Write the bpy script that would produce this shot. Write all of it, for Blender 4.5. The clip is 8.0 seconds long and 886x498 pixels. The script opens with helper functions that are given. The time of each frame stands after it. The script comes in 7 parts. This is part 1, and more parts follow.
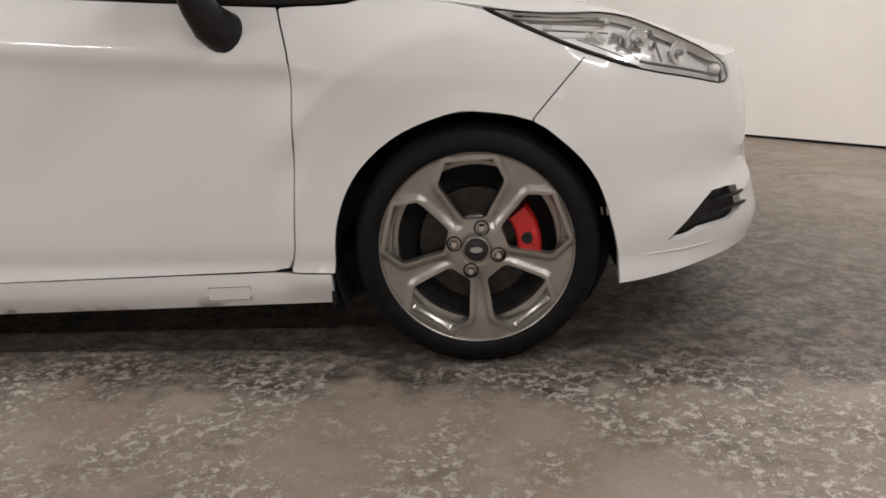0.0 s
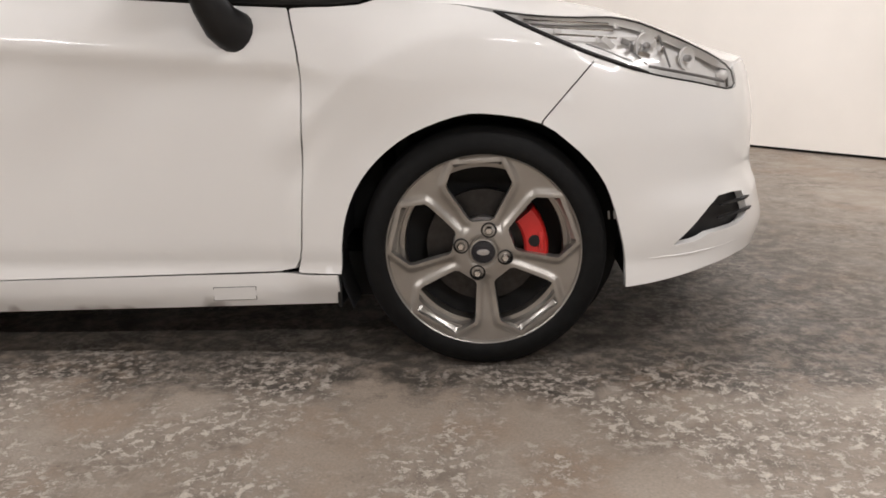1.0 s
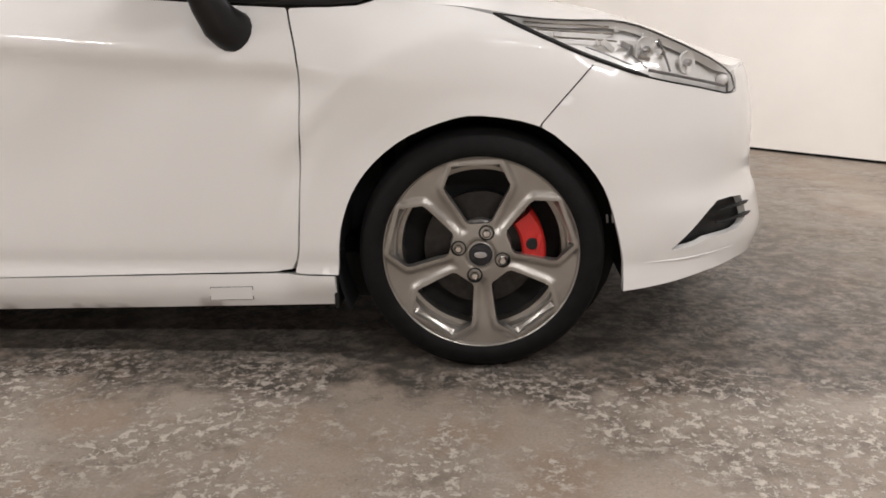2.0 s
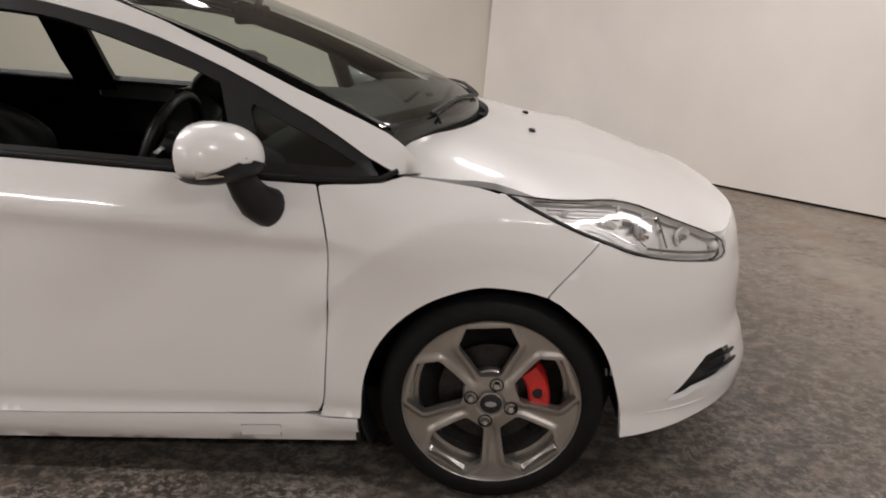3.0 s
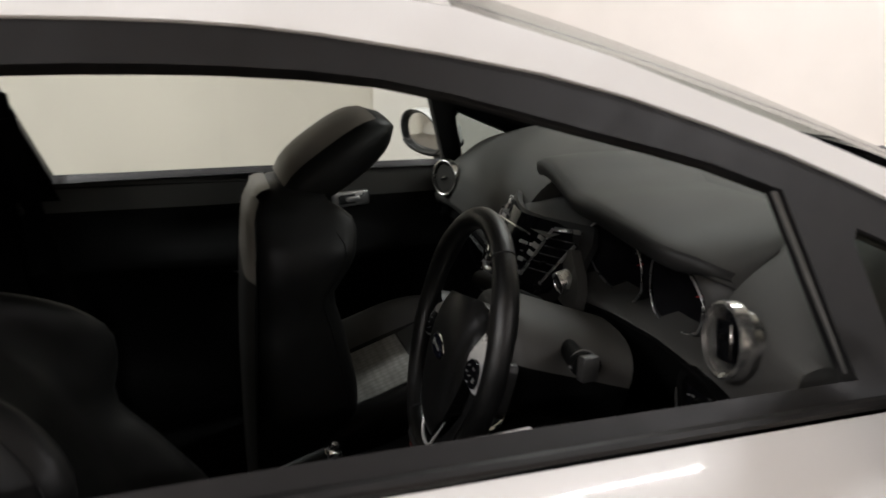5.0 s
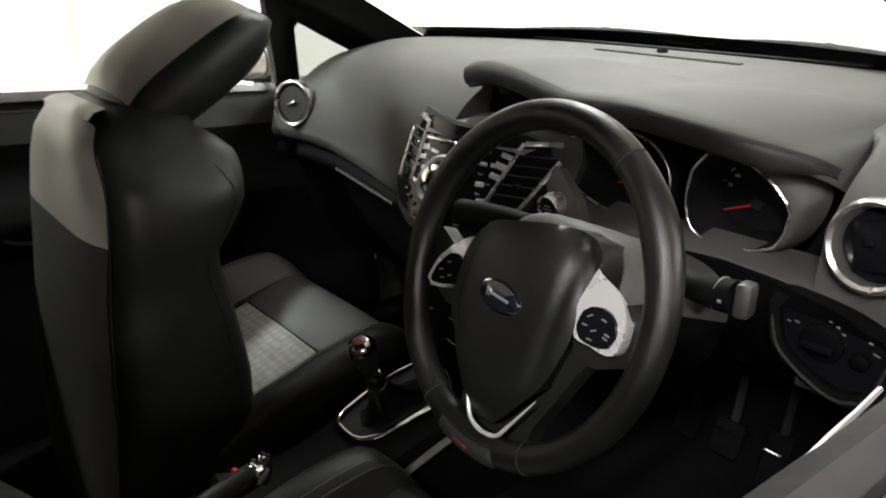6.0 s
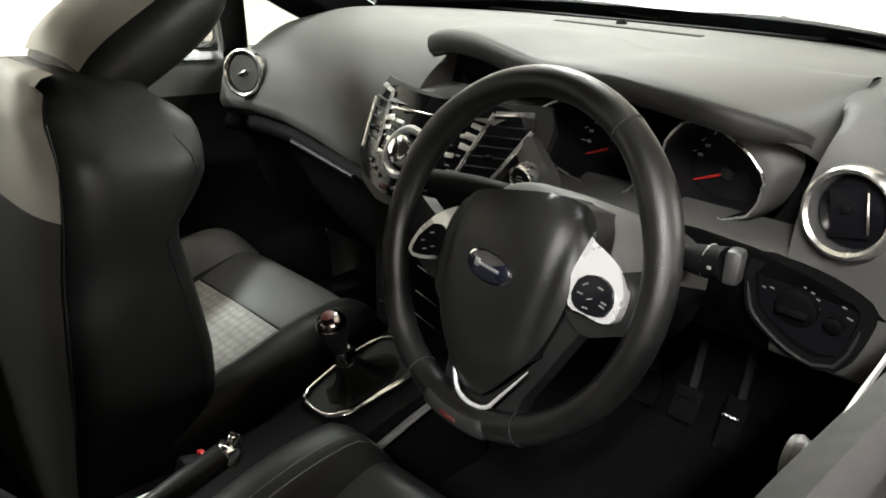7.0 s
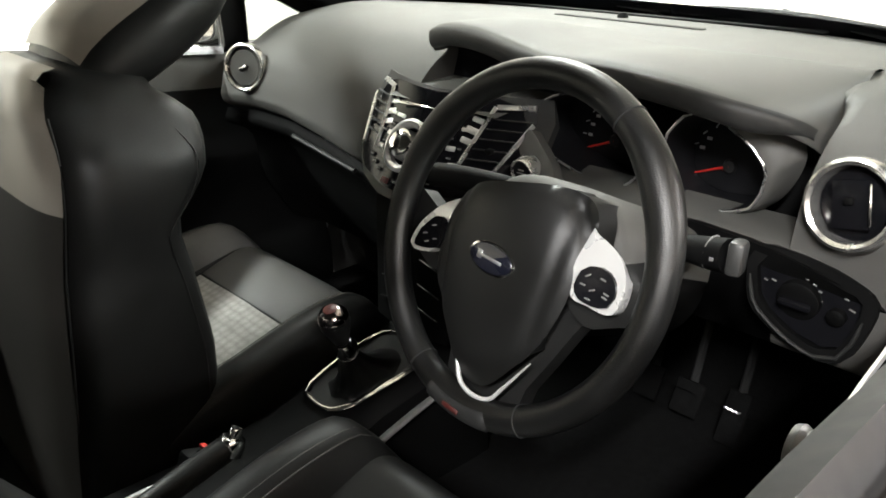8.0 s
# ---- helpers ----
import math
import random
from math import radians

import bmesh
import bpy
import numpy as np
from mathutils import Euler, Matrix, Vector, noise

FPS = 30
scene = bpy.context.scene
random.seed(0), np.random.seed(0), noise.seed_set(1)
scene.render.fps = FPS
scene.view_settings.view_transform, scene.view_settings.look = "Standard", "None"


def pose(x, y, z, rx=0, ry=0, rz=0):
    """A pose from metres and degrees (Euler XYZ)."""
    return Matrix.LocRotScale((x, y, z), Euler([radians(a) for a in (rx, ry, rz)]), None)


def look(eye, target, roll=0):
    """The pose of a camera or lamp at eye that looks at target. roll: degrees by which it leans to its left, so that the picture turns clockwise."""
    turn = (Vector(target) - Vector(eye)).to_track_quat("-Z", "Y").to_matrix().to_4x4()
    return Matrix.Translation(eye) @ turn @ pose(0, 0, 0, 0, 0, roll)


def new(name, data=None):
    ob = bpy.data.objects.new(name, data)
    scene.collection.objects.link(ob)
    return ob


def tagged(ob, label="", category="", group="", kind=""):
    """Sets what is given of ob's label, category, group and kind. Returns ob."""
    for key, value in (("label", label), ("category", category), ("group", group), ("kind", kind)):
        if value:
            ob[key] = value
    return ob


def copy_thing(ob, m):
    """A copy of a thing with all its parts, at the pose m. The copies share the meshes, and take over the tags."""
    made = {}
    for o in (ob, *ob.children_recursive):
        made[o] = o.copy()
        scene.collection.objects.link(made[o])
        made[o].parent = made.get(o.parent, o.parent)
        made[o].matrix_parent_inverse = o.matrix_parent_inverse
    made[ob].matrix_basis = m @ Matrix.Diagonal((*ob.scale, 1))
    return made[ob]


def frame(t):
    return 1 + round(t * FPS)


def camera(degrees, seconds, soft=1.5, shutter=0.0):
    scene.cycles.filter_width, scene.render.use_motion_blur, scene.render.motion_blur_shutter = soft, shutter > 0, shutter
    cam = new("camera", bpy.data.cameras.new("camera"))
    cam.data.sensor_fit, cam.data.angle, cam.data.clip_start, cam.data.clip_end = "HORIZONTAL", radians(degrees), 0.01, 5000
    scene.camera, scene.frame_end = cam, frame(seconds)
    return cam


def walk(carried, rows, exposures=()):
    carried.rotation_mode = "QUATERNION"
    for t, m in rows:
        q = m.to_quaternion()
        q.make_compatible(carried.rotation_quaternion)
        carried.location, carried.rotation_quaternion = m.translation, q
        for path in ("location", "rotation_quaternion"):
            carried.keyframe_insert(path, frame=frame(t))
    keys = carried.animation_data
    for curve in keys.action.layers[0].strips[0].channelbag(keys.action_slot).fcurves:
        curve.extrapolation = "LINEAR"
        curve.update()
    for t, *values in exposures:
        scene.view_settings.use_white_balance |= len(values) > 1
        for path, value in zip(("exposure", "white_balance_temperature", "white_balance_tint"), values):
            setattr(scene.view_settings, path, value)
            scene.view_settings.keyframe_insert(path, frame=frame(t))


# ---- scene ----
from mathutils.geometry import delaunay_2d_cdt

sin, cos, pi, exp, sqrt = math.sin, math.cos, math.pi, math.exp, math.sqrt

# ---------------------------------------------------------------- camera
cam = camera(60.0, 8.0, soft=1.7, shutter=0.35)
PATH = [
    (0, (0.055, -2.583, 0.794), (-0.092, -0.665, 0.247), -2.2),
    (0.5, (0.037, -2.589, 0.787), (-0.102, -0.673, 0.23), -2.1),
    (1, (0.025, -2.59, 0.782), (-0.107, -0.666, 0.254), -1.4),
    (2.3, (0.035, -2.581, 0.8), (-0.097, -0.66, 0.261), -0.5),
    (2.5, (0.034, -2.581, 0.936), (-0.092, -0.666, 0.374), -0.2),
    (2.7, (0.019, -2.592, 1.101), (-0.098, -0.683, 0.516), -0.3),
    (3, (-0.036, -2.615, 1.28), (-0.132, -0.712, 0.672), 0.2),
    (3.1, (-0.067, -2.612, 1.299), (-0.159, -0.711, 0.686), 0.3),
    (3.3, (-0.203, -2.585, 1.305), (-0.27, -0.682, 0.693), 0.9),
    (3.5, (-0.368, -2.52, 1.335), (-0.421, -0.62, 0.712), 0.1),
    (3.7, (-0.5, -2.382, 1.315), (-0.533, -0.477, 0.708), 0.1),
    (3.9, (-0.626, -2.221, 1.302), (-0.652, -0.318, 0.689), -0.0),
    (4.1, (-0.756, -2.041, 1.314), (-0.779, -0.137, 0.702), -2.1),
    (4.3, (-0.857, -1.88, 1.32), (-0.886, 0.025, 0.711), -2.8),
    (4.5, (-0.993, -1.722, 1.298), (-0.913, 0.19, 0.719), -3.4),
    (4.7, (-1.105, -1.567, 1.311), (-0.859, 0.334, 0.741), -4.0),
    (5.8, (-1.455, -0.941, 1.181), (-0.372, 0.594, 0.496), -2.1),
    (6, (-1.472, -0.896, 1.171), (-0.308, 0.563, 0.451), -1.4),
    (6.5, (-1.493, -0.856, 1.161), (-0.239, 0.493, 0.381), -0.6),
    (7, (-1.504, -0.849, 1.159), (-0.225, 0.477, 0.381), 0.0),
    (7.5, (-1.507, -0.849, 1.159), (-0.228, 0.476, 0.38), 0.2),
    (8, (-1.507, -0.849, 1.155), (-0.231, 0.475, 0.369), -0.1),
]
EXPOSURES = [(0.0, 0.02, 5950, 12), (0.5, 0.22, 5950, 12), (1.0, 0.36, 5950, 12), (2.5, 0.33, 5950, 12), (3.1, -0.24, 6050, 14), (3.9, -0.30, 6100, 14), (4.7, 0.08, 5900, 13), (5.8, 1.90, 5900, 10), (6.5, 2.58, 5900, 9), (8.0, 2.90, 5900, 8)]
walk(cam, [(t, look(eye, target, roll)) for t, eye, target, roll in PATH], EXPOSURES)

# ---------------------------------------------------------------- light
world = bpy.data.worlds.new("world")
scene.world = world
world.use_nodes = True
world.node_tree.nodes["Background"].inputs[0].default_value = (1.0, 0.93, 0.85, 1)
world.node_tree.nodes["Background"].inputs[1].default_value = 0.02
# place and power of each tube light
# the lamp at (1.1, 1.3) is added to brighten the dashboard
LAMPS = [(-3.7, -2.0, 58), (-2.6, 0.5, 46), (1.9, -2.0, 46), (-4.0, 2.6, 46), (-2.1, 2.6, 44), (1.1, 1.3, 40), (-3.7, -5.0, 72), (1.9, -5.0, 72)]
LAMP_Z = 3.1


# ---------------------------------------------------------------- materials
def mat(name, colour, rough=0.5, metal=0.0, coat=0.0, vary=0.0, scale=30.0, bump=0.0, bump_scale=200.0, spec=0.5, emit=0.0, rough_vary=0.0):
    m = bpy.data.materials.new(name)
    m.use_nodes = True
    nt = m.node_tree
    b = nt.nodes["Principled BSDF"]
    b.inputs["Base Color"].default_value = (*colour, 1)
    b.inputs["Roughness"].default_value = rough
    b.inputs["Metallic"].default_value = metal
    b.inputs["Coat Weight"].default_value = coat
    b.inputs["Coat Roughness"].default_value = 0.06
    b.inputs["Specular IOR Level"].default_value = spec
    if emit:
        b.inputs["Emission Color"].default_value = (*colour, 1)
        b.inputs["Emission Strength"].default_value = emit
    if vary or bump or rough_vary:
        co = nt.nodes.new("ShaderNodeTexCoord")
    if vary or rough_vary:
        n = nt.nodes.new("ShaderNodeTexNoise")
        n.inputs["Scale"].default_value = scale
        n.inputs["Detail"].default_value = 6
        nt.links.new(co.outputs["Object"], n.inputs["Vector"])
    if vary:
        r = nt.nodes.new("ShaderNodeMapRange")
        r.inputs[1].default_value, r.inputs[2].default_value = 0.3, 0.7
        r.inputs[3].default_value, r.inputs[4].default_value = 1 - vary, 1 + vary
        nt.links.new(n.outputs["Fac"], r.inputs[0])
        mul = nt.nodes.new("ShaderNodeVectorMath")
        mul.operation = "SCALE"
        mul.inputs[0].default_value = colour
        nt.links.new(r.outputs[0], mul.inputs["Scale"])
        nt.links.new(mul.outputs[0], b.inputs["Base Color"])
    if rough_vary:
        r2 = nt.nodes.new("ShaderNodeMapRange")
        r2.inputs[1].default_value, r2.inputs[2].default_value = 0.3, 0.7
        r2.inputs[3].default_value, r2.inputs[4].default_value = rough - rough_vary, rough + rough_vary
        nt.links.new(n.outputs["Fac"], r2.inputs[0])
        nt.links.new(r2.outputs[0], b.inputs["Roughness"])
    if bump:
        n2 = nt.nodes.new("ShaderNodeTexNoise")
        n2.inputs["Scale"].default_value = bump_scale
        n2.inputs["Detail"].default_value = 3
        nt.links.new(co.outputs["Object"], n2.inputs["Vector"])
        bp = nt.nodes.new("ShaderNodeBump")
        bp.inputs["Strength"].default_value = bump
        bp.inputs["Distance"].default_value = 0.004
        nt.links.new(n2.outputs["Fac"], bp.inputs["Height"])
        nt.links.new(bp.outputs[0], b.inputs["Normal"])
    return m


def glass_mat(name, tint, rough=0.0):
    m = bpy.data.materials.new(name)
    m.use_nodes = True
    nt = m.node_tree
    out = nt.nodes["Material Output"]
    nt.nodes.remove(nt.nodes["Principled BSDF"])
    tr, gl, mix, fr = (nt.nodes.new("ShaderNodeBsdf" + "Transparent"), nt.nodes.new("ShaderNodeBsdfGlossy"), nt.nodes.new("ShaderNodeMixShader"), nt.nodes.new("ShaderNodeLayerWeight"))
    tr.inputs[0].default_value = (*tint, 1)
    gl.inputs["Roughness"].default_value = rough
    fr.inputs[0].default_value = 0.5
    pw, lin = nt.nodes.new("ShaderNodeMath"), nt.nodes.new("ShaderNodeMath")
    pw.operation, lin.operation = "POWER", "MULTIPLY_ADD"
    pw.inputs[1].default_value = 5.0
    lin.inputs[1].default_value, lin.inputs[2].default_value = 0.85, 0.05
    nt.links.new(fr.outputs["Facing"], pw.inputs[0])
    nt.links.new(pw.outputs[0], lin.inputs[0])
    nt.links.new(lin.outputs[0], mix.inputs[0])
    nt.links.new(tr.outputs[0], mix.inputs[1])
    nt.links.new(gl.outputs[0], mix.inputs[2])
    nt.links.new(mix.outputs[0], out.inputs[0])
    return m


PAINT = mat("white_car_paint", (0.78, 0.775, 0.76), 0.34, 0, 0.8, vary=0.015, scale=3)
TRIM = mat("black_exterior_trim", (0.008, 0.008, 0.0085), 0.48, rough_vary=0.08, spec=0.35)
GLOSS = mat("gloss_black", (0.008, 0.008, 0.009), 0.12, rough_vary=0.04)
RUBBER = mat("tyre_rubber", (0.006, 0.006, 0.006), 0.75, vary=0.25, scale=40, bump=0.2, bump_scale=120, spec=0.18)
DARK = mat("dark_void", (0.006, 0.006, 0.006), 0.8, vary=0.2)
RIM = mat("gunmetal_alloy", (0.37, 0.352, 0.325), 0.36, 0.85, vary=0.05, scale=25, rough_vary=0.05)
STEEL = mat("brake_steel", (0.055, 0.052, 0.05), 0.5, 1.0, vary=0.2, scale=60)
CHROME = mat("bright_chrome", (0.75, 0.74, 0.72), 0.12, 1.0, rough_vary=0.04)
SATIN = mat("satin_silver", (0.55, 0.55, 0.56), 0.32, 0.9, rough_vary=0.05)
RED = mat("red_caliper_paint", (0.50, 0.018, 0.015), 0.35, 0, 0.3, vary=0.1)
BLUE = mat("blue_badge", (0.006, 0.0066, 0.012), 0.25, 0.2, 0.6)
AMBER = mat("mirror_lens", (0.50, 0.46, 0.41), 0.15, 0.3, 0.6)
LAMPIN = mat("lamp_reflector", (0.80, 0.79, 0.77), 0.35, 0.10, vary=0.12, scale=14)
GLASS = glass_mat("car_glass", (0.74, 0.79, 0.755))
TINT = glass_mat("tinted_glass", (0.30, 0.34, 0.32), 0.06)
LENS = glass_mat("clear_lens", (0.93, 0.93, 0.93), 0.05)
CONCRETE = bpy.data.materials.new("worn_concrete")
SHEET = mat("white_wall_sheet", (0.86, 0.82, 0.765), 0.55, vary=0.05, scale=1.3, bump=0.05, bump_scale=3)
PLASTER = mat("cream_wall_paint", (0.70, 0.655, 0.575), 0.7, vary=0.05, scale=1.1, bump=0.05, bump_scale=40)
CEIL = mat("ceiling_paint", (0.74, 0.71, 0.67), 0.8, vary=0.05, scale=2)
TUBE = mat("lamp_diffuser", (1.0, 0.93, 0.84), 0.5, emit=6.0)


def build_concrete():
    CONCRETE.use_nodes = True
    nt = CONCRETE.node_tree
    b = nt.nodes["Principled BSDF"]
    N, Lk = nt.nodes.new, nt.links.new
    co = N("ShaderNodeTexCoord")

    def noise_tex(scale, detail=6, rough=0.6):
        n = N("ShaderNodeTexNoise")
        n.inputs["Scale"].default_value, n.inputs["Detail"].default_value, n.inputs["Roughness"].default_value = scale, detail, rough
        Lk(co.outputs["Object"], n.inputs["Vector"])
        return n.outputs["Fac"]

    def ramp(fac, lo, hi, a=0.0, c=1.0):
        r = N("ShaderNodeMapRange")
        r.inputs[1].default_value, r.inputs[2].default_value, r.inputs[3].default_value, r.inputs[4].default_value = lo, hi, a, c
        Lk(fac, r.inputs[0])
        return r.outputs[0]

    def mixc(fac, a, c):
        m = N("ShaderNodeMix")
        m.data_type = "RGBA"
        for k, v in ((6, a), (7, c)):
            if isinstance(v, tuple):
                m.inputs[k].default_value = (*v, 1)
            else:
                Lk(v, m.inputs[k])
        Lk(fac, m.inputs[0])
        return m.outputs[2]

    def times(a, c):
        m = N("ShaderNodeMath")
        m.operation = "MULTIPLY"
        Lk(a, m.inputs[0])
        Lk(c, m.inputs[1])
        return m.outputs[0]

    base = mixc(ramp(noise_tex(1.3, 5), 0.35, 0.65), (0.272, 0.224, 0.178), (0.350, 0.308, 0.260))
    base = mixc(ramp(noise_tex(9, 8, 0.7), 0.42, 0.62), base, (0.292, 0.246, 0.200))
    stain = times(ramp(noise_tex(2.2, 8, 0.72), 0.45, 0.60, 0.0, 0.75), ramp(noise_tex(20, 9, 0.75), 0.44, 0.56, 0.1, 1.0))
    base = mixc(stain, base, (0.110, 0.090, 0.072))
    base = mixc(ramp(noise_tex(2.9, 5, 0.6), 0.52, 0.64, 0.0, 0.7), base, (0.275, 0.207, 0.152))
    # oily stain band where cars park; also paints the shade under the car
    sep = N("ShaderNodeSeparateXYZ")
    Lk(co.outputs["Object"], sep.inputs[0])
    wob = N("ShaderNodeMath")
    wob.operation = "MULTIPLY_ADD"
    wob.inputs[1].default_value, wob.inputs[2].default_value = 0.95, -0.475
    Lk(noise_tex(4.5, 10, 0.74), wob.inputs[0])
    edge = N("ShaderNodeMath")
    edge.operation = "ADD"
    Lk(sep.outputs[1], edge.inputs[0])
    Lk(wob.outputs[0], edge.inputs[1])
    stain_shade = times(ramp(edge.outputs[0], -1.06, -0.93), ramp(noise_tex(16, 8, 0.72), 0.38, 0.54, 0.35, 1.0))
    stain_shade = times(stain_shade, ramp(sep.outputs[0], 0.9, 1.8, 0.95, 0.0))
    base = mixc(stain_shade, base, (0.052, 0.045, 0.038))
    chips = noise_tex(36, 12, 0.78)
    zone = ramp(noise_tex(2.3, 7, 0.68), 0.42, 0.54)
    zone = times(times(zone, ramp(edge.outputs[0], -2.2, -1.15, 0.55, 1.0)), ramp(edge.outputs[0], -0.92, -0.72, 1.0, 0.25))
    rimmed = times(ramp(chips, 0.485, 0.515, 0.0, 0.65), zone)
    base = mixc(rimmed, base, (0.150, 0.126, 0.104))
    flake = times(ramp(chips, 0.520, 0.538, 0.0, 0.92), zone)
    base = mixc(flake, base, (0.560, 0.510, 0.445))
    pits = times(ramp(noise_tex(75, 6, 0.7), 0.60, 0.66, 0.0, 0.6), ramp(noise_tex(4.0, 5, 0.6), 0.45, 0.60))
    base = mixc(pits, base, (0.085, 0.070, 0.058))
    speck = ramp(noise_tex(160, 4, 0.7), 0.3, 0.75, 0.78, 1.2)
    sc = N("ShaderNodeVectorMath")
    sc.operation = "SCALE"
    Lk(base, sc.inputs[0])
    Lk(speck, sc.inputs["Scale"])
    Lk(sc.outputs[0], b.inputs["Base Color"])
    Lk(ramp(noise_tex(5, 6), 0.35, 0.65, 0.42, 0.68), b.inputs["Roughness"])
    add = N("ShaderNodeMath")
    add.operation = "ADD"
    Lk(flake, add.inputs[0])
    Lk(noise_tex(70, 8, 0.7), add.inputs[1])
    bp = N("ShaderNodeBump")
    bp.inputs["Strength"].default_value, bp.inputs["Distance"].default_value = 0.5, 0.003
    Lk(add.outputs[0], bp.inputs["Height"])
    Lk(bp.outputs[0], b.inputs["Normal"])


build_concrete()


# ---------------------------------------------------------------- mesh helpers
def make(name, verts, faces, material, parent=None, label="", smooth=True):
    me = bpy.data.meshes.new(name)
    me.from_pydata([tuple(v) for v in verts], [], [tuple(f) for f in faces])
    me.materials.append(material)
    if smooth:
        me.polygons.foreach_set("use_smooth", [True] * len(me.polygons))
    me.update()
    ob = new(name, me)
    ob.parent = parent
    if label:
        tagged(ob, label)
    return ob


def part(name, bm, material, parent=None, label="", smooth=True, angle=40):
    bmesh.ops.recalc_face_normals(bm, faces=bm.faces[:])
    me = bpy.data.meshes.new(name)
    if smooth:
        for f in bm.faces:
            f.smooth = True
        for e in bm.edges:
            if len(e.link_faces) == 2 and e.calc_face_angle(0) > radians(angle):
                e.smooth = False
    bm.to_mesh(me)
    bm.free()
    me.materials.append(material)
    ob = new(name, me)
    ob.parent = parent
    if label:
        tagged(ob, label)
    return ob


def empty(name, parent=None, label="", category="", group=""):
    ob = new(name)
    ob.empty_display_size = 0.1
    ob.parent = parent
    return tagged(ob, label, category, group)


def box_bm(size, bevel=0.01, seg=2, m=None, bm=None):
    """A bevelled box of the given size about its centre, moved by m."""
    b = bmesh.new()
    bmesh.ops.create_cube(b, size=1, matrix=Matrix.Diagonal((*size, 1)))
    if bevel:
        bmesh.ops.bevel(b, geom=b.edges[:], offset=bevel, segments=seg, profile=0.5, affect="EDGES", clamp_overlap=True)
    if m is not None:
        b.transform(m)
    if bm is None:
        return b
    join(bm, b)
    return bm


def join(bm, other):
    tmp = bpy.data.meshes.new("tmp")
    other.to_mesh(tmp)
    other.free()
    bm.from_mesh(tmp)
    bpy.data.meshes.remove(tmp)


def lathe_bm(profile, n=48, axis="Y", m=None, close=False):
    """Turn a profile of (radius, height) about an axis."""
    bm = bmesh.new()
    rings = []
    for r, h in profile:
        ring = []
        for i in range(n):
            a = 2 * pi * i / n
            p = (r * cos(a), h, r * sin(a)) if axis == "Y" else (r * cos(a), r * sin(a), h)
            ring.append(bm.verts.new(p))
        rings.append(ring)
    for a, b in zip(rings, rings[1:] + ([rings[0]] if close else [])):
        for i in range(n):
            bm.faces.new((a[i], a[(i + 1) % n], b[(i + 1) % n], b[i]))
    bmesh.ops.remove_doubles(bm, verts=bm.verts[:], dist=1e-6)
    if m is not None:
        bm.transform(m)
    return bm


def tube_bm(points, radius, n=10, close=False, flat=1.0):
    """A tube along points; radius is a number or a list."""
    pts = [Vector(p) for p in points]
    bm = bmesh.new()
    rings = []
    count = len(pts)
    up = Vector((0.13, 0.21, 0.97))
    for i, p in enumerate(pts):
        a = pts[i - 1] if (i or close) else p
        b = pts[(i + 1) % count] if (i < count - 1 or close) else p
        d = (b - a).normalized()
        s = d.cross(up).normalized()
        u = s.cross(d)
        r = radius[i] if isinstance(radius, (list, tuple)) else radius
        rings.append([bm.verts.new(p + r * (cos(2 * pi * k / n) * s + flat * sin(2 * pi * k / n) * u)) for k in range(n)])
    pairs = list(zip(rings, rings[1:])) + ([(rings[-1], rings[0])] if close else [])
    for a, b in pairs:
        for k in range(n):
            bm.faces.new((a[k], a[(k + 1) % n], b[(k + 1) % n], b[k]))
    if not close:
        bm.faces.new(rings[0][::-1])
        bm.faces.new(rings[-1])
    return bm


def smooth_line(pts, step):
    """A Catmull-Rom line through points of any dimension."""
    pts = [Vector(p) for p in pts]
    out = []
    for i in range(len(pts) - 1):
        p0, p1, p2, p3 = pts[max(i - 1, 0)], pts[i], pts[i + 1], pts[min(i + 2, len(pts) - 1)]
        n = max(1, int((p2 - p1).length / step))
        for k in range(n):
            t = k / n
            out.append(0.5 * (2 * p1 + (p2 - p0) * t + (2 * p0 - 5 * p1 + 4 * p2 - p3) * t * t + (3 * p1 - p0 - 3 * p2 + p3) * t**3))
    return out + [pts[-1]]


def inside(p, poly):
    x, y = p[0], p[1]
    hit = False
    for i in range(len(poly)):
        (x0, y0), (x1, y1) = poly[i - 1], poly[i]
        if (y0 > y) != (y1 > y) and x < (x1 - x0) * (y - y0) / (y1 - y0) + x0:
            hit = not hit
    return hit


def resample(poly, step):
    out = []
    for i in range(len(poly)):
        a, b = Vector(poly[i][:2]), Vector(poly[(i + 1) % len(poly)][:2])
        n = max(1, int((b - a).length / step + 0.5))
        out += [tuple(a.lerp(b, k / n)) for k in range(n)]
    return out


def near_edge(p, poly, d):
    q = Vector(p)
    for i in range(len(poly)):
        a, b = Vector(poly[i - 1]), Vector(poly[i])
        ab = b - a
        t = max(0, min(1, (q - a).dot(ab) / max(ab.length_squared, 1e-12)))
        if (a + ab * t - q).length_squared < d * d:
            return True
    return False


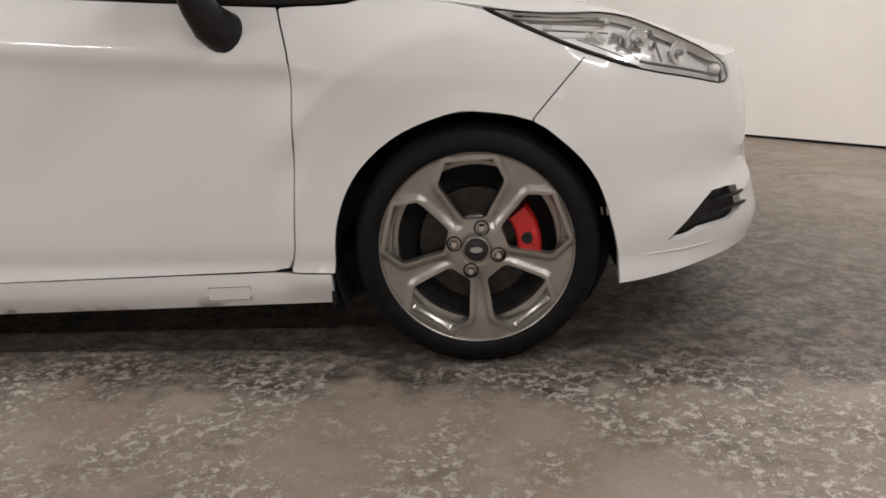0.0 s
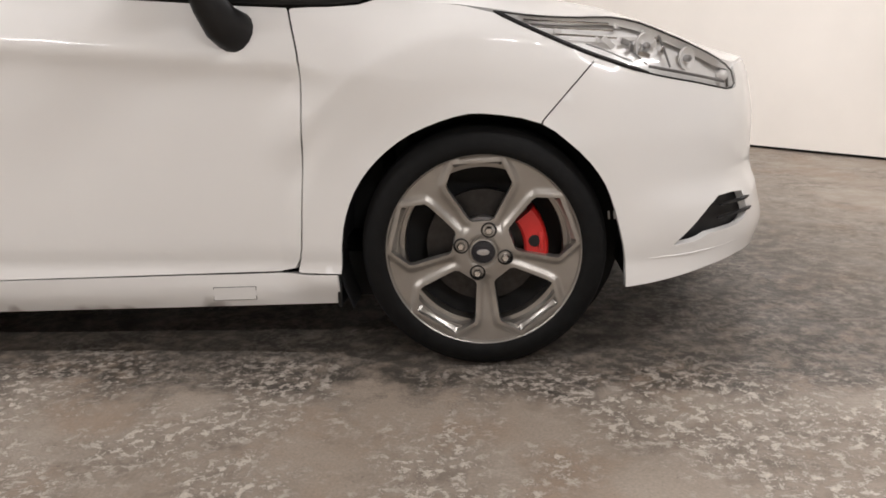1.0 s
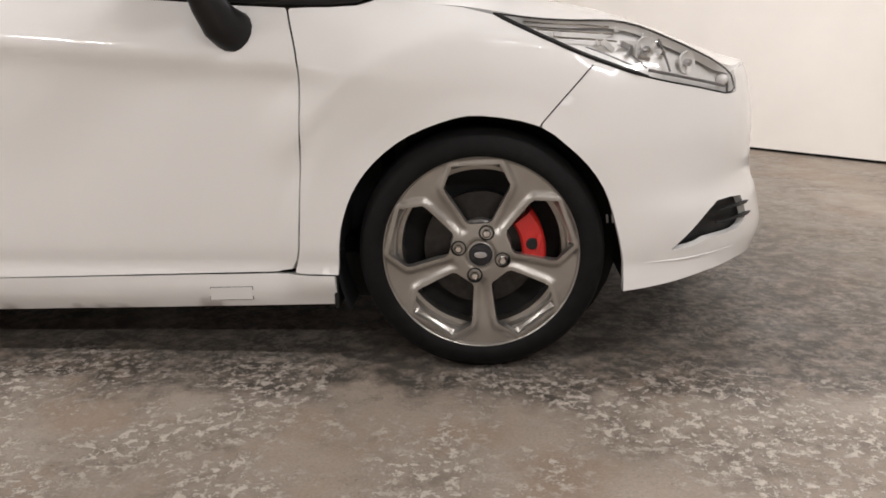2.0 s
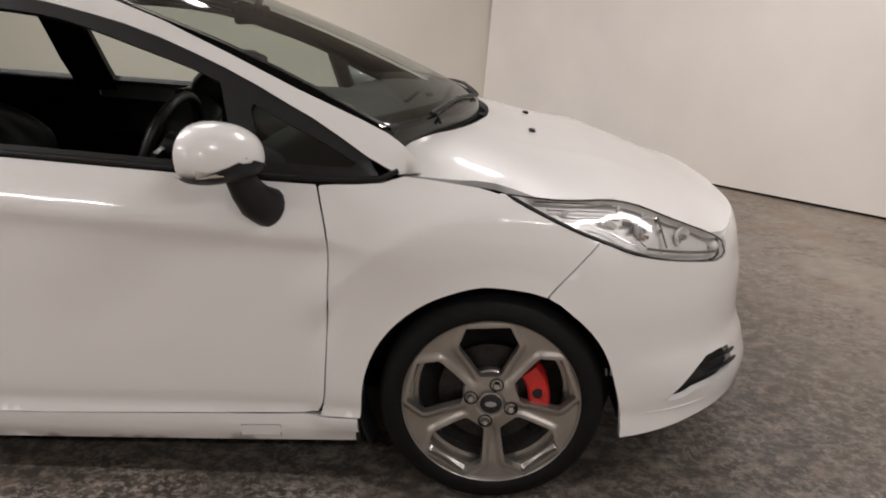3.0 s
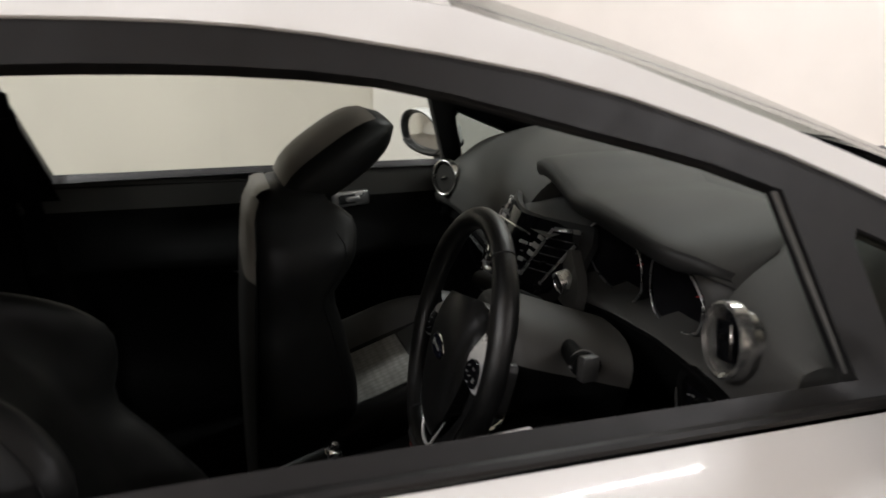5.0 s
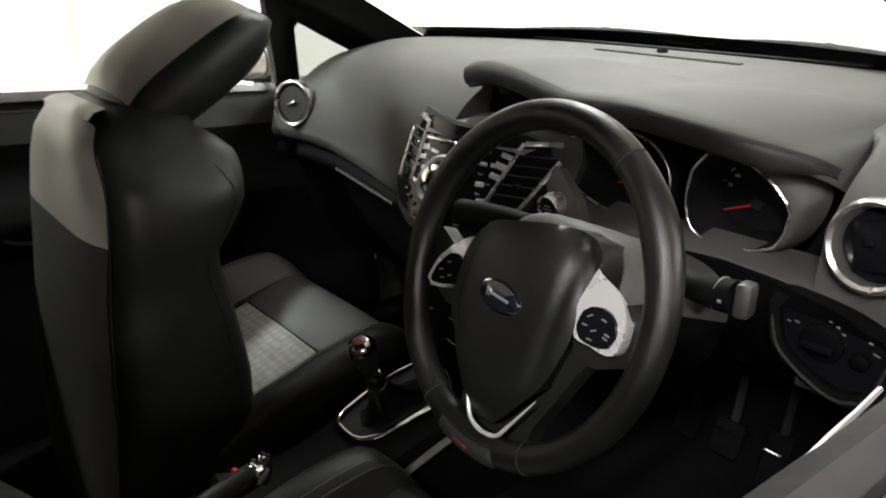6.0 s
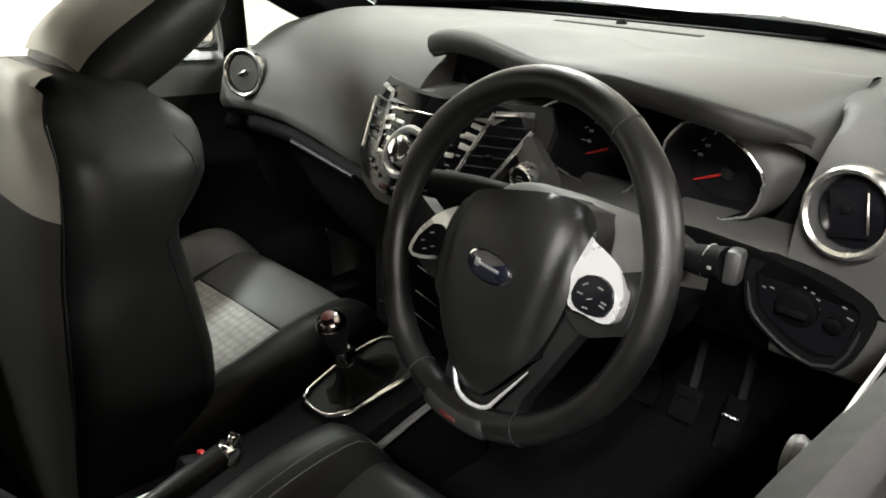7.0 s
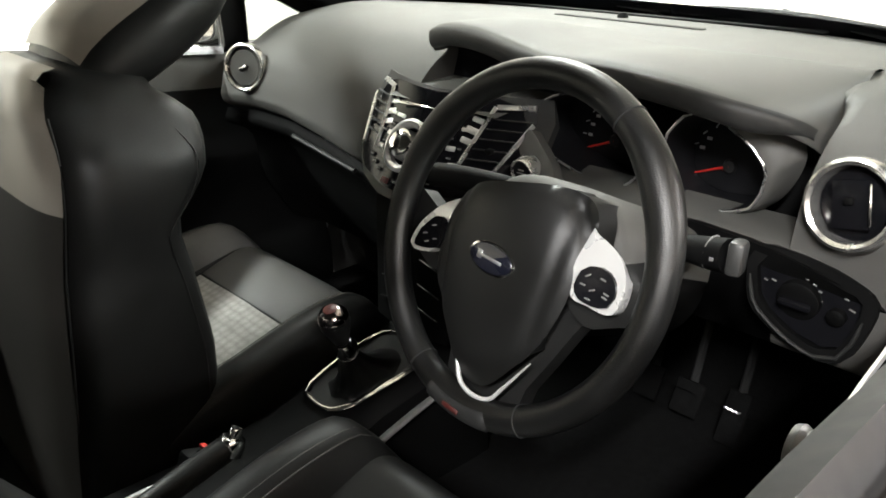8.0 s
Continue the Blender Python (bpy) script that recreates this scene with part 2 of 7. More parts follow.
def flat_fill(outline, step, holes=()):
    loops = [resample(outline, step)] + [resample(h, step) for h in holes]
    pts, edges, spans = [], [], []
    for lp in loops:
        s = len(pts)
        pts += lp
        edges += [(s + i, s + (i + 1) % len(lp)) for i in range(len(lp))]
        spans.append((s, len(lp)))
    xs, ys = [p[0] for p in loops[0]], [p[1] for p in loops[0]]
    y, row = min(ys) + step / 2, 0
    while y < max(ys):
        x = min(xs) + step * (0.25 if row % 2 else 0.75)
        while x < max(xs):
            if inside((x, y), loops[0]) and not any(inside((x, y), h) for h in loops[1:]) and not any(near_edge((x, y), lp, step * 0.5) for lp in loops):
                pts.append((x, y))
            x += step
        y += step * 0.87
        row += 1
    v, _, f, ov, _, _ = delaunay_2d_cdt([Vector(p) for p in pts], edges, [], 0, 1e-7)
    back = {src: i for i, group in enumerate(ov) for src in group}
    tris = []
    for t in f:
        c = sum((v[i] for i in t), Vector((0, 0))) / len(t)
        if inside(c, loops[0]) and not any(inside(c, h) for h in loops[1:]):
            tris.append(tuple(t))
    return v, tris, [[back[s + i] for i in range(n)] for s, n in spans]


def panel(name, outline, surface, material, parent, label="", step=0.03, holes=(), rim=0.012, core=Vector((0, 0, 0.6)), mirror=False, rims=None):
    """A sheet with thickness: an outline in the plane laid on surface(u, v), its edges turned inwards."""
    flat, tris, loops = flat_fill(outline, step, holes)
    if rims is None:
        rims = [(0.0, rim * 0.25), (0.0012, rim)]
    P, Nn = [], []
    for q in flat:
        p = Vector(surface(q.x, q.y))
        du = Vector(surface(q.x + 1e-3, q.y)) - p
        dv = Vector(surface(q.x, q.y + 1e-3)) - p
        n = du.cross(dv)
        n = n.normalized() if n.length > 1e-12 else Vector((0, -1, 0))
        out = p - Vector((max(-2.4, min(0.1, p.x)), 0, core.z)) if core.x == 0 else p - core
        P.append(p)
        Nn.append(n if n.dot(out) > 0 else -n)
    verts = list(P)
    faces = []
    for t in tris:
        a, b, c = (P[i] for i in t)
        ok = (b - a).cross(c - a).dot(Nn[t[0]]) > 0
        faces.append(t if ok else t[::-1])
    for lp in loops:
        k = len(lp)
        prev = [len(verts) + i for i in range(k)]
        verts += [P[i] for i in lp]
        for inset, deep in rims:
            cur = [len(verts) + i for i in range(k)]
            for i, s in enumerate(lp):
                verts.append(P[s] - Nn[s] * deep)
            faces += [(prev[i], prev[(i + 1) % k], cur[(i + 1) % k], cur[i]) for i in range(k)]
            prev = cur
    if mirror:
        verts = [Vector((v.x, -v.y, v.z)) for v in verts]
        faces = [f[::-1] for f in faces]
    return make(name, verts, faces, material, parent, label)


def loft_bm(sections, closed=False, caps=True):
    """A skin over equal-length rows of points."""
    bm = bmesh.new()
    rows = [[bm.verts.new(p) for p in s] for s in sections]
    n = len(rows[0])
    for a, b in zip(rows, rows[1:]):
        for i in range(n if closed else n - 1):
            bm.faces.new((a[i], a[(i + 1) % n], b[(i + 1) % n], b[i]))
    if closed and caps:
        bm.faces.new(rows[0][::-1])
        bm.faces.new(rows[-1])
    return bm


def lerp_table(x, xs, ys):
    if x <= xs[0]:
        return ys[0]
    for i in range(1, len(xs)):
        if x <= xs[i]:
            t = (x - xs[i - 1]) / (xs[i] - xs[i - 1])
            return ys[i - 1] + (ys[i] - ys[i - 1]) * t
    return ys[-1]


def soft_table(x, xs, ys):
    """lerp_table with its corners eased."""
    return sum(lerp_table(x + d, xs, ys) for d in (-0.012, -0.006, 0, 0.006, 0.012)) / 5


# ---------------------------------------------------------------- room
def slab(name, a, b, z0, z1, thick, material, lean=0.0, far_lean=0.0):
    """An upright wall along the floor line a-b, its back on the left of the line."""
    a, b = Vector((*a, 0)), Vector((*b, 0))
    d = (b - a).normalized()
    n = Vector((-d.y, d.x, 0)) * thick
    verts = []
    for off in (Vector(), n):
        verts += [a + off + Vector((0, 0, z0)), b + off + Vector((0, 0, z0)), b + off - d * far_lean + Vector((0, 0, z1)), a + off + d * lean + Vector((0, 0, z1))]
    faces = [(0, 1, 2, 3), (7, 6, 5, 4), (0, 4, 5, 1), (1, 5, 6, 2), (2, 6, 7, 3), (3, 7, 4, 0)]
    ob = make(name, verts, faces, material, smooth=False)
    return tagged(ob, kind="structure")


def room():
    bm = bmesh.new()
    bmesh.ops.create_grid(bm, x_segments=8, y_segments=8, size=7.5)
    for v in bm.verts:
        v.co.y -= 1.5
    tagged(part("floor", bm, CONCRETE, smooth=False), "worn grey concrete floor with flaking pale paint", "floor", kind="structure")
    slab("wall_north", (0.4, 5.06), (-7.4, 5.3), 0, 3.6, 0.12, PLASTER)
    slab("wall_east", (4.97, -0.50), (-0.02, 5.0), 0.02, 3.6, 0.06, SHEET, far_lean=0.42)
    slab("wall_far_east", (7.4, -9), (7.4, 6), 0, 3.6, 0.1, SHEET)
    slab("wall_south", (-7.4, -8.5), (7.4, -8.5), 0, 3.6, 0.1, SHEET)
    slab("wall_west", (-7.4, 6), (-7.4, -9), 0, 3.6, 0.1, SHEET)
    foot = tagged(part("baseboard", box_bm((0.03, 7.2, 0.03), 0.004, 1, pose(2.46, 2.24, 0.016, 0, 0, 42.2)), DARK), "thin dark strip along the foot of the wall", "trim", kind="structure")
    along, inward = Vector((-0.6717, 0.7408, 0)), Vector((-0.7408, -0.6717, 0))
    for k in range(9):
        p = Vector((1.95, 2.833, 0.075)) + along * (0.60 * (k - 4)) + inward * 0.012
        rot = inward.to_track_quat("Z", "Y").to_matrix().to_4x4()
        tagged(part("wall_bolt", lathe_bm([(0.016, 0.0), (0.016, 0.004), (0.010, 0.010), (0.0005, 0.012)], 12, "Z", Matrix.Translation(p) @ rot), STEEL), "small steel bolt at the foot of the white wall", "bolt", "wall bolts")
    bm = bmesh.new()
    bmesh.ops.create_cube(bm, size=1, matrix=Matrix.Translation((0, -1.5, 3.65)) @ Matrix.Diagonal((15, 15, 0.1, 1)))
    tagged(part("ceiling", bm, CEIL, smooth=False), kind="structure")


def ceiling_lights():
    first = None
    for x, y, power in LAMPS:
        if first is None:
            first = empty("ceiling_light", None, "white twin tube ceiling light under the ceiling, out of view", "lamp", "ceiling lights")
            part("housing", box_bm((1.62, 0.28, 0.07), 0.012, 2, pose(0, 0, 0.06)), CEIL, first, smooth=False)
            part("diffuser", box_bm((1.56, 0.22, 0.03), 0.012, 2, pose(0, 0, 0.012)), TUBE, first)
            part("rod", tube_bm([(-0.5, 0, 0.09), (-0.5, 0, 0.55)], 0.008), CEIL, first)
            part("rod", tube_bm([(0.5, 0, 0.09), (0.5, 0, 0.55)], 0.008), CEIL, first)
            first.location = (x, y, LAMP_Z)
        else:
            copy_thing(first, pose(x, y, LAMP_Z))
        data = bpy.data.lights.new("tube_light", "AREA")
        data.shape, data.size, data.size_y, data.energy, data.color = "RECTANGLE", 1.5, 0.20, power, (1.0, 0.925, 0.84)
        lamp = new("tube_light", data)
        lamp.matrix_world = pose(x, y, LAMP_Z - 0.02)


room()
ceiling_lights()
# ---------------------------------------------------------------- body surface
HUB_Z, WHEELBASE, NOSE, TAIL = 0.293, 2.489, 0.28, -2.75
SIDE_Z = [0.10, 0.14, 0.17, 0.235, 0.25, 0.30, 0.42, 0.56, 0.66, 0.70, 0.730, 0.740, 0.77, 0.82, 0.86, 0.885, 1.0, 1.2, 1.30, 1.36, 1.42]
SIDE_Y = [0.77, 0.80, 0.818, 0.825, 0.816, 0.826, 0.832, 0.836, 0.837, 0.841, 0.8525, 0.8550, 0.844, 0.822, 0.795, 0.772, 0.730, 0.655, 0.605, 0.545, 0.44]

WING_Y = [0.77, 0.80, 0.818, 0.825, 0.816, 0.826, 0.830, 0.834, 0.835, 0.834, 0.832, 0.830, 0.826, 0.812, 0.793, 0.772, 0.730, 0.655, 0.605, 0.545, 0.44]
RAIL_X = [-2.4, -2.0, -1.75, -1.4, -1.2, -1.005, -0.847, -0.675, -0.504, -0.336, -0.27]
RAIL_LOW = [1.27, 1.31, 1.324, 1.318, 1.296, 1.252, 1.20, 1.127, 1.037, 0.934, 0.90]
RAIL_TOP = [1.325, 1.362, 1.372, 1.362, 1.341, 1.299, 1.239, 1.160, 1.078, 1.004, 0.972]


def side_y(x, z):
    """Half width of the car at a place along it and a height."""
    lift = -0.085 * (x + 0.45) if x > -1.9 else 0.123
    lift = max(-0.045, lift) * max(0.0, min(1.0, (z - 0.35) / 0.3))
    y = soft_table(z - lift, SIDE_Z, SIDE_Y)
    if x > -0.42:
        k = min(1.0, (x + 0.42) / 0.24)
        y += (soft_table(z - lift, SIDE_Z, WING_Y) - y) * k * k * (3 - 2 * k)
    for hub in (0.0, -WHEELBASE):
        r = math.sqrt((x - hub) ** 2 + (z - HUB_Z) ** 2)
        k = max(0.0, min(1.0, (0.485 - r) / 0.055))
        high = max(0.0, min(1.0, ((z - HUB_Z) / max(r, 0.01) - 0.35) / 0.4)) if hub == 0.0 else 0.0
        high = high * high * (3 - 2 * high)
        y += (0.017 if z > 0.2 else 0.0) * k * k * (3 - 2 * k) * (1 - high)
        y += (0.034 * max(0.0, min(1.0, (0.590 - r) / 0.085)) - 0.017 * max(0.0, min(1.0, (0.500 - r) / 0.13))) * high
    if z > 0.88 and -2.6 < x < -0.24:
        low, top = lerp_table(x, RAIL_X, RAIL_LOW), lerp_table(x, RAIL_X, RAIL_TOP)
        k = max(0.0, min(1.3, (z - low) / (top - low)))
        y -= 0.022 * k * k
    if x > 0.0 and z > 0.55:
        y -= 0.10 * (min(x, 0.4)) * min(1.0, (z - 0.55) / 0.2)
    return y


def nose_reach(z):
    return soft_table(z, [0.14, 0.20, 0.25, 0.285, 0.30, 0.36, 0.42, 0.46, 0.60, 0.68, 0.76, 0.84, 0.9], [0.45, 0.496, 0.522, 0.533, 0.531, 0.500, 0.488, 0.483, 0.480, 0.468, 0.43, 0.365, 0.30])


def body(u, z):
    """The right side of the body: u runs along the car and, past either end, round its corner to the middle."""
    if u > NOSE:
        a = min(1.0, (u - NOSE) / 0.85) * math.pi / 2
        k = max(0.0, min(1.0, (0.445 - z) / 0.055))
        bulge = 0.013 * k * k * (3 - 2 * k) * max(0.0, min(1.0, (u - 0.33) / 0.16)) * max(0.0, min(1.0, (z - 0.29) / 0.06))
        return (NOSE + nose_reach(z) * math.sin(a) + bulge * math.sin(a), -bulge * math.cos(a) - side_y(NOSE, z) * math.cos(a) ** (0.76 - 0.07 * max(0.0, min(1.0, (0.66 - z) / 0.1))), z)
    if u < TAIL:
        a = min(1.0, (TAIL - u) / 0.85) * math.pi / 2
        reach = soft_table(z, [0.2, 0.5, 0.9, 1.3], [0.40, 0.43, 0.36, 0.12])
        return (TAIL - reach * math.sin(a), -side_y(TAIL, z) * math.cos(a) ** 0.7, z)
    return (u, -side_y(u, z), z)


car = empty("car", None, "white three door hot hatchback with a lowered driver window on concrete", "car")


def both(name, outline, surface, material, label="", **kw):
    """The same sheet on the right and the left side of the car."""
    return [panel(name, outline, surface, material, kw.pop("parent", car), label, mirror=m, **kw) for m in (False, True)]


ARCH = [(-0.343, 0.20), (-0.340, 0.267), (-0.331, 0.352), (-0.299, 0.442), (-0.243, 0.516), (-0.163, 0.575), (-0.061, 0.613), (0.002, 0.619), (0.09, 0.607), (0.133, 0.594)]
ARCH = [tuple(p) for p in smooth_line(ARCH, 0.03)]
ARCH_FRONT = [tuple(p) for p in smooth_line([(0.137, 0.592), (0.166, 0.575), (0.244, 0.505), (0.294, 0.426), (0.324, 0.332), (0.335, 0.274), (0.342, 0.204)], 0.03)]
GAP = [tuple(p) for p in smooth_line([(-0.436, 0.853), (-0.412, 0.76), (-0.407, 0.70), (-0.409, 0.631), (-0.418, 0.5), (-0.434, 0.306), (-0.440, 0.278), (-0.455, 0.252), (-0.495, 0.243)], 0.025)]
DOOR_REAR = [(-1.735, 0.222), (-1.78, 0.26), (-1.79, 0.5), (-1.775, 0.75), (-1.75, 0.961)]
DLO_LOW = [tuple(p) for p in smooth_line([(-1.75, 0.962), (-1.567, 0.948), (-1.302, 0.926), (-1.038, 0.905), (-0.689, 0.878), (-0.5, 0.864), (-0.345, 0.860), (-0.28, 0.863), (-0.24, 0.879)], 0.05)]
DLO_UP = [tuple(p) for p in smooth_line([(-0.24, 0.880), (-0.317, 0.921), (-0.387, 0.968), (-0.457, 1.012), (-0.51, 1.040), (-0.595, 1.087), (-0.677, 1.128), (-0.762, 1.166), (-0.849, 1.202), (-0.935, 1.232), (-1.03, 1.258), (-1.2, 1.296), (-1.385, 1.317), (-1.567, 1.325), (-1.75, 1.324)], 0.05)]
LAMP_LOW = [(0.027, 0.838), (0.118, 0.794), (0.254, 0.736), (0.385, 0.698), (0.544, 0.670), (0.645, 0.653), (0.680, 0.653)]
LAMP_UP = [(0.698, 0.662), (0.690, 0.692), (0.637, 0.722), (0.558, 0.751), (0.468, 0.782), (0.384, 0.808), (0.296, 0.821), (0.214, 0.822), (0.138, 0.826), (0.062, 0.835), (0.027, 0.840)]
LAMP_LOW, LAMP_UP = ([tuple(p) for p in smooth_line(q, 0.03)] for q in (LAMP_LOW, LAMP_UP))


def off(points, dx, dz):
    return [(x + dx, z + dz) for x, z in points]


def body_panels():
    g = 0.0022
    seam_up = [(0.137, 0.6), (0.2, 0.673), (0.258, 0.739)]
    lamp_rear = [p for p in LAMP_LOW if p[0] < 0.25]
    fender = [(-0.436, 0.240), (-0.343, 0.240)] + ARCH[2:] + off(seam_up, -g, 0)[0:] + off(lamp_rear[::-1], 0, -g) + [(-0.04, 0.853), (-0.12, 0.863), (-0.225, 0.876)] + off(DLO_LOW[::-1][1:], 0, -g)[:4]
    fender = [p for p in fender if p[0] > -0.425] + [(-0.43, 0.857)] + off(GAP, g, 0)[:-2] + [(-0.447, 0.250), (-0.447, 0.243)]
    both("front_wing", fender, body, PAINT, step=0.016)
    door = off(GAP, -g, 0) + [(-0.762, 0.236), (-1.199, 0.224)] + off(DOOR_REAR, g, 0) + [p for p in off(DLO_LOW, 0, -g) if -1.745 < p[0] < -0.45] + [(-0.442, 0.858)]
    doors = both("door", door, body, PAINT, "white painted door panel", step=0.017)
    rear_arch = [(-WHEELBASE + 0.343 * cos(a), 0.20 + 0.419 * sin(a)) for a in [i * pi / 16 for i in range(17)]]
    quarter = [(-1.738, 0.218)] + [(-2.14, 0.20)] + rear_arch[1:-1] + [(-2.84, 0.2), (-3.2, 0.22), (-3.57, 0.24), (-3.58, 1.02), (-3.2, 1.04), (-2.8, 1.05), (-2.5, 1.02), (-2.2, 0.985), (-1.755, 0.961)] + off(DOOR_REAR[::-1], -g, 0)
    both("rear_quarter", quarter, body, PAINT, step=0.05)
    sill = [(-0.349, 0.157), (-0.352, 0.237), (-0.5, 0.2385), (-0.762, 0.2325), (-1.199, 0.220), (-1.74, 0.214), (-2.13, 0.196), (-2.13, 0.115), (-1.7, 0.115), (-1.238, 0.127), (-0.782, 0.142)]
    sills = both("side_skirt", sill, body, PAINT, "white painted side skirt", step=0.03, rim=0.03)
    for s, mirrored in zip(sills, (False, True)):
        jack = [(-0.672, 0.166), (-0.564, 0.170), (-0.562, 0.203), (-0.667, 0.200)]
        panel("jacking_cover", jack, lambda u, z: (u, body(u, z)[1] - 0.0015, z), PAINT, s, step=0.03, rim=0.006, mirror=mirrored)
        hole = [(-0.6735, 0.1645), (-0.5625, 0.1685), (-0.5605, 0.2045), (-0.6685, 0.2015)]
        panel("cover_gap", hole, lambda u, z: (u, body(u, z)[1] - 0.0006, z), TRIM, s, step=0.03, rim=0.002, mirror=mirrored)
    fog = [tuple(p) for p in smooth_line([(0.452, 0.300), (0.508, 0.344), (0.568, 0.388)], 0.02)] + [(0.602, 0.406), (0.66, 0.407), (0.712, 0.402), (0.722, 0.380), (0.731, 0.351), (0.705, 0.332), (0.667, 0.323), (0.60, 0.321), (0.556, 0.318), (0.53, 0.308), (0.508, 0.303)]
    grille = [(0.87, 0.24), (1.10, 0.24), (1.10, 0.56), (0.93, 0.56), (0.87, 0.45)]
    bumper = ARCH_FRONT[::-1] + off(seam_up, g, 0) + off([p for p in LAMP_LOW if p[0] > 0.27], 0, -g) + [(0.702, 0.655), (0.708, 0.680), (0.704, 0.700), (0.715, 0.706), (0.80, 0.712), (1.128, 0.712), (1.128, 0.225), (0.86, 0.238), (0.7, 0.241), (0.57, 0.232), (0.482, 0.220), (0.40, 0.210)]
    bumpers = both("front_bumper", bumper, body, PAINT, "white painted front bumper with a body lip", step=0.024, holes=[fog, grille], rim=0.018)
    inner = lambda d: lambda u, z: tuple(Vector(body(u, z)) + Vector((-0.3, 1, 0)) * d)
    for b, mirrored in zip(bumpers, (False, True)):
        fogp = panel("fog_lamp_recess", [(u + (u - 0.60) * 0.06, z + (z - 0.36) * 0.1) for u, z in fog], inner(0.025), TRIM, b, "black mesh fog lamp recess", step=0.03, mirror=mirrored)
        for u0, u1, zz in ((0.600, 0.752, 0.350), (0.615, 0.746, 0.379)):
            bar = [Vector(inner(0.012 - 0.016 * k / 8)(u0 + (u1 - u0) * k / 8, zz + 0.004 * k / 8)) for k in range(9)]
            part("fog_lamp_slat", tube_bm([(p.x, -p.y if mirrored else p.y, p.z) for p in bar], [0.003] + [0.0065] * 7 + [0.003], 8, flat=0.7), TRIM, b)
        panel("grille_mesh", [(0.85, 0.22), (1.128, 0.22), (1.128, 0.58), (0.85, 0.58)], inner(0.03), TRIM, b, "black honeycomb grille", step=0.04, mirror=mirrored)
        crease = smooth_line([Vector(body(u, z)) for u, z in ((0.389, 0.272), (0.472, 0.273), (0.557, 0.276), (0.664, 0.281))], 0.03)
        bm = tube_bm([(p.x, (-p.y if mirrored else p.y), p.z) for p in crease], [0.0006] + [0.0024] * (len(crease) - 2) + [0.0006], 8)
        part("bumper_crease", bm, PAINT, b)
    return doors


PRINT_PALE = mat("pale_plastic_clip", (0.45, 0.44, 0.42), 0.6, vary=0.1)
SATIN_GREY = mat("grey_lamp_plastic", (0.16, 0.155, 0.15), 0.4, vary=0.1)


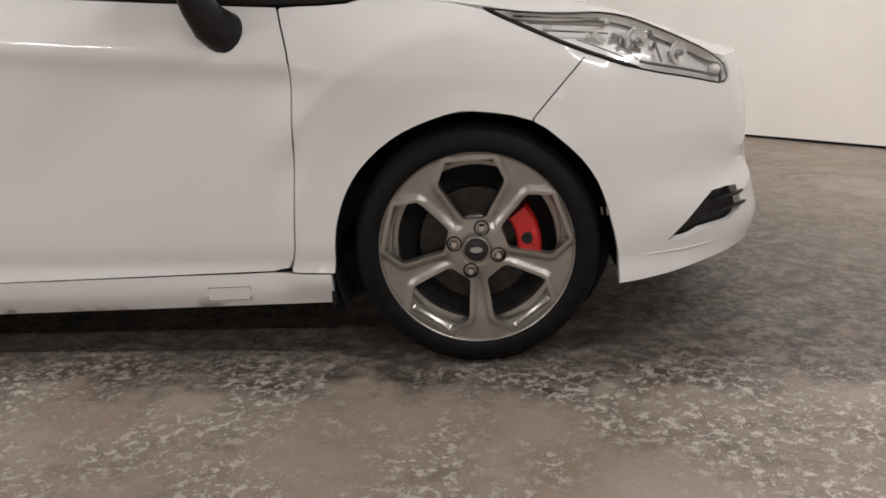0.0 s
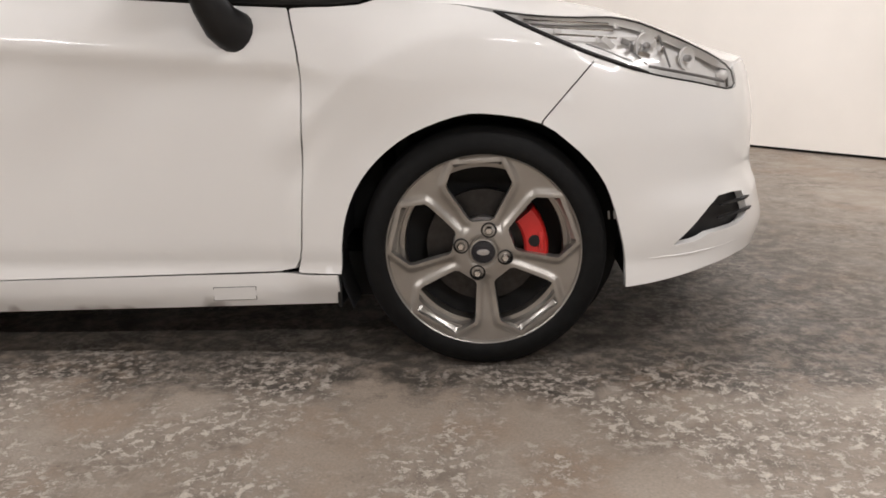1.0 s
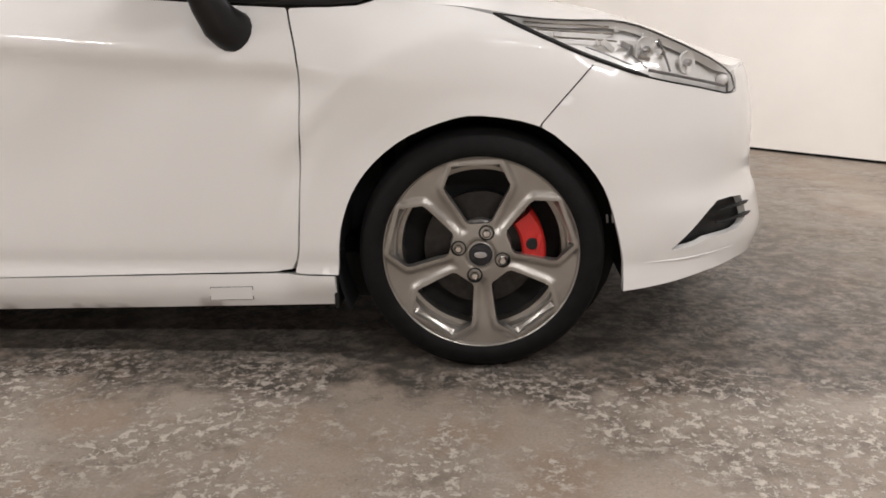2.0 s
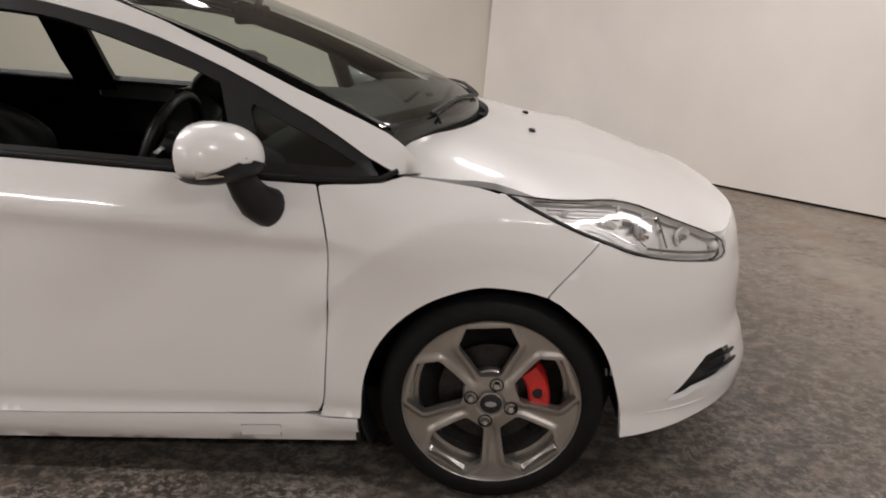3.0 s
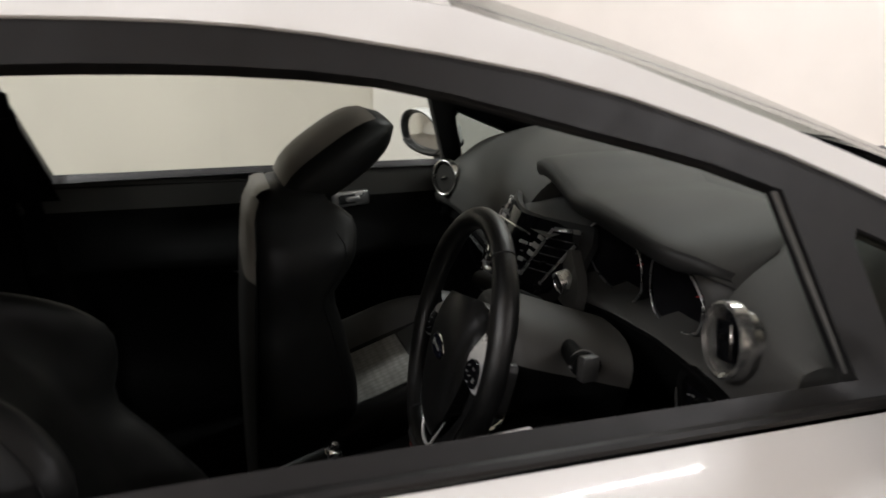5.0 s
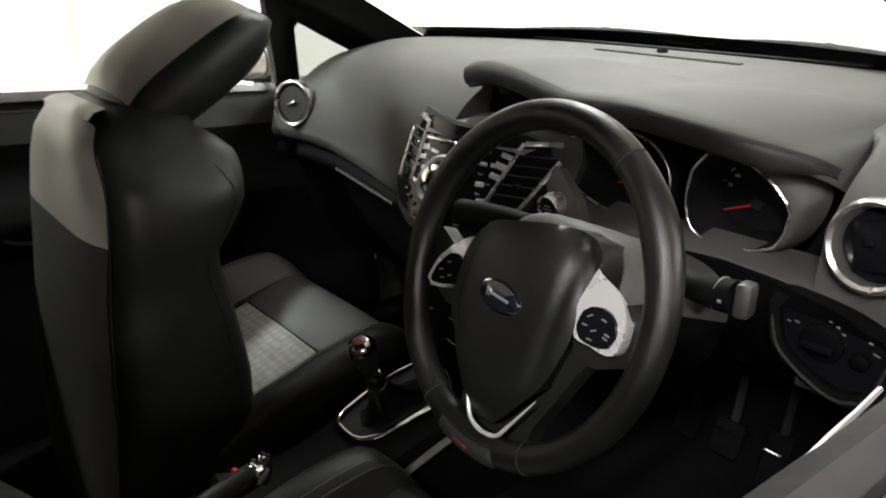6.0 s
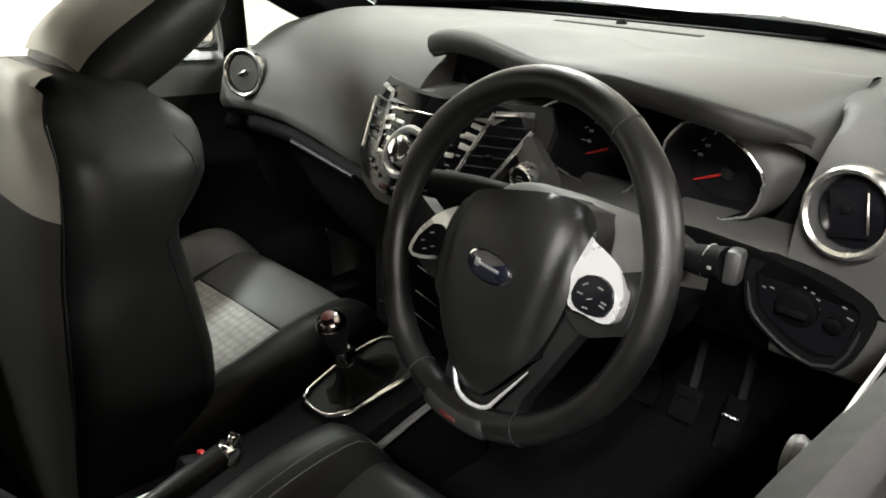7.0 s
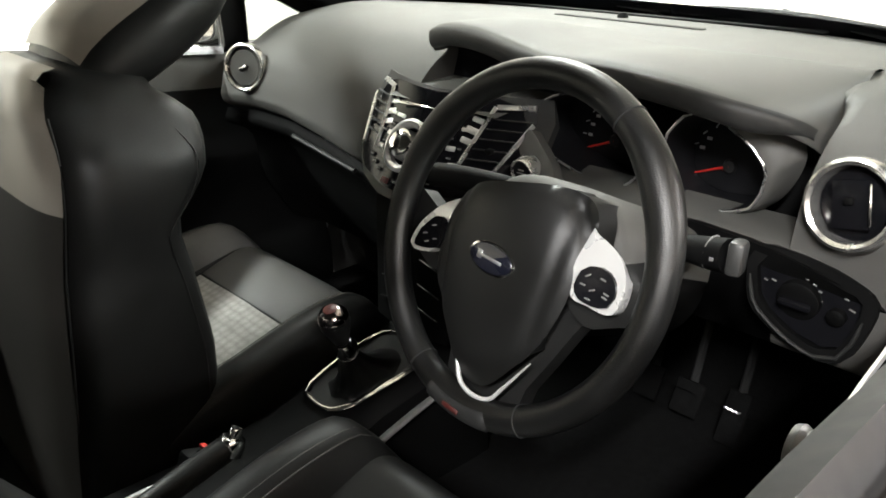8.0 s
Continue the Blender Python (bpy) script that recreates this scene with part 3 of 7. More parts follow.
def headlights():
    shape = LAMP_LOW + LAMP_UP
    cu, cz = 0.41, 0.741
    shrink = lambda k: [(cu + (u - cu) * k, cz + (z - cz) * k) for u, z in shape]
    for mirrored in (False, True):
        sgn = -1 if mirrored else 1
        lamp = panel("headlight", shrink(1.01), lambda u, z: tuple(Vector(body(u, z)) + Vector((-0.012, 0.030, -0.006))), LAMPIN, car, "clear lens headlight with silver reflectors", step=0.03, mirror=mirrored)
        panel("lens", shrink(0.985), lambda u, z: tuple(Vector(body(u, z)) + Vector((0.001, -0.003, 0.001))), LENS, lamp, step=0.025, rim=0.004, mirror=mirrored)
        edge = [Vector(body(u, z)) + Vector((0, 0.004, 0)) for u, z in shrink(0.992)]
        part("seal", tube_bm([(p.x, sgn * p.y, p.z) for p in edge], 0.0022, 6, close=True), TRIM, lamp)
        for u, z, r in ((0.40, 0.755, 0.030), (0.525, 0.726, 0.026)):
            p = Vector(body(u, z)) + Vector((-0.006, 0.024, 0))
            n = (Vector(body(u, z)) - Vector((-0.1, 0, 0.75))).normalized()
            rot = n.to_track_quat("Z", "Y").to_matrix().to_4x4()
            for name, prof, m in (("reflector", [(r, -0.002), (r * 0.97, 0.004), (r * 0.9, 0.003), (r * 0.5, -0.003), (0.001, -0.004)], LAMPIN), ("bulb_cap", [(r * 0.30, -0.003), (r * 0.30, 0.008), (r * 0.2, 0.012), (0.001, 0.013)], SATIN)):
                bm = lathe_bm(prof, 28, "Z", Matrix.Translation(p) @ rot)
                if mirrored:
                    bm.transform(Matrix.Diagonal((1, -1, 1, 1)))
                part(name, bm, m, lamp)
        for u0, z0, u1, z1, r, m in ((0.10, 0.820, 0.30, 0.806, 0.0022, CHROME), (0.13, 0.803, 0.31, 0.790, 0.0022, CHROME), (0.17, 0.786, 0.32, 0.774, 0.0022, CHROME), (0.448, 0.785, 0.462, 0.708, 0.0026, SATIN_GREY), (0.40, 0.712, 0.66, 0.668, 0.0036, SATIN_GREY), (0.24, 0.764, 0.36, 0.722, 0.0020, SATIN), (0.36, 0.744, 0.395, 0.716, 0.0020, SATIN_GREY)):
            pts = [Vector(body(u0 + (u1 - u0) * k / 8, z0 + (z1 - z0) * k / 8)) + Vector((-0.006, 0.018, 0)) for k in range(9)]
            part("reflector_rib", tube_bm([(p.x, sgn * p.y, p.z) for p in pts], r, 6), m, lamp)
        rnd = random.Random(11)
        inner = shrink(0.86)
        for k in range(24):
            u, z = rnd.uniform(0.16, 0.46), rnd.uniform(0.70, 0.82)
            w, h, tilt, m = rnd.uniform(0.014, 0.040), rnd.uniform(0.008, 0.020), rnd.uniform(-32, 32), rnd.choice((SATIN, LAMPIN, CHROME, LAMPIN, LAMPIN, LAMPIN))
            turn = rnd.uniform(-50, 20)
            if not inside((u, z), inner):
                continue
            p = Vector(body(u, z)) + Vector((-0.007, 0.021, -0.002))
            n = (Vector(body(u, z)) - Vector((-0.1, 0, 0.75))).normalized()
            rot = n.to_track_quat("Z", "Y").to_matrix().to_4x4() @ Matrix.Rotation(radians(turn), 4, "Z") @ Matrix.Rotation(radians(tilt), 4, "Y")
            bm = box_bm((w, h, 0.003), 0.001, 1, Matrix.Translation(p) @ rot)
            if mirrored:
                bm.transform(Matrix.Diagonal((1, -1, 1, 1)))
            part("reflector_facet", bm, m, lamp)
        rear = [Vector(body(u, z)) + Vector((0, 0.001, 0.002)) for u, z in LAMP_LOW if u < 0.40]
        part("lamp_gasket", tube_bm([(p.x, sgn * p.y, p.z) for p in rear], [0.002] + [0.0055] * (len(rear) - 2) + [0.003], 6), TRIM, lamp)
        p = Vector(body(0.655, 0.682)) + Vector((-0.006, 0.022, 0))
        bm = bmesh.new()
        bmesh.ops.create_uvsphere(bm, u_segments=14, v_segments=10, radius=0.014, matrix=Matrix.Translation((p.x, sgn * p.y, p.z)))
        part("indicator_bulb", bm, LAMPIN, lamp)


EDGE = [(-0.222, -0.748, 0.874), (-0.1, -0.738, 0.862), (0.0, -0.722, 0.851)]
EDGE += [tuple(Vector(body(u, z)) + Vector((-0.002, 0.006, 0.002))) for u, z in LAMP_UP[::-1] if u > 0.07 and z > 0.716]
EDGE += [tuple(Vector(body(u, z)) + Vector((-0.003, 0.003, 0.002))) for u, z in ((0.715, 0.710), (0.80, 0.716), (0.90, 0.716), (1.0, 0.716), (1.128, 0.716))]
EDGE = [p for k, p in enumerate(EDGE) if k == 0 or p[0] > EDGE[k - 1][0] + 0.001]
EDGE_X, EDGE_W, EDGE_Z = [p[0] for p in EDGE], [max(0.02, -p[1]) for p in EDGE], [p[2] for p in EDGE]
HOOD_X = [-0.26, -0.1, 0.0, 0.12, 0.3, 0.45, 0.58, 0.66, 0.72, 0.75]
HOOD_C = [0.978, 0.956, 0.936, 0.905, 0.862, 0.814, 0.768, 0.737, 0.718, 0.710]


def hood_z(x, y):
    e, c = lerp_table(x, EDGE_X, EDGE_Z), soft_table(x, HOOD_X, HOOD_C)
    w = lerp_table(x, EDGE_X, EDGE_W)
    k = min(1.0, abs(y) / w)
    crease = 0.0012 * exp(-(((abs(y) - 0.46 + 0.25 * max(0, x)) / 0.05) ** 2)) * max(0.0, min(1.0, (0.6 - x) / 0.3))
    p = max(0.0, min(1.0, (0.18 - x) / 0.36))
    p = 2.6 + 1.4 * p * p * (3 - 2 * p)
    return e + max(0.0, c - e) * (1 - k**p) + crease * (1 - k**6)


def hood():
    right = [(p[0], p[1]) for p in EDGE[:-1]] + [(EDGE[-1][0], 0)]
    rear = [(-0.015, 0), (-0.02, -0.12), (-0.036, -0.22), (-0.068, -0.35), (-0.112, -0.455), (-0.165, -0.52), (-0.222, -0.60), (-0.258, -0.68)]
    right = [tuple(p) for p in smooth_line(right, 0.04)]
    rear = [tuple(p) for p in smooth_line(rear, 0.04)]
    outline = right + [(x, -y) for x, y in right[::-1][1:]] + [(x, -y) for x, y in rear[::-1]] + rear[1:]
    ob = panel("bonnet", outline, lambda x, y: (x, y, hood_z(x, y)), PAINT, car, "white painted bonnet", step=0.035, rim=0.02)
    for y in (-0.21, 0.21):
        z = hood_z(0.12, y)
        part("washer_jet", box_bm((0.020, 0.034, 0.010), 0.004, 2, pose(0.12, y, z + 0.003, 0, 8, 0)), TRIM, ob, "black plastic washer jet")
    cowl = [(p[0] + 0.03, p[1]) for p in rear] + [(-0.24, -0.70), (-0.34, -0.66), (-0.24, -0.42), (-0.19, -0.2), (-0.18, 0)]
    full = cowl + [(x, -y) for x, y in cowl[::-1][1:-1]]
    bed = panel("cowl", full, lambda x, y: (x, y, hood_z(x, y) - 0.062), TRIM, car, "black plastic scuttle under the windscreen", step=0.05, rim=0.02)


def screen_point(s, v):
    """The windscreen: s from its foot to its top, v across."""
    foot_e, top_e = Vector((-0.285, 0, 0.985)), Vector((-1.005, 0, 1.300))
    foot_c, top_c = Vector((-0.05, 0, 0.982)), Vector((-0.945, 0, 1.362))
    e = foot_e.lerp(top_e, s)
    e.z += 0.016 * sin(pi * s)
    c = foot_c.lerp(top_c, s)
    c.z += 0.020 * sin(pi * s)
    p = e.lerp(c, 1 - abs(v) ** 1.9)
    if s < 0:
        p = foot_e.lerp(foot_c, 1 - abs(v) ** 1.9) + Vector((-0.05 * s, 0, 0.75 * s))
        return Vector((p.x, v * (side_y(foot_e.x, foot_e.z) - 0.004), p.z))
    return Vector((p.x, v * (side_y(e.x, e.z) - 0.004), p.z))


ROOF_X = [-2.75, -2.4, -2.0, -1.75, -1.4, -1.2, -1.0]
ROOF_E = [1.29, 1.325, 1.362, 1.372, 1.362, 1.341, 1.300]
ROOF_C = [1.33, 1.375, 1.412, 1.422, 1.415, 1.397, 1.352]


def greenhouse():
    rail = DLO_UP + [(-2.1, 1.305), (-2.45, 1.265), (-2.7, 1.21), (-2.78, 1.28), (-2.4, 1.325), (-2.0, 1.362), (-1.75, 1.372), (-1.4, 1.362), (-1.2, 1.341), (-1.005, 1.299), (-0.847, 1.239), (-0.675, 1.160), (-0.504, 1.078), (-0.336, 1.004), (-0.27, 0.972), (-0.225, 0.945), (-0.195, 0.915), (-0.185, 0.885)]
    rails = both("roof_rail", rail, body, PAINT, "white painted roof pillar and rail", step=0.03, rim=0.03)
    opening = [tuple(p) for p in smooth_line([(-0.690, 1.093), (-0.766, 1.128), (-0.9, 1.176), (-1.095, 1.241), (-1.286, 1.271), (-1.47, 1.284), (-1.60, 1.288), (-1.735, 1.288)], 0.06)]
    low = [tuple(p) for p in smooth_line([(-1.660, 0.974), (-1.493, 0.963), (-1.192, 0.942), (-0.866, 0.916), (-0.644, 0.898)], 0.06)]
    opening = opening + low
    qlight = [(-0.585, 0.905), (-0.36, 0.893), (-0.345, 0.905), (-0.42, 0.948), (-0.52, 0.998), (-0.605, 1.043), (-0.612, 1.03)]
    rearl = [(-1.838, 0.978), (-2.2, 1.005), (-2.5, 1.045), (-2.56, 1.08), (-2.42, 1.20), (-2.1, 1.27), (-1.885, 1.290)]
    frame_out = DLO_UP[1:] + [(-2.1, 1.303), (-2.45, 1.262), (-2.68, 1.2), (-2.72, 1.12), (-2.6, 1.045), (-2.2, 0.985)] + DLO_LOW[:-1]
    for mirrored in (False, True):
        inset = lambda d: lambda u, z: (u, body(u, z)[1] + d, z)
        holes = [opening, qlight, rearl]
        fr = panel("window_frame", frame_out, inset(0.006), TRIM, car, "black window surround", step=0.035, holes=holes, rim=0.026, mirror=mirrored)
        panel("quarter_light", qlight, inset(0.014), TINT, fr, "small fixed front quarter window", step=0.05, rim=0.003, mirror=mirrored)
        panel("rear_side_window", rearl, inset(0.016), GLASS, fr, step=0.08, rim=0.003, mirror=mirrored)
        strip = smooth_line([Vector(body(u, z)) + Vector((0, -0.001, 0.004)) for u, z in DLO_LOW[1:]], 0.06)
        part("weather_strip", tube_bm([(p.x, -p.y if mirrored else p.y, p.z + 0.006) for p in strip], 0.007, 8), TRIM, fr, "black rubber weather strip")
        seal = [Vector(body(u, z)) + Vector((0, 0.02, 0)) for u, z in opening[:len(opening) - len(low)]]
        seal = [Vector(body(-0.642, 0.90)) + Vector((0, 0.02, 0))] + seal
        part("window_channel", tube_bm([(p.x, -p.y if mirrored else p.y, p.z) for p in seal], 0.005, 8), SATIN_DARK, fr, "grey rubber window channel")
        if mirrored:
            panel("side_window", opening, inset(0.018), GLASS, fr, "raised clear door window", step=0.08, rim=0.003, mirror=True)
    rows = []
    for i in range(28):
        s = -0.10 + 1.10 * i / 27
        rows.append([screen_point(s, (-1 + 2 * k / 32) * (1 + 0.5 * min(0.0, s))) for k in range(33)])
    part("windscreen", loft_bm(rows), GLASS, car, "clear laminated windscreen with a dark border")
    ws = car.children[-1]
    for v0, v1 in ((-1.0, -0.984), (0.984, 1.0)):
        part("screen_seal", loft_bm([[screen_point(i / 24, v0 + (v1 - v0) * k / 4) + Vector((0.002, 0, 0.004)) for k in range(5)] for i in range(25)]), TRIM, ws, "black rubber windscreen seal")
    part("screen_border", loft_bm([[screen_point(0.93 + 0.07 * i / 4, -1 + 2 * k / 32) + Vector((0, 0, -0.003)) for k in range(33)] for i in range(5)]), GLOSS, ws)
    part("screen_border", loft_bm([[screen_point(-0.10 + 0.165 * i / 5, (-1 + 2 * k / 32) * 0.96) + Vector((0, 0, -0.003)) for k in range(33)] for i in range(6)]), GLOSS, ws)
    rows = []
    for i in range(37):
        x = -0.945 - 1.80 * i / 36
        row = []
        for k in range(33):
            v = -1 + 2 * k / 32
            xe = x - 0.058 * abs(v) ** 2 * max(0, 1 - i / 10)
            e, c = soft_table(xe, ROOF_X, ROOF_E), soft_table(xe, ROOF_X, ROOF_C)
            if i == 0:
                p = screen_point(1, v) + Vector((-0.002, 0, 0))
            else:
                p = Vector((xe, v * (side_y(xe, e) - 0.003), e + (c - e) * (1 - abs(v) ** 2.4)))
            row.append(p)
        rows.append(row)
    roof = part("roof", loft_bm(rows), PAINT, car, "white painted roof")
    part("roof_lining", loft_bm([[p * 1.0 + Vector((0, 0, -0.03)) for p in r] for r in rows[1:]]), LINING, roof)
    part("aerial", tube_bm([(-2.3, 0, 1.40), (-2.34, 0, 1.42), (-2.55, 0, 1.55)], [0.02, 0.008, 0.003], 8), TRIM, roof)
    # hatch and tail
    rows = []
    for i in range(13):
        s = i / 12
        rows.append([Vector((-2.74 - 0.36 * (1 - s) - 0.05 * (1 - (2 * k / 16 - 1) ** 2), (2 * k / 16 - 1) * (0.70 - 0.17 * s), 1.03 + 0.29 * s)) for k in range(17)])
    part("rear_window", loft_bm(rows), TINT, car)
    for mirrored in (False, True):
        pil = [(-2.66, 1.05), (-3.05, 1.03), (-3.15, 1.045), (-2.78, 1.285), (-2.66, 1.22)]
        panel("rear_pillar", pil, body, PAINT, car, step=0.05, rim=0.03, mirror=mirrored)
        panel("tail_lamp", [(-2.95, 0.80), (-3.25, 0.82), (-3.2, 1.0), (-2.98, 1.0)], lambda u, z: tuple(Vector(body(u, z)) + Vector((-0.006, -0.004, 0))), RED, car, step=0.05, mirror=mirrored)


def wheels():
    wheel = empty("wheel", car)
    hole = [(-0.056, 0.2125), (0.056, 0.2125), (0.0775, 0.162), (0.0735, 0.150), (0.031, 0.078), (0.022, 0.073), (-0.022, 0.073), (-0.031, 0.078), (-0.0735, 0.150), (-0.0775, 0.162)]
    holes = []
    for k in range(5):
        a = radians(72 * k + 3)
        holes.append([(x * cos(a) - z * sin(a), x * sin(a) + z * cos(a)) for x, z in hole])
    disc = [(0.2295 * cos(2 * pi * i / 90), 0.2295 * sin(2 * pi * i / 90)) for i in range(90)]

    def edge_distance(x, z):
        best = 1.0
        for loop in holes:
            for (ax, az), (bx, bz) in zip(loop, loop[1:] + loop[:1]):
                ux, uz = bx - ax, bz - az
                t = max(0.0, min(1.0, ((x - ax) * ux + (z - az) * uz) / (ux * ux + uz * uz)))
                best = min(best, math.hypot(x - ax - t * ux, z - az - t * uz))
        return best

    def face(x, z):
        r = sqrt(x * x + z * z)
        y = 0.002 + 0.010 * exp(-((r - 0.10) / 0.06) ** 2)
        if r > 0.06:
            k = max(0.0, min(1.0, (edge_distance(x, z) - 0.0095) / 0.0085))
            y += 0.0085 * k * min(1.0, (r - 0.06) / 0.02)
        if r < 0.036:
            y += 0.006
        return (x, y, z)

    panel("alloy_rim", disc, face, RIM, wheel, "gunmetal five spoke alloy wheel", step=0.0062, holes=holes, core=Vector((0.001, 5, 0)), rims=[(0, 0.004), (0, 0.030)])
    rimob = wheel.children[-1]
    part("rim_lip", lathe_bm([(0.226, 0.014), (0.2280, 0.008), (0.2295, 0.0025), (0.2318, 0.001), (0.2335, 0.003), (0.234, 0.008), (0.228, 0.014), (0.2195, 0.024), (0.2185, 0.034), (0.206, 0.036), (0.204, 0.062), (0.194, 0.064), (0.192, 0.19)], 90), RIM, rimob, "polished rim lip")
    part("hub_cap", lathe_bm([(0.0005, -0.001), (0.022, -0.0005), (0.0265, 0.001), (0.0275, 0.004), (0.0275, 0.012)], 40), BLUE, rimob, "dark blue centre cap")
    part("hub_ring", lathe_bm([(0.0275, 0.003), (0.0290, 0.000), (0.0320, 0.001), (0.0345, 0.010)], 40), RIM, rimob)
    part("badge", lathe_bm([(0.0005, -0.003), (0.014, -0.0025), (0.016, 0.0)], 32, "Y", Matrix.Diagonal((1, 1, 0.5, 1)) @ Matrix.Rotation(0.2, 4, "Y")), SATIN, rimob, "oval badge as a plain shape")
    for k in range(4):
        a = radians(75 + 90 * k)
        m = Matrix.Translation((0.054 * cos(a), 0, 0.054 * sin(a)))
        part("nut_seat", lathe_bm([(0.019, 0.006), (0.0165, 0.003), (0.013, 0.012), (0.0005, 0.012)], 24, "Y", m), DARK, rimob)
        part("wheel_nut", lathe_bm([(0.0005, -0.006), (0.007, -0.006), (0.0105, -0.002), (0.0105, 0.012)], 6, "Y", m), CHROME, rimob)
    tyre = [(0.2245, 0.018), (0.231, 0.004), (0.236, -0.003), (0.247, -0.006), (0.262, -0.004), (0.276, 0.004), (0.286, 0.014), (0.2925, 0.026), (0.295, 0.05), (0.296, 0.09), (0.296, 0.13), (0.295, 0.17), (0.290, 0.195), (0.275, 0.208), (0.24, 0.205), (0.22, 0.195)]
    part("tyre", lathe_bm(tyre, 96), RUBBER, wheel, "low profile black rubber tyre")
    part("brake_hat", lathe_bm([(0.040, 0.046), (0.070, 0.046), (0.074, 0.050), (0.075, 0.070)], 48), SATIN, wheel)
    part("brake_disc", lathe_bm([(0.07, 0.06), (0.075, 0.068), (0.139, 0.068), (0.139, 0.09), (0.05, 0.09)], 64), STEEL, wheel)
    part("wheel_back", lathe_bm([(0.193, 0.10), (0.12, 0.115), (0.0005, 0.12)], 48), DARK, wheel)
    # caliper
    sec = []
    for i in range(15):
        a = radians(-22 + 62 * i / 14)
        c, s_ = cos(a), sin(a)
        e = 1 - abs(i - 7) / 7 * 0.22
        r0, r1 = 0.098 + 0.01 * (1 - e), 0.156 - 0.008 * (1 - e)
        sec.append([(r0 * c, 0.050, r0 * s_), (r0 * c, 0.034 + 0.004 * (1 - e), r0 * s_), ((r0 + 0.006) * c, 0.028, (r0 + 0.006) * s_), ((r1 - 0.006) * c, 0.028, (r1 - 0.006) * s_), (r1 * c, 0.036, r1 * s_), (r1 * c, 0.10, r1 * s_), (r0 * c, 0.10, r0 * s_)])
    cal = part("brake_caliper", loft_bm(sec, closed=True), RED, wheel, "red painted brake caliper")
    part("caliper_cap", lathe_bm([(0.0005, 0.024), (0.012, 0.024), (0.016, 0.03)], 20, "Y", Matrix.Translation((0.122, 0, 0.02))), DARK, cal)
    part("caliper_rib", box_bm((0.012, 0.008, 0.045), 0.003, 2, pose(0.138, 0.028, 0.02, 0, 0, 0)), RED, cal)
    wheel.matrix_basis = pose(0, -0.840, HUB_Z)
    copy_thing(wheel, pose(-WHEELBASE, -0.840, HUB_Z))
    copy_thing(wheel, pose(0, 0.840, HUB_Z, 0, 0, 180))
    copy_thing(wheel, pose(-WHEELBASE, 0.840, HUB_Z, 0, 0, 180))
    # liners
    for x0 in (0.0, -WHEELBASE):
        for sgn in (-1, 1):
            rows = []
            for i in range(25):
                a = radians(-13 + 218 * i / 24)
                r = 0.352
                rows.append([(x0 + r * cos(a), sgn * y, HUB_Z + r * sin(a)) for y in (0.825, 0.78, 0.70, 0.58)])
            bm = loft_bm(rows)
            part("wheel_arch_liner", bm, DARK, car)
            part("arch_backing", lathe_bm([(0.0005, 0), (0.36, 0)], 32, "Y", Matrix.Translation((x0, sgn * 0.60, HUB_Z))), DARK, car)
        for q in (0.298, 0.311, 0.325):
            part("liner_clip", box_bm((0.005, 0.004, 0.020), 0.001, 1, pose(x0 + q, -0.792, 0.370, 0, -6, 0)), PRINT_PALE, car)
        part("mud_flap", box_bm((0.012, 0.10, 0.13), 0.004, 2, pose(x0 - 0.352, -0.775, 0.215)), TRIM, car)


def shell_core():
    part("underbody", box_bm((3.1, 1.40, 0.14), 0.03, 2, pose(-1.25, 0, 0.20)), DARK, car, "dark underbody")
    part("engine_bay", box_bm((0.66, 1.10, 0.42), 0.05, 2, pose(0.1, 0, 0.50)), DARK, car)
    part("bulkhead", box_bm((0.04, 1.36, 0.62), 0.01, 1, pose(-0.20, 0, 0.56)), DARK, car)


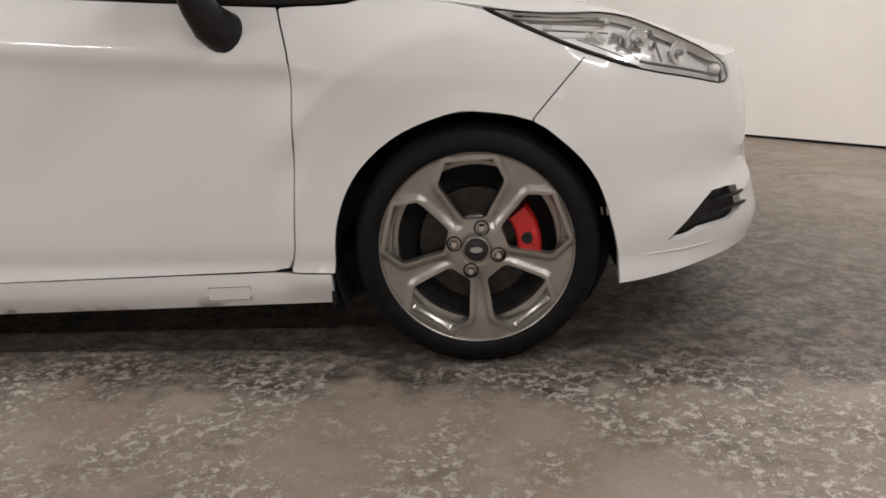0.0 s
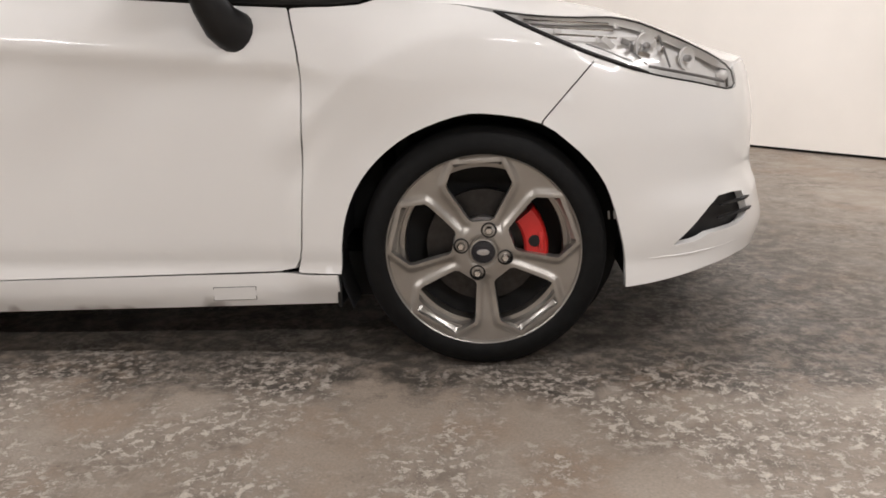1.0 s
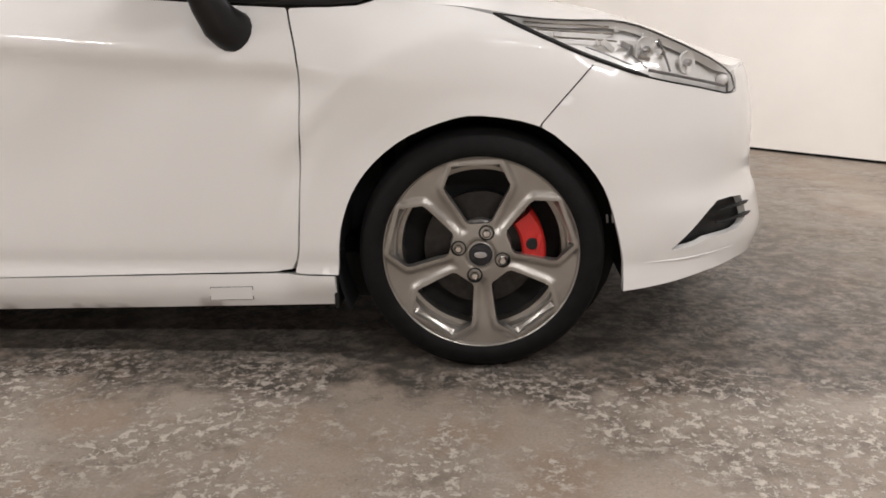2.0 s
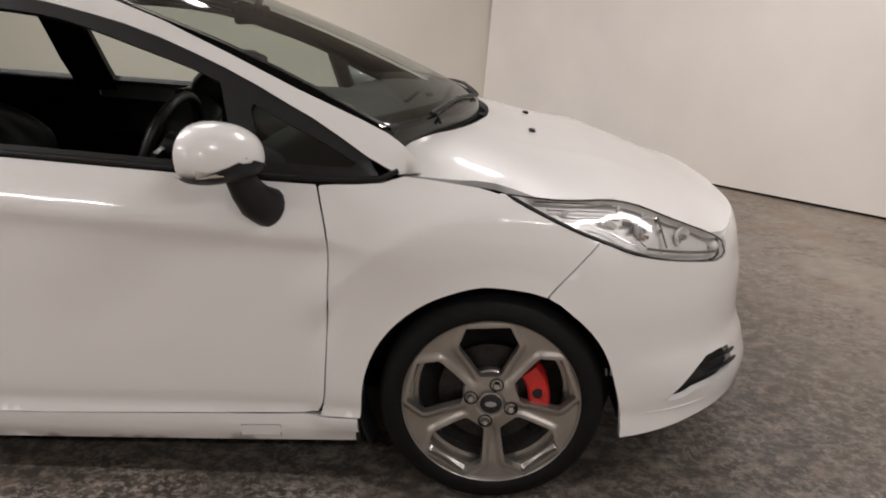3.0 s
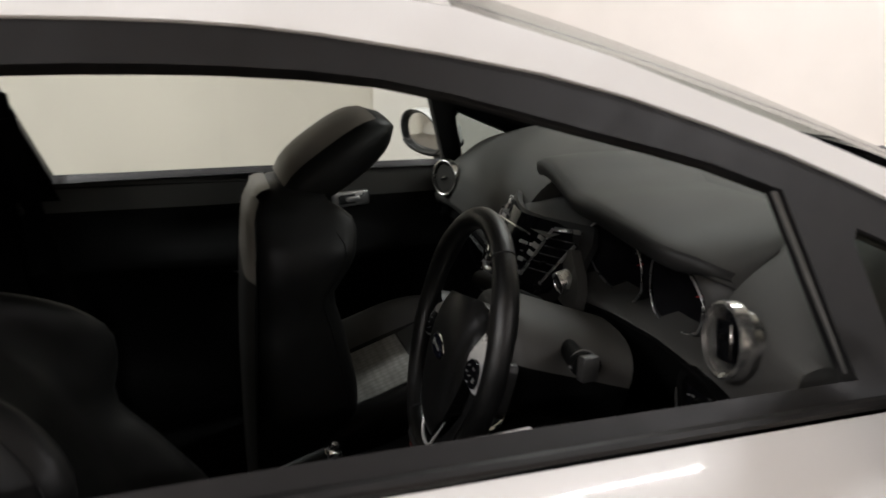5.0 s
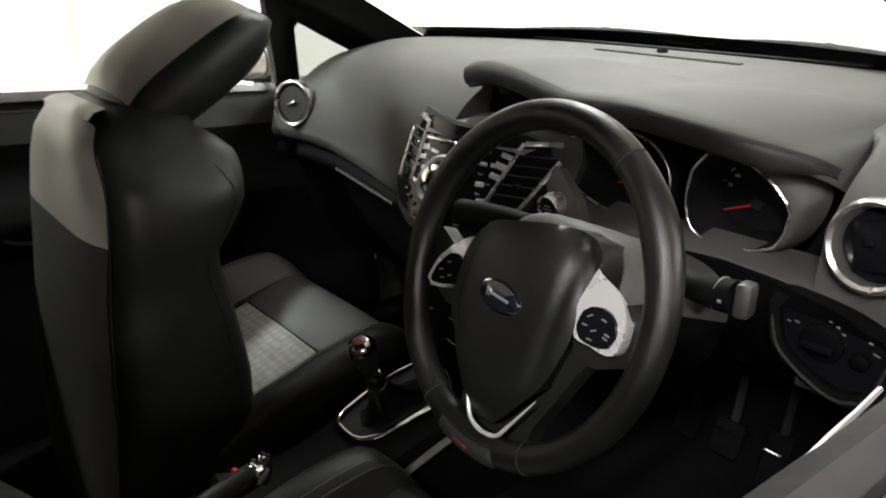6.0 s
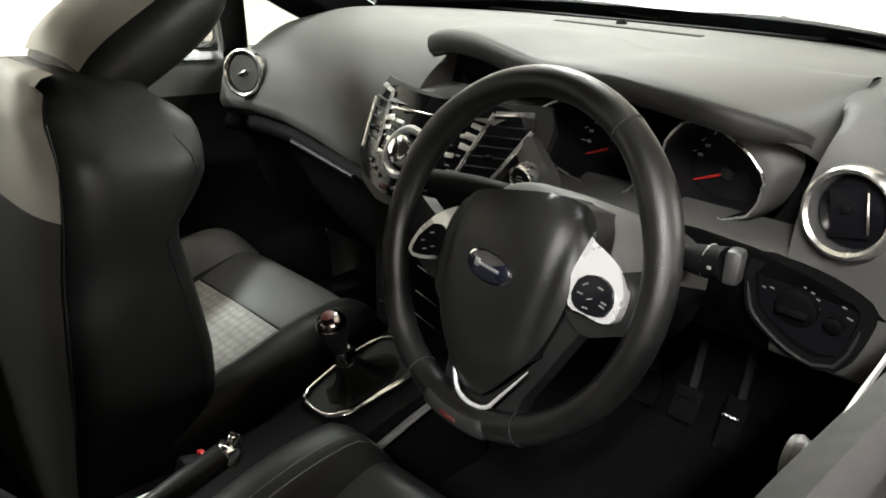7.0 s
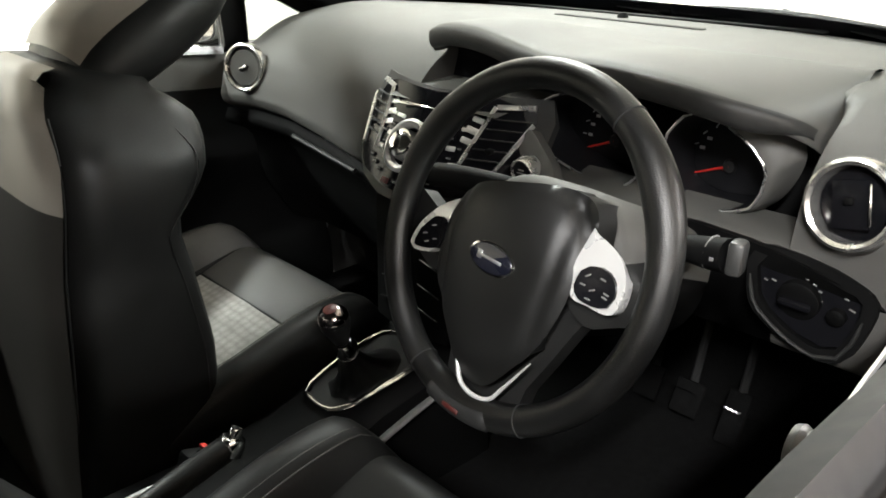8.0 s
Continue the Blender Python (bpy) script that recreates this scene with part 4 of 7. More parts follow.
def mirrors():
    for sgn in (1, -1):
        m = empty("door_mirror", car)
        S = Matrix.Diagonal((1, sgn, 1, 1))
        # head: a rounded shell, blunt at the back
        rows = []
        n = 28
        prof = [(-0.062, 0.985), (-0.052, 1.0), (-0.03, 1.0), (-0.005, 0.985), (0.02, 0.93), (0.045, 0.82), (0.065, 0.64), (0.078, 0.42), (0.084, 0.18), (0.0855, 0.02)]
        for dx, k in prof:
            rear = (0.0855 - dx) / 0.1475
            row = []
            for i in range(n):
                a = 2 * pi * i / n
                ca, sa = cos(a), sin(a)
                py = 0.122 * k * abs(ca) ** 0.85 * (1 if ca > 0 else -1)
                pz = 0.075 * k * sa ** 1.0 if sa > 0 else -0.059 * k * abs(sa) ** 0.62
                row.append(Vector((dx * 0.78 + py * (0.24 * rear - 0.10) - 0.06 * pz, -py, pz + 0.06 * py)))
            rows.append(row)
        place = S @ pose(-0.618, -0.934, 0.953, 0, 0, -22)
        outer = loft_bm(rows, closed=True, caps=False)
        outer.transform(place)
        part("mirror_shell", outer, PAINT, m, "white painted mirror shell")
        rim = loft_bm([rows[0], [p * 0.95 + Vector((-0.003, 0, 0)) for p in rows[0]], [p * 0.90 + Vector((0.001, 0, 0)) for p in rows[0]], [p * 0.88 + Vector((0.012, 0, 0)) for p in rows[0]]], closed=True, caps=False)
        rim.transform(place)
        part("mirror_bezel", rim, TRIM, m, "black bezel round the mirror glass")
        bm = loft_bm([[p * 0.89 + Vector((0.008, 0, 0)) for p in rows[0]], [p * 0.5 + Vector((-0.024, 0, 0)) for p in rows[0]], [p * 0.02 + Vector((-0.054, 0, 0)) for p in rows[0]]], closed=True)
        bm.transform(place)
        part("mirror_glass", bm, CHROME, m)
        low = []
        for dx, k in prof[:9]:
            rear = (0.0855 - dx) / 0.1475
            row = []
            for i in range(n // 2 + 1):
                a = pi + pi * i / (n // 2)
                ca, sa = cos(a), sin(a)
                py = 0.125 * k * abs(ca) ** 0.80 * (1 if ca > 0 else -1)
                pz = min(-0.0635 * k * abs(sa) ** 0.60, -0.036 * k)
                row.append(Vector((dx * 0.79 + py * (0.24 * rear - 0.10) - 0.06 * pz, -py, pz + 0.06 * py)))
            low.append(row)
        bm = loft_bm(low)
        bm.transform(place)
        part("lower_shell", bm, TRIM, m, "black lower mirror housing")
        strip = []
        for i in range(12):
            a = radians(198 + 92 * i / 11)
            dx, k = 0.022 + 0.026 * sin(pi * i / 11), 0.90 - 0.14 * sin(pi * i / 11)
            py, pz = -0.127 * k * cos(a), -0.028
            strip.append(place @ Vector((dx - 0.06 * py, -py, pz + 0.06 * py)))
        part("indicator_strip", tube_bm(strip, 0.008, 8, flat=1.3), AMBER, m, "clear amber side repeater")
        foot = [S @ Vector(p) for p in ((-0.545, -0.79, 0.800), (-0.555, -0.825, 0.806), (-0.575, -0.855, 0.83), (-0.59, -0.88, 0.868), (-0.60, -0.89, 0.90))]
        part("mirror_foot", tube_bm(foot, [0.043, 0.044, 0.040, 0.034, 0.030], 16, flat=1.15), TRIM, m, "black plastic mirror foot")


def door_handles(doors):
    for d, sgn in zip(doors, (1, -1)):
        bar = []
        for x, o, z in ((-1.405, 0.004, 0.812), (-1.412, 0.026, 0.814), (-1.435, 0.037, 0.818), (-1.5, 0.040, 0.822), (-1.58, 0.036, 0.824), (-1.62, 0.022, 0.824), (-1.645, 0.004, 0.824)):
            bar.append(Vector((x, -sgn * (side_y(x, z) + o - 0.004), z)))
        line = smooth_line(bar, 0.015)
        n = len(line)
        part("handle", tube_bm(line, [0.017 + 0.006 * sin(pi * i / (n - 1)) for i in range(n)], 14, flat=0.8), PAINT, d, "white pull handle")
        cup = [(-1.51 + 0.075 * cos(2 * pi * i / 28), 0.815 + 0.036 * sin(2 * pi * i / 28)) for i in range(28)]
        panel("handle_cup", cup, lambda u, z: (u, body(u, z)[1] - 0.001 , z), PAINT, d, step=0.02, rim=0.004, mirror=sgn < 0)


SATIN_DARK = mat("grey_rubber", (0.11, 0.108, 0.105), 0.45, 0.0, vary=0.1)
LINING = mat("roof_lining_cloth", (0.09, 0.087, 0.082), 0.9, vary=0.08, scale=80, bump=0.3, bump_scale=500)
doors = body_panels()
headlights()
hood()
greenhouse()
wheels()
shell_core()
mirrors()
door_handles(doors)

# ---------------------------------------------------------------- interior materials
SOFT = mat("soft_dash_plastic", (0.058, 0.057, 0.053), 0.62, vary=0.08, scale=9, bump=0.10, bump_scale=700, rough_vary=0.05, spec=0.3)
PLASTIC = mat("dark_cabin_plastic", (0.0034, 0.0034, 0.0034), 0.6, vary=0.15, scale=20, bump=0.06, bump_scale=700, rough_vary=0.06, spec=0.07)
PANEL_GREY = mat("dark_switch_frame", (0.016, 0.016, 0.0155), 0.5, vary=0.1, spec=0.3)
BAG = mat("airbag_skin", (0.0055, 0.0055, 0.0052), 0.42, vary=0.12, scale=16, bump=0.05, bump_scale=600, rough_vary=0.05, spec=0.32)
STRIP = mat("silver_strip", (0.60, 0.60, 0.59), 0.28, 0.9, rough_vary=0.03)
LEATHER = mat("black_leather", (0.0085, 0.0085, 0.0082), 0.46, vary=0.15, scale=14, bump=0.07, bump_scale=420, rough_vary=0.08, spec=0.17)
# paler copy of the black leather: window light on the passenger cushion
LEATHER_LIT = mat("lit_black_leather", (0.062, 0.062, 0.060), 0.52, vary=0.12, scale=14, bump=0.08, bump_scale=420, rough_vary=0.08, spec=0.3)
# one seat rear vinyl in two tones: dark where shaded, pale where lit
REAR_SHADED = mat("shaded_rear_vinyl", (0.018, 0.016, 0.014), 0.55, vary=0.15, scale=9, bump=0.06, bump_scale=350, spec=0.25)
REAR_LIT = mat("lit_rear_vinyl", (0.17, 0.152, 0.130), 0.45, vary=0.12, scale=9, bump=0.06, bump_scale=350, rough_vary=0.06, spec=0.35)
STITCH = mat("grey_thread", (0.06, 0.058, 0.054), 0.8, vary=0.1)
CARPET = mat("black_carpet", (0.006, 0.006, 0.006), 0.95, vary=0.3, scale=90, bump=0.8, bump_scale=600, spec=0.05)
WHEEL_GRIP = mat("wheel_leather", (0.005, 0.005, 0.0048), 0.36, vary=0.2, scale=20, bump=0.14, bump_scale=620, rough_vary=0.07, spec=0.4)
PIANO = mat("piano_black", (0.005, 0.005, 0.006), 0.12, 0, 0.0, rough_vary=0.03, spec=0.10)
DIAL = mat("dial_face", (0.008, 0.008, 0.009), 0.4, vary=0.2, spec=0.15)
NEEDLE = mat("red_needle", (0.40, 0.02, 0.015), 0.4)
DULL_RED = mat("dull_red_print", (0.055, 0.009, 0.007), 0.5)
DIAL_PRINT = mat("white_dial_print", (0.45, 0.45, 0.44), 0.6)
PRINT = mat("pale_print", (0.16, 0.16, 0.155), 0.6)
RING = mat("brushed_silver", (0.62, 0.61, 0.59), 0.24, 0.92, rough_vary=0.05)
TIP = mat("stalk_grey", (0.022, 0.022, 0.021), 0.5, vary=0.1, bump=0.05, bump_scale=500)
SPOKE_SILVER = mat("spoke_silver", (0.70, 0.70, 0.69), 0.30, 0.5, rough_vary=0.06)
KNOB_CAP = mat("polished_dark_red", (0.36, 0.32, 0.315), 0.09, 1.0, rough_vary=0.03)
SPOKE_BLACK = mat("spoke_black", (0.010, 0.010, 0.0097), 0.42, vary=0.12, scale=18, bump=0.06, bump_scale=600, rough_vary=0.05, spec=0.3)
CREAM = mat("button_silver", (0.72, 0.72, 0.71), 0.30, 0.75, rough_vary=0.02)


def build_fabric():
    m = bpy.data.materials.new("grey_seat_cloth")
    m.use_nodes = True
    nt = m.node_tree
    b = nt.nodes["Principled BSDF"]
    N, Lk = nt.nodes.new, nt.links.new
    co = N("ShaderNodeTexCoord")
    v = N("ShaderNodeTexVoronoi")
    v.feature = "F1"
    v.inputs["Scale"].default_value = 58
    v.inputs["Randomness"].default_value = 0.25
    Lk(co.outputs["Object"], v.inputs["Vector"])
    r = N("ShaderNodeMapRange")
    r.inputs[1].default_value, r.inputs[2].default_value, r.inputs[3].default_value, r.inputs[4].default_value = 0.10, 0.75, 1.0, 0.60
    Lk(v.outputs["Distance"], r.inputs[0])
    n = N("ShaderNodeTexNoise")
    n.inputs["Scale"].default_value = 500
    Lk(co.outputs["Object"], n.inputs["Vector"])
    r2 = N("ShaderNodeMapRange")
    r2.inputs[1].default_value, r2.inputs[2].default_value, r2.inputs[3].default_value, r2.inputs[4].default_value = 0.3, 0.7, 0.85, 1.15
    Lk(n.outputs["Fac"], r2.inputs[0])
    mul = N("ShaderNodeMath")
    mul.operation = "MULTIPLY"
    Lk(r.outputs[0], mul.inputs[0])
    Lk(r2.outputs[0], mul.inputs[1])
    sc = N("ShaderNodeVectorMath")
    sc.operation = "SCALE"
    sc.inputs[0].default_value = (0.33, 0.327, 0.312)
    Lk(mul.outputs[0], sc.inputs["Scale"])
    Lk(sc.outputs[0], b.inputs["Base Color"])
    b.inputs["Roughness"].default_value = 0.85
    bp = N("ShaderNodeBump")
    bp.inputs["Strength"].default_value, bp.inputs["Distance"].default_value = 0.6, 0.003
    Lk(mul.outputs[0], bp.inputs["Height"])
    Lk(bp.outputs[0], b.inputs["Normal"])
    return m


CLOTH = build_fabric()
FRONT = Vector((5, 0, 0.85))


def curve(pts, k):
    """A smooth line with k steps between neighbouring points."""
    pts = [Vector(p) for p in pts]
    out = []
    for i in range(len(pts) - 1):
        p0, p1, p2, p3 = pts[max(i - 1, 0)], pts[i], pts[i + 1], pts[min(i + 2, len(pts) - 1)]
        for j in range(k):
            t = j / k
            out.append(0.5 * (2 * p1 + (p2 - p0) * t + (2 * p0 - 5 * p1 + 4 * p2 - p3) * t * t + (3 * p1 - p0 - 3 * p2 + p3) * t**3))
    return out + [pts[-1]]


# ---------------------------------------------------------------- dashboard
def dash_low(y):
    return soft_table(y, [-0.75, -0.55, -0.47, -0.36, -0.22, 0.0, 0.22, 0.36, 0.475, 0.605, 0.75], [0.69, 0.690, 0.70, 0.76, 0.76, 0.72, 0.745, 0.772, 0.790, 0.792, 0.776])


def dash_section(y):
    rear = -0.10 - 0.36 * y * y
    low = dash_low(y)
    mid = (0.86 + low) / 2
    r = max(0.0, min(1.0, (0.548 + y) / 0.014)) * max(0.0, min(1.0, (0.100 - y) / 0.012))
    f = lambda x: x + r * (max(x, -0.545) - x)
    pts = [(rear, 0.980), (rear - 0.10, 0.986), (-0.42, 0.986), (-0.54, 0.969), (f(-0.607), 0.938), (f(-0.648), 0.90), (f(-0.668), 0.86), (f(-0.680), mid), (f(-0.683), low + 0.02), (f(-0.668), low), (f(-0.60), low - 0.02), (-0.42, low - 0.03), (-0.24, 0.62)]
    fall = 0.05 * max(0.0, (abs(y) - 0.60) / 0.11) ** 2
    return [Vector((p.x, y, p.y - fall * max(0.0, min(1.0, (p.y - 0.88) / 0.06)))) for p in curve([(a, b) for a, b in pts], 4)]


def dashboard():
    rows = [dash_section(y) for y in sorted([-0.712 + 1.424 * i / 56 for i in range(57)] + [-0.548, -0.543, -0.538, -0.534, 0.101, 0.097, 0.092, 0.088])]
    rows = [[Vector((-0.45, rows[0][0].y, 0.84))] * len(rows[0])] + rows + [[Vector((-0.45, rows[-1][0].y, 0.84))] * len(rows[0])]
    dash = part("dashboard", loft_bm(rows), SOFT, car, "dark grey soft touch dashboard", angle=60)
    # passenger side lower shelf and glove box
    rows = []
    for i in range(21):
        y = 0.20 + 0.54 * i / 20
        low = dash_low(y) - 0.012
        rows.append([Vector((p.x, y, p.y)) for p in curve([(-0.655, low), (-0.662, low - 0.03), (-0.60, low - 0.07), (-0.575, low - 0.18), (-0.50, low - 0.30)], 4)])
    glove = part("glove_box", loft_bm(rows), PLASTIC, dash, "black glove box")
    part("glove_box_ledge", tube_bm(smooth_line([(-0.675, 0.25, 0.728), (-0.676, 0.36, 0.745), (-0.674, 0.45, 0.757)], 0.02), 0.005, 8), PANEL_GREY, glove)
    # defroster slot and light sensor on the top
    top = lambda x, y: (x, y, 0.9885)
    panel("defroster_slot", [(-0.27, 0.12), (-0.255, 0.12), (-0.268, -0.20), (-0.285, -0.20)], top, PLASTIC, dash, step=0.05, rim=0.003, core=Vector((0.5, 0, 0)))
    part("light_sensor", lathe_bm([(0.0005, 0.012), (0.006, 0.012), (0.010, 0.008), (0.011, 0.0)], 20, "Z", pose(-0.215, 0.0, 0.984)), PLASTIC, dash)
    part("defroster_slot", box_bm((0.02, 0.75, 0.004), 0.0015, 1, pose(-0.155, 0.02, 0.986)), PLASTIC, dash)
    return dash


HOOD = [(0.104, -0.612, 0.972), (0.092, -0.628, 0.988), (0.044, -0.642, 0.998), (-0.01, -0.652, 1.000), (-0.05, -0.660, 0.998), (-0.10, -0.668, 0.991), (-0.15, -0.677, 0.984), (-0.20, -0.688, 0.981), (-0.30, -0.702, 0.986), (-0.395, -0.702, 0.978), (-0.468, -0.690, 0.965), (-0.505, -0.664, 0.954), (-0.524, -0.645, 0.944), (-0.534, -0.622, 0.932), (-0.537, -0.598, 0.918)]


def hood_rows(first, last):
    """Sections of the lip that runs over the display and the dials."""
    rows = []
    for p in smooth_line([Vector(p) for p in HOOD], 0.012):
        y, x, z = p
        bulge = 0.012 * exp(-(((y + 0.02) / 0.09) ** 2)) + 0.006 * exp(-(((y + 0.36) / 0.12) ** 2))
        back = -0.36 if y > -0.12 else -0.36 - 0.08 * min(1.0, (-0.12 - y) / 0.1)
        mid = (x + back) / 2
        rows.append(curve([Vector(q) for q in ((back, y, 0.983), (back - 0.04, y, 0.987 + 0.3 * bulge), (mid, y, max(0.5 * (z + 0.990), z) + 0.5 * bulge + 0.004), (x + 0.03, y, z + 0.011), (x + 0.006, y, z + 0.006), (x - 0.001, y, z - 0.002), (x + 0.003, y, z - 0.013), (x + 0.012, y, z - 0.017), (x + 0.06, y, z - 0.015), (-0.535, y, z - 0.014))], 3))
    k = min(range(len(rows)), key=lambda i: abs(rows[i][0].y + 0.17))
    return rows[:k + 1] if first > 0 else rows[k:]


def hood_lip(parent, first, last):
    """The rolled front edge of the hood, in a darker grey that paints its shade."""
    rows = []
    for p in smooth_line([Vector(p) for p in HOOD], 0.012):
        y, x, z = p
        if last <= y <= first:
            k = max(0.15, min(1.0, (y + 0.537) / 0.05)) ** 0.6
            rows.append(curve([Vector(q) for q in ((x + 0.004, y, z + 0.0065), (x - 0.0025, y, z + 0.002), (x - 0.003, y, z - 0.011 * k), (x + 0.002, y, z - 0.022 * k), (x + 0.014, y, z - 0.026 * k), (x + 0.05, y, z - 0.024 * k))], 2))
    part("hood_lip", loft_bm(rows), PANEL_GREY, parent, "rolled edge, shade put into its colour", angle=80)


def display_hood(dash):
    """The visor over the centre screen."""
    hoodob = part("display_visor", loft_bm(hood_rows(0.2, -0.171)), SOFT, dash, "hooded visor over the centre display", angle=70)
    hood_lip(hoodob, 0.094, -0.125)
    part("display_screen", loft_bm([[Vector((-0.560, y, 0.985)), Vector((-0.562, y, 0.95)), Vector((-0.575, y, 0.912))] for y in (0.095, 0.0, -0.125)]), PIANO, hoodob, "dark centre display")
    part("display_ledge", loft_bm([[Vector((-0.575, y, 0.913)), Vector((-0.625, y, 0.908)), Vector((-0.655, y, 0.905)), Vector((-0.71, y, 0.898))] for y in (0.104, 0.05, 0.0, -0.06, -0.13)]), SOFT, hoodob)


def stack_x(y, z):
    return -0.675 - 0.06 * (1 - min(1.0, abs(y) / 0.19) ** 1.6) + (z - 0.87) * 0.62


def centre_stack(dash):
    on = lambda d: lambda y, z: (stack_x(y, z) - d, y, z)
    shape = [(0.11, 0.918), (0.145, 0.910), (0.170, 0.875), (0.174, 0.845), (0.158, 0.808), (0.108, 0.788), (0.03, 0.778)]
    shape = shape + [(-y, z) for y, z in shape[::-1]]
    stack = panel("centre_panel", shape, on(0.0), PIANO, dash, "gloss black centre console panel with silver buttons", step=0.02, core=FRONT, rim=0.03)
    outer = [(0.178, 0.920), (0.192, 0.89), (0.192, 0.845), (0.176, 0.80), (0.120, 0.774), (0.05, 0.762)]
    outer = outer + [(-y, z) for y, z in outer[::-1]]
    panel("stack_surround", outer, on(-0.010), PANEL_GREY, dash, "grey console surround", step=0.025, core=FRONT, rim=0.012)
    box = lambda name, y, z, w, h, m, d=0.004, tilt=0: part(name, box_bm((d, w, h), min(w, h) * 0.2, 2, Matrix.Translation((stack_x(y, z) - d * 0.3, y, z)) @ Matrix.Rotation(-math.atan((stack_x(y + 0.002, z) - stack_x(y - 0.002, z)) / 0.004), 4, "Z") @ Matrix.Rotation(math.atan(0.62), 4, "Y") @ Matrix.Rotation(radians(tilt), 4, "X")), m, stack)
    # chrome strips that lean in towards the foot
    for s in (1, -1):
        for (y0, z0), (y1, z1), r, m in (((0.172, 0.889), (0.142, 0.819), 0.0034, STRIP), ((0.112, 0.908), (0.090, 0.824), 0.0030, STRIP)):
            pts = [(stack_x(s * (y0 + (y1 - y0) * k / 6), z0 + (z1 - z0) * k / 6) - 0.004, s * (y0 + (y1 - y0) * k / 6), z0 + (z1 - z0) * k / 6) for k in range(7)]
            part("chrome_strip", tube_bm(pts, r, 8), m, stack, "bright chrome strip")
        vent = [(0.116, 0.906), (0.164, 0.908), (0.169, 0.889), (0.138, 0.824), (0.095, 0.828)]
        v = panel("air_vent", [(s * y, z) for y, z in vent], on(-0.007), DARK, stack, "centre air vent", step=0.02, core=FRONT)
        panel("vent_frame", [(s * y, z) for y, z in [(0.112, 0.911), (0.164, 0.914), (0.166, 0.908), (0.114, 0.905)]], on(0.003), STRIP, v, step=0.02, core=FRONT, rim=0.008)
        for k in range(5):
            z = 0.838 + 0.0135 * k
            ya = 0.096 + (z - 0.828) / 0.078 * 0.020
            yb = 0.138 + (z - 0.824) / 0.065 * 0.030
            pts = [(stack_x(s * y, z) - 0.003, s * y, z) for y in (ya, (ya + yb) / 2, yb)]
            part("vent_slat", tube_bm(pts, 0.0022, 6, flat=0.6), PANEL_GREY, v)
        ym, zm = 0.128, 0.851
        part("vent_tab", box_bm((0.012, 0.012, 0.007), 0.002, 2, pose(stack_x(s * ym, zm) - 0.004, s * ym, zm)), PLASTIC, v)
    # disc slot and buttons
    box("disc_slot", 0.0, 0.894, 0.15, 0.004, CHROME)
    for y in (0.085, 0.055, -0.055, -0.085):
        box("radio_button", y, 0.874, 0.024, 0.006, CREAM)
    for s in (1, -1):
        for k, (y, z, w, h) in enumerate(((0.064, 0.860, 0.014, 0.008), (0.068, 0.847, 0.016, 0.008), (0.072, 0.834, 0.014, 0.008), (0.094, 0.888, 0.022, 0.008), (0.090, 0.874, 0.022, 0.010), (0.087, 0.860, 0.020, 0.009), (0.083, 0.848, 0.012, 0.008), (0.082, 0.826, 0.020, 0.007), (0.094, 0.810, 0.014, 0.008), (0.076, 0.803, 0.014, 0.007), (0.055, 0.797, 0.014, 0.006))):
            box("radio_button", s * y, z, w, h, CREAM if k in (1, 3, 4, 5, 7) else PIANO, 0.003, -14 * s if k in (3, 4, 5, 6) else 0)
            if k not in (1, 3, 4, 5, 7):
                box("button_mark", s * y, z, w * 0.5, h * 0.3, PRINT, 0.0065, 0)
    m = Matrix.Translation((stack_x(0, 0.838), 0.008, 0.838)) @ Matrix.Rotation(math.atan(0.62) - pi / 2, 4, "Y")
    part("knob_ring", lathe_bm([(0.030, 0.0), (0.040, 0.001), (0.043, 0.004), (0.043, 0.008), (0.038, 0.010), (0.032, 0.007)], 48, "Z", m), SATIN, stack, "silver ring of the round controller")
    part("volume_knob", lathe_bm([(0.0005, 0.024), (0.018, 0.024), (0.022, 0.021), (0.024, 0.008), (0.026, 0.0)], 40, "Z", m), CHROME, stack, "large silver volume knob")
    box("hazard_button", 0.030, 0.787, 0.016, 0.010, DULL_RED, 0.006)
    for y in (0.0, -0.03, -0.06):
        box("radio_button", y, 0.789, 0.020, 0.008, PIANO, 0.006)
        box("button_mark", y, 0.789, 0.010, 0.003, PRINT, 0.0075)
    # lower stack: heater panel
    low = panel("heater_panel", [(0.125, 0.775), (0.085, 0.53), (-0.085, 0.53), (-0.125, 0.775)], lambda y, z: (-0.752 - 0.12 * (0.73 - z) + 0.5 * abs(y) ** 1.5, y, z), PLASTIC, dash, "black heater control panel", step=0.03, core=FRONT, rim=0.06)
    for z in (0.690, 0.655, 0.613, 0.575):
        x = -0.752 - 0.12 * (0.73 - z) - 0.003
        part("silver_bar", box_bm((0.006, 0.052, 0.004), 0.0015, 2, pose(x + 0.006, -0.044, z, 12, 0, 0)), CHROME, low)
        part("silver_bar", box_bm((0.006, 0.052, 0.004), 0.0015, 2, pose(x + 0.006, 0.044, z, -12, 0, 0)), CHROME, low)


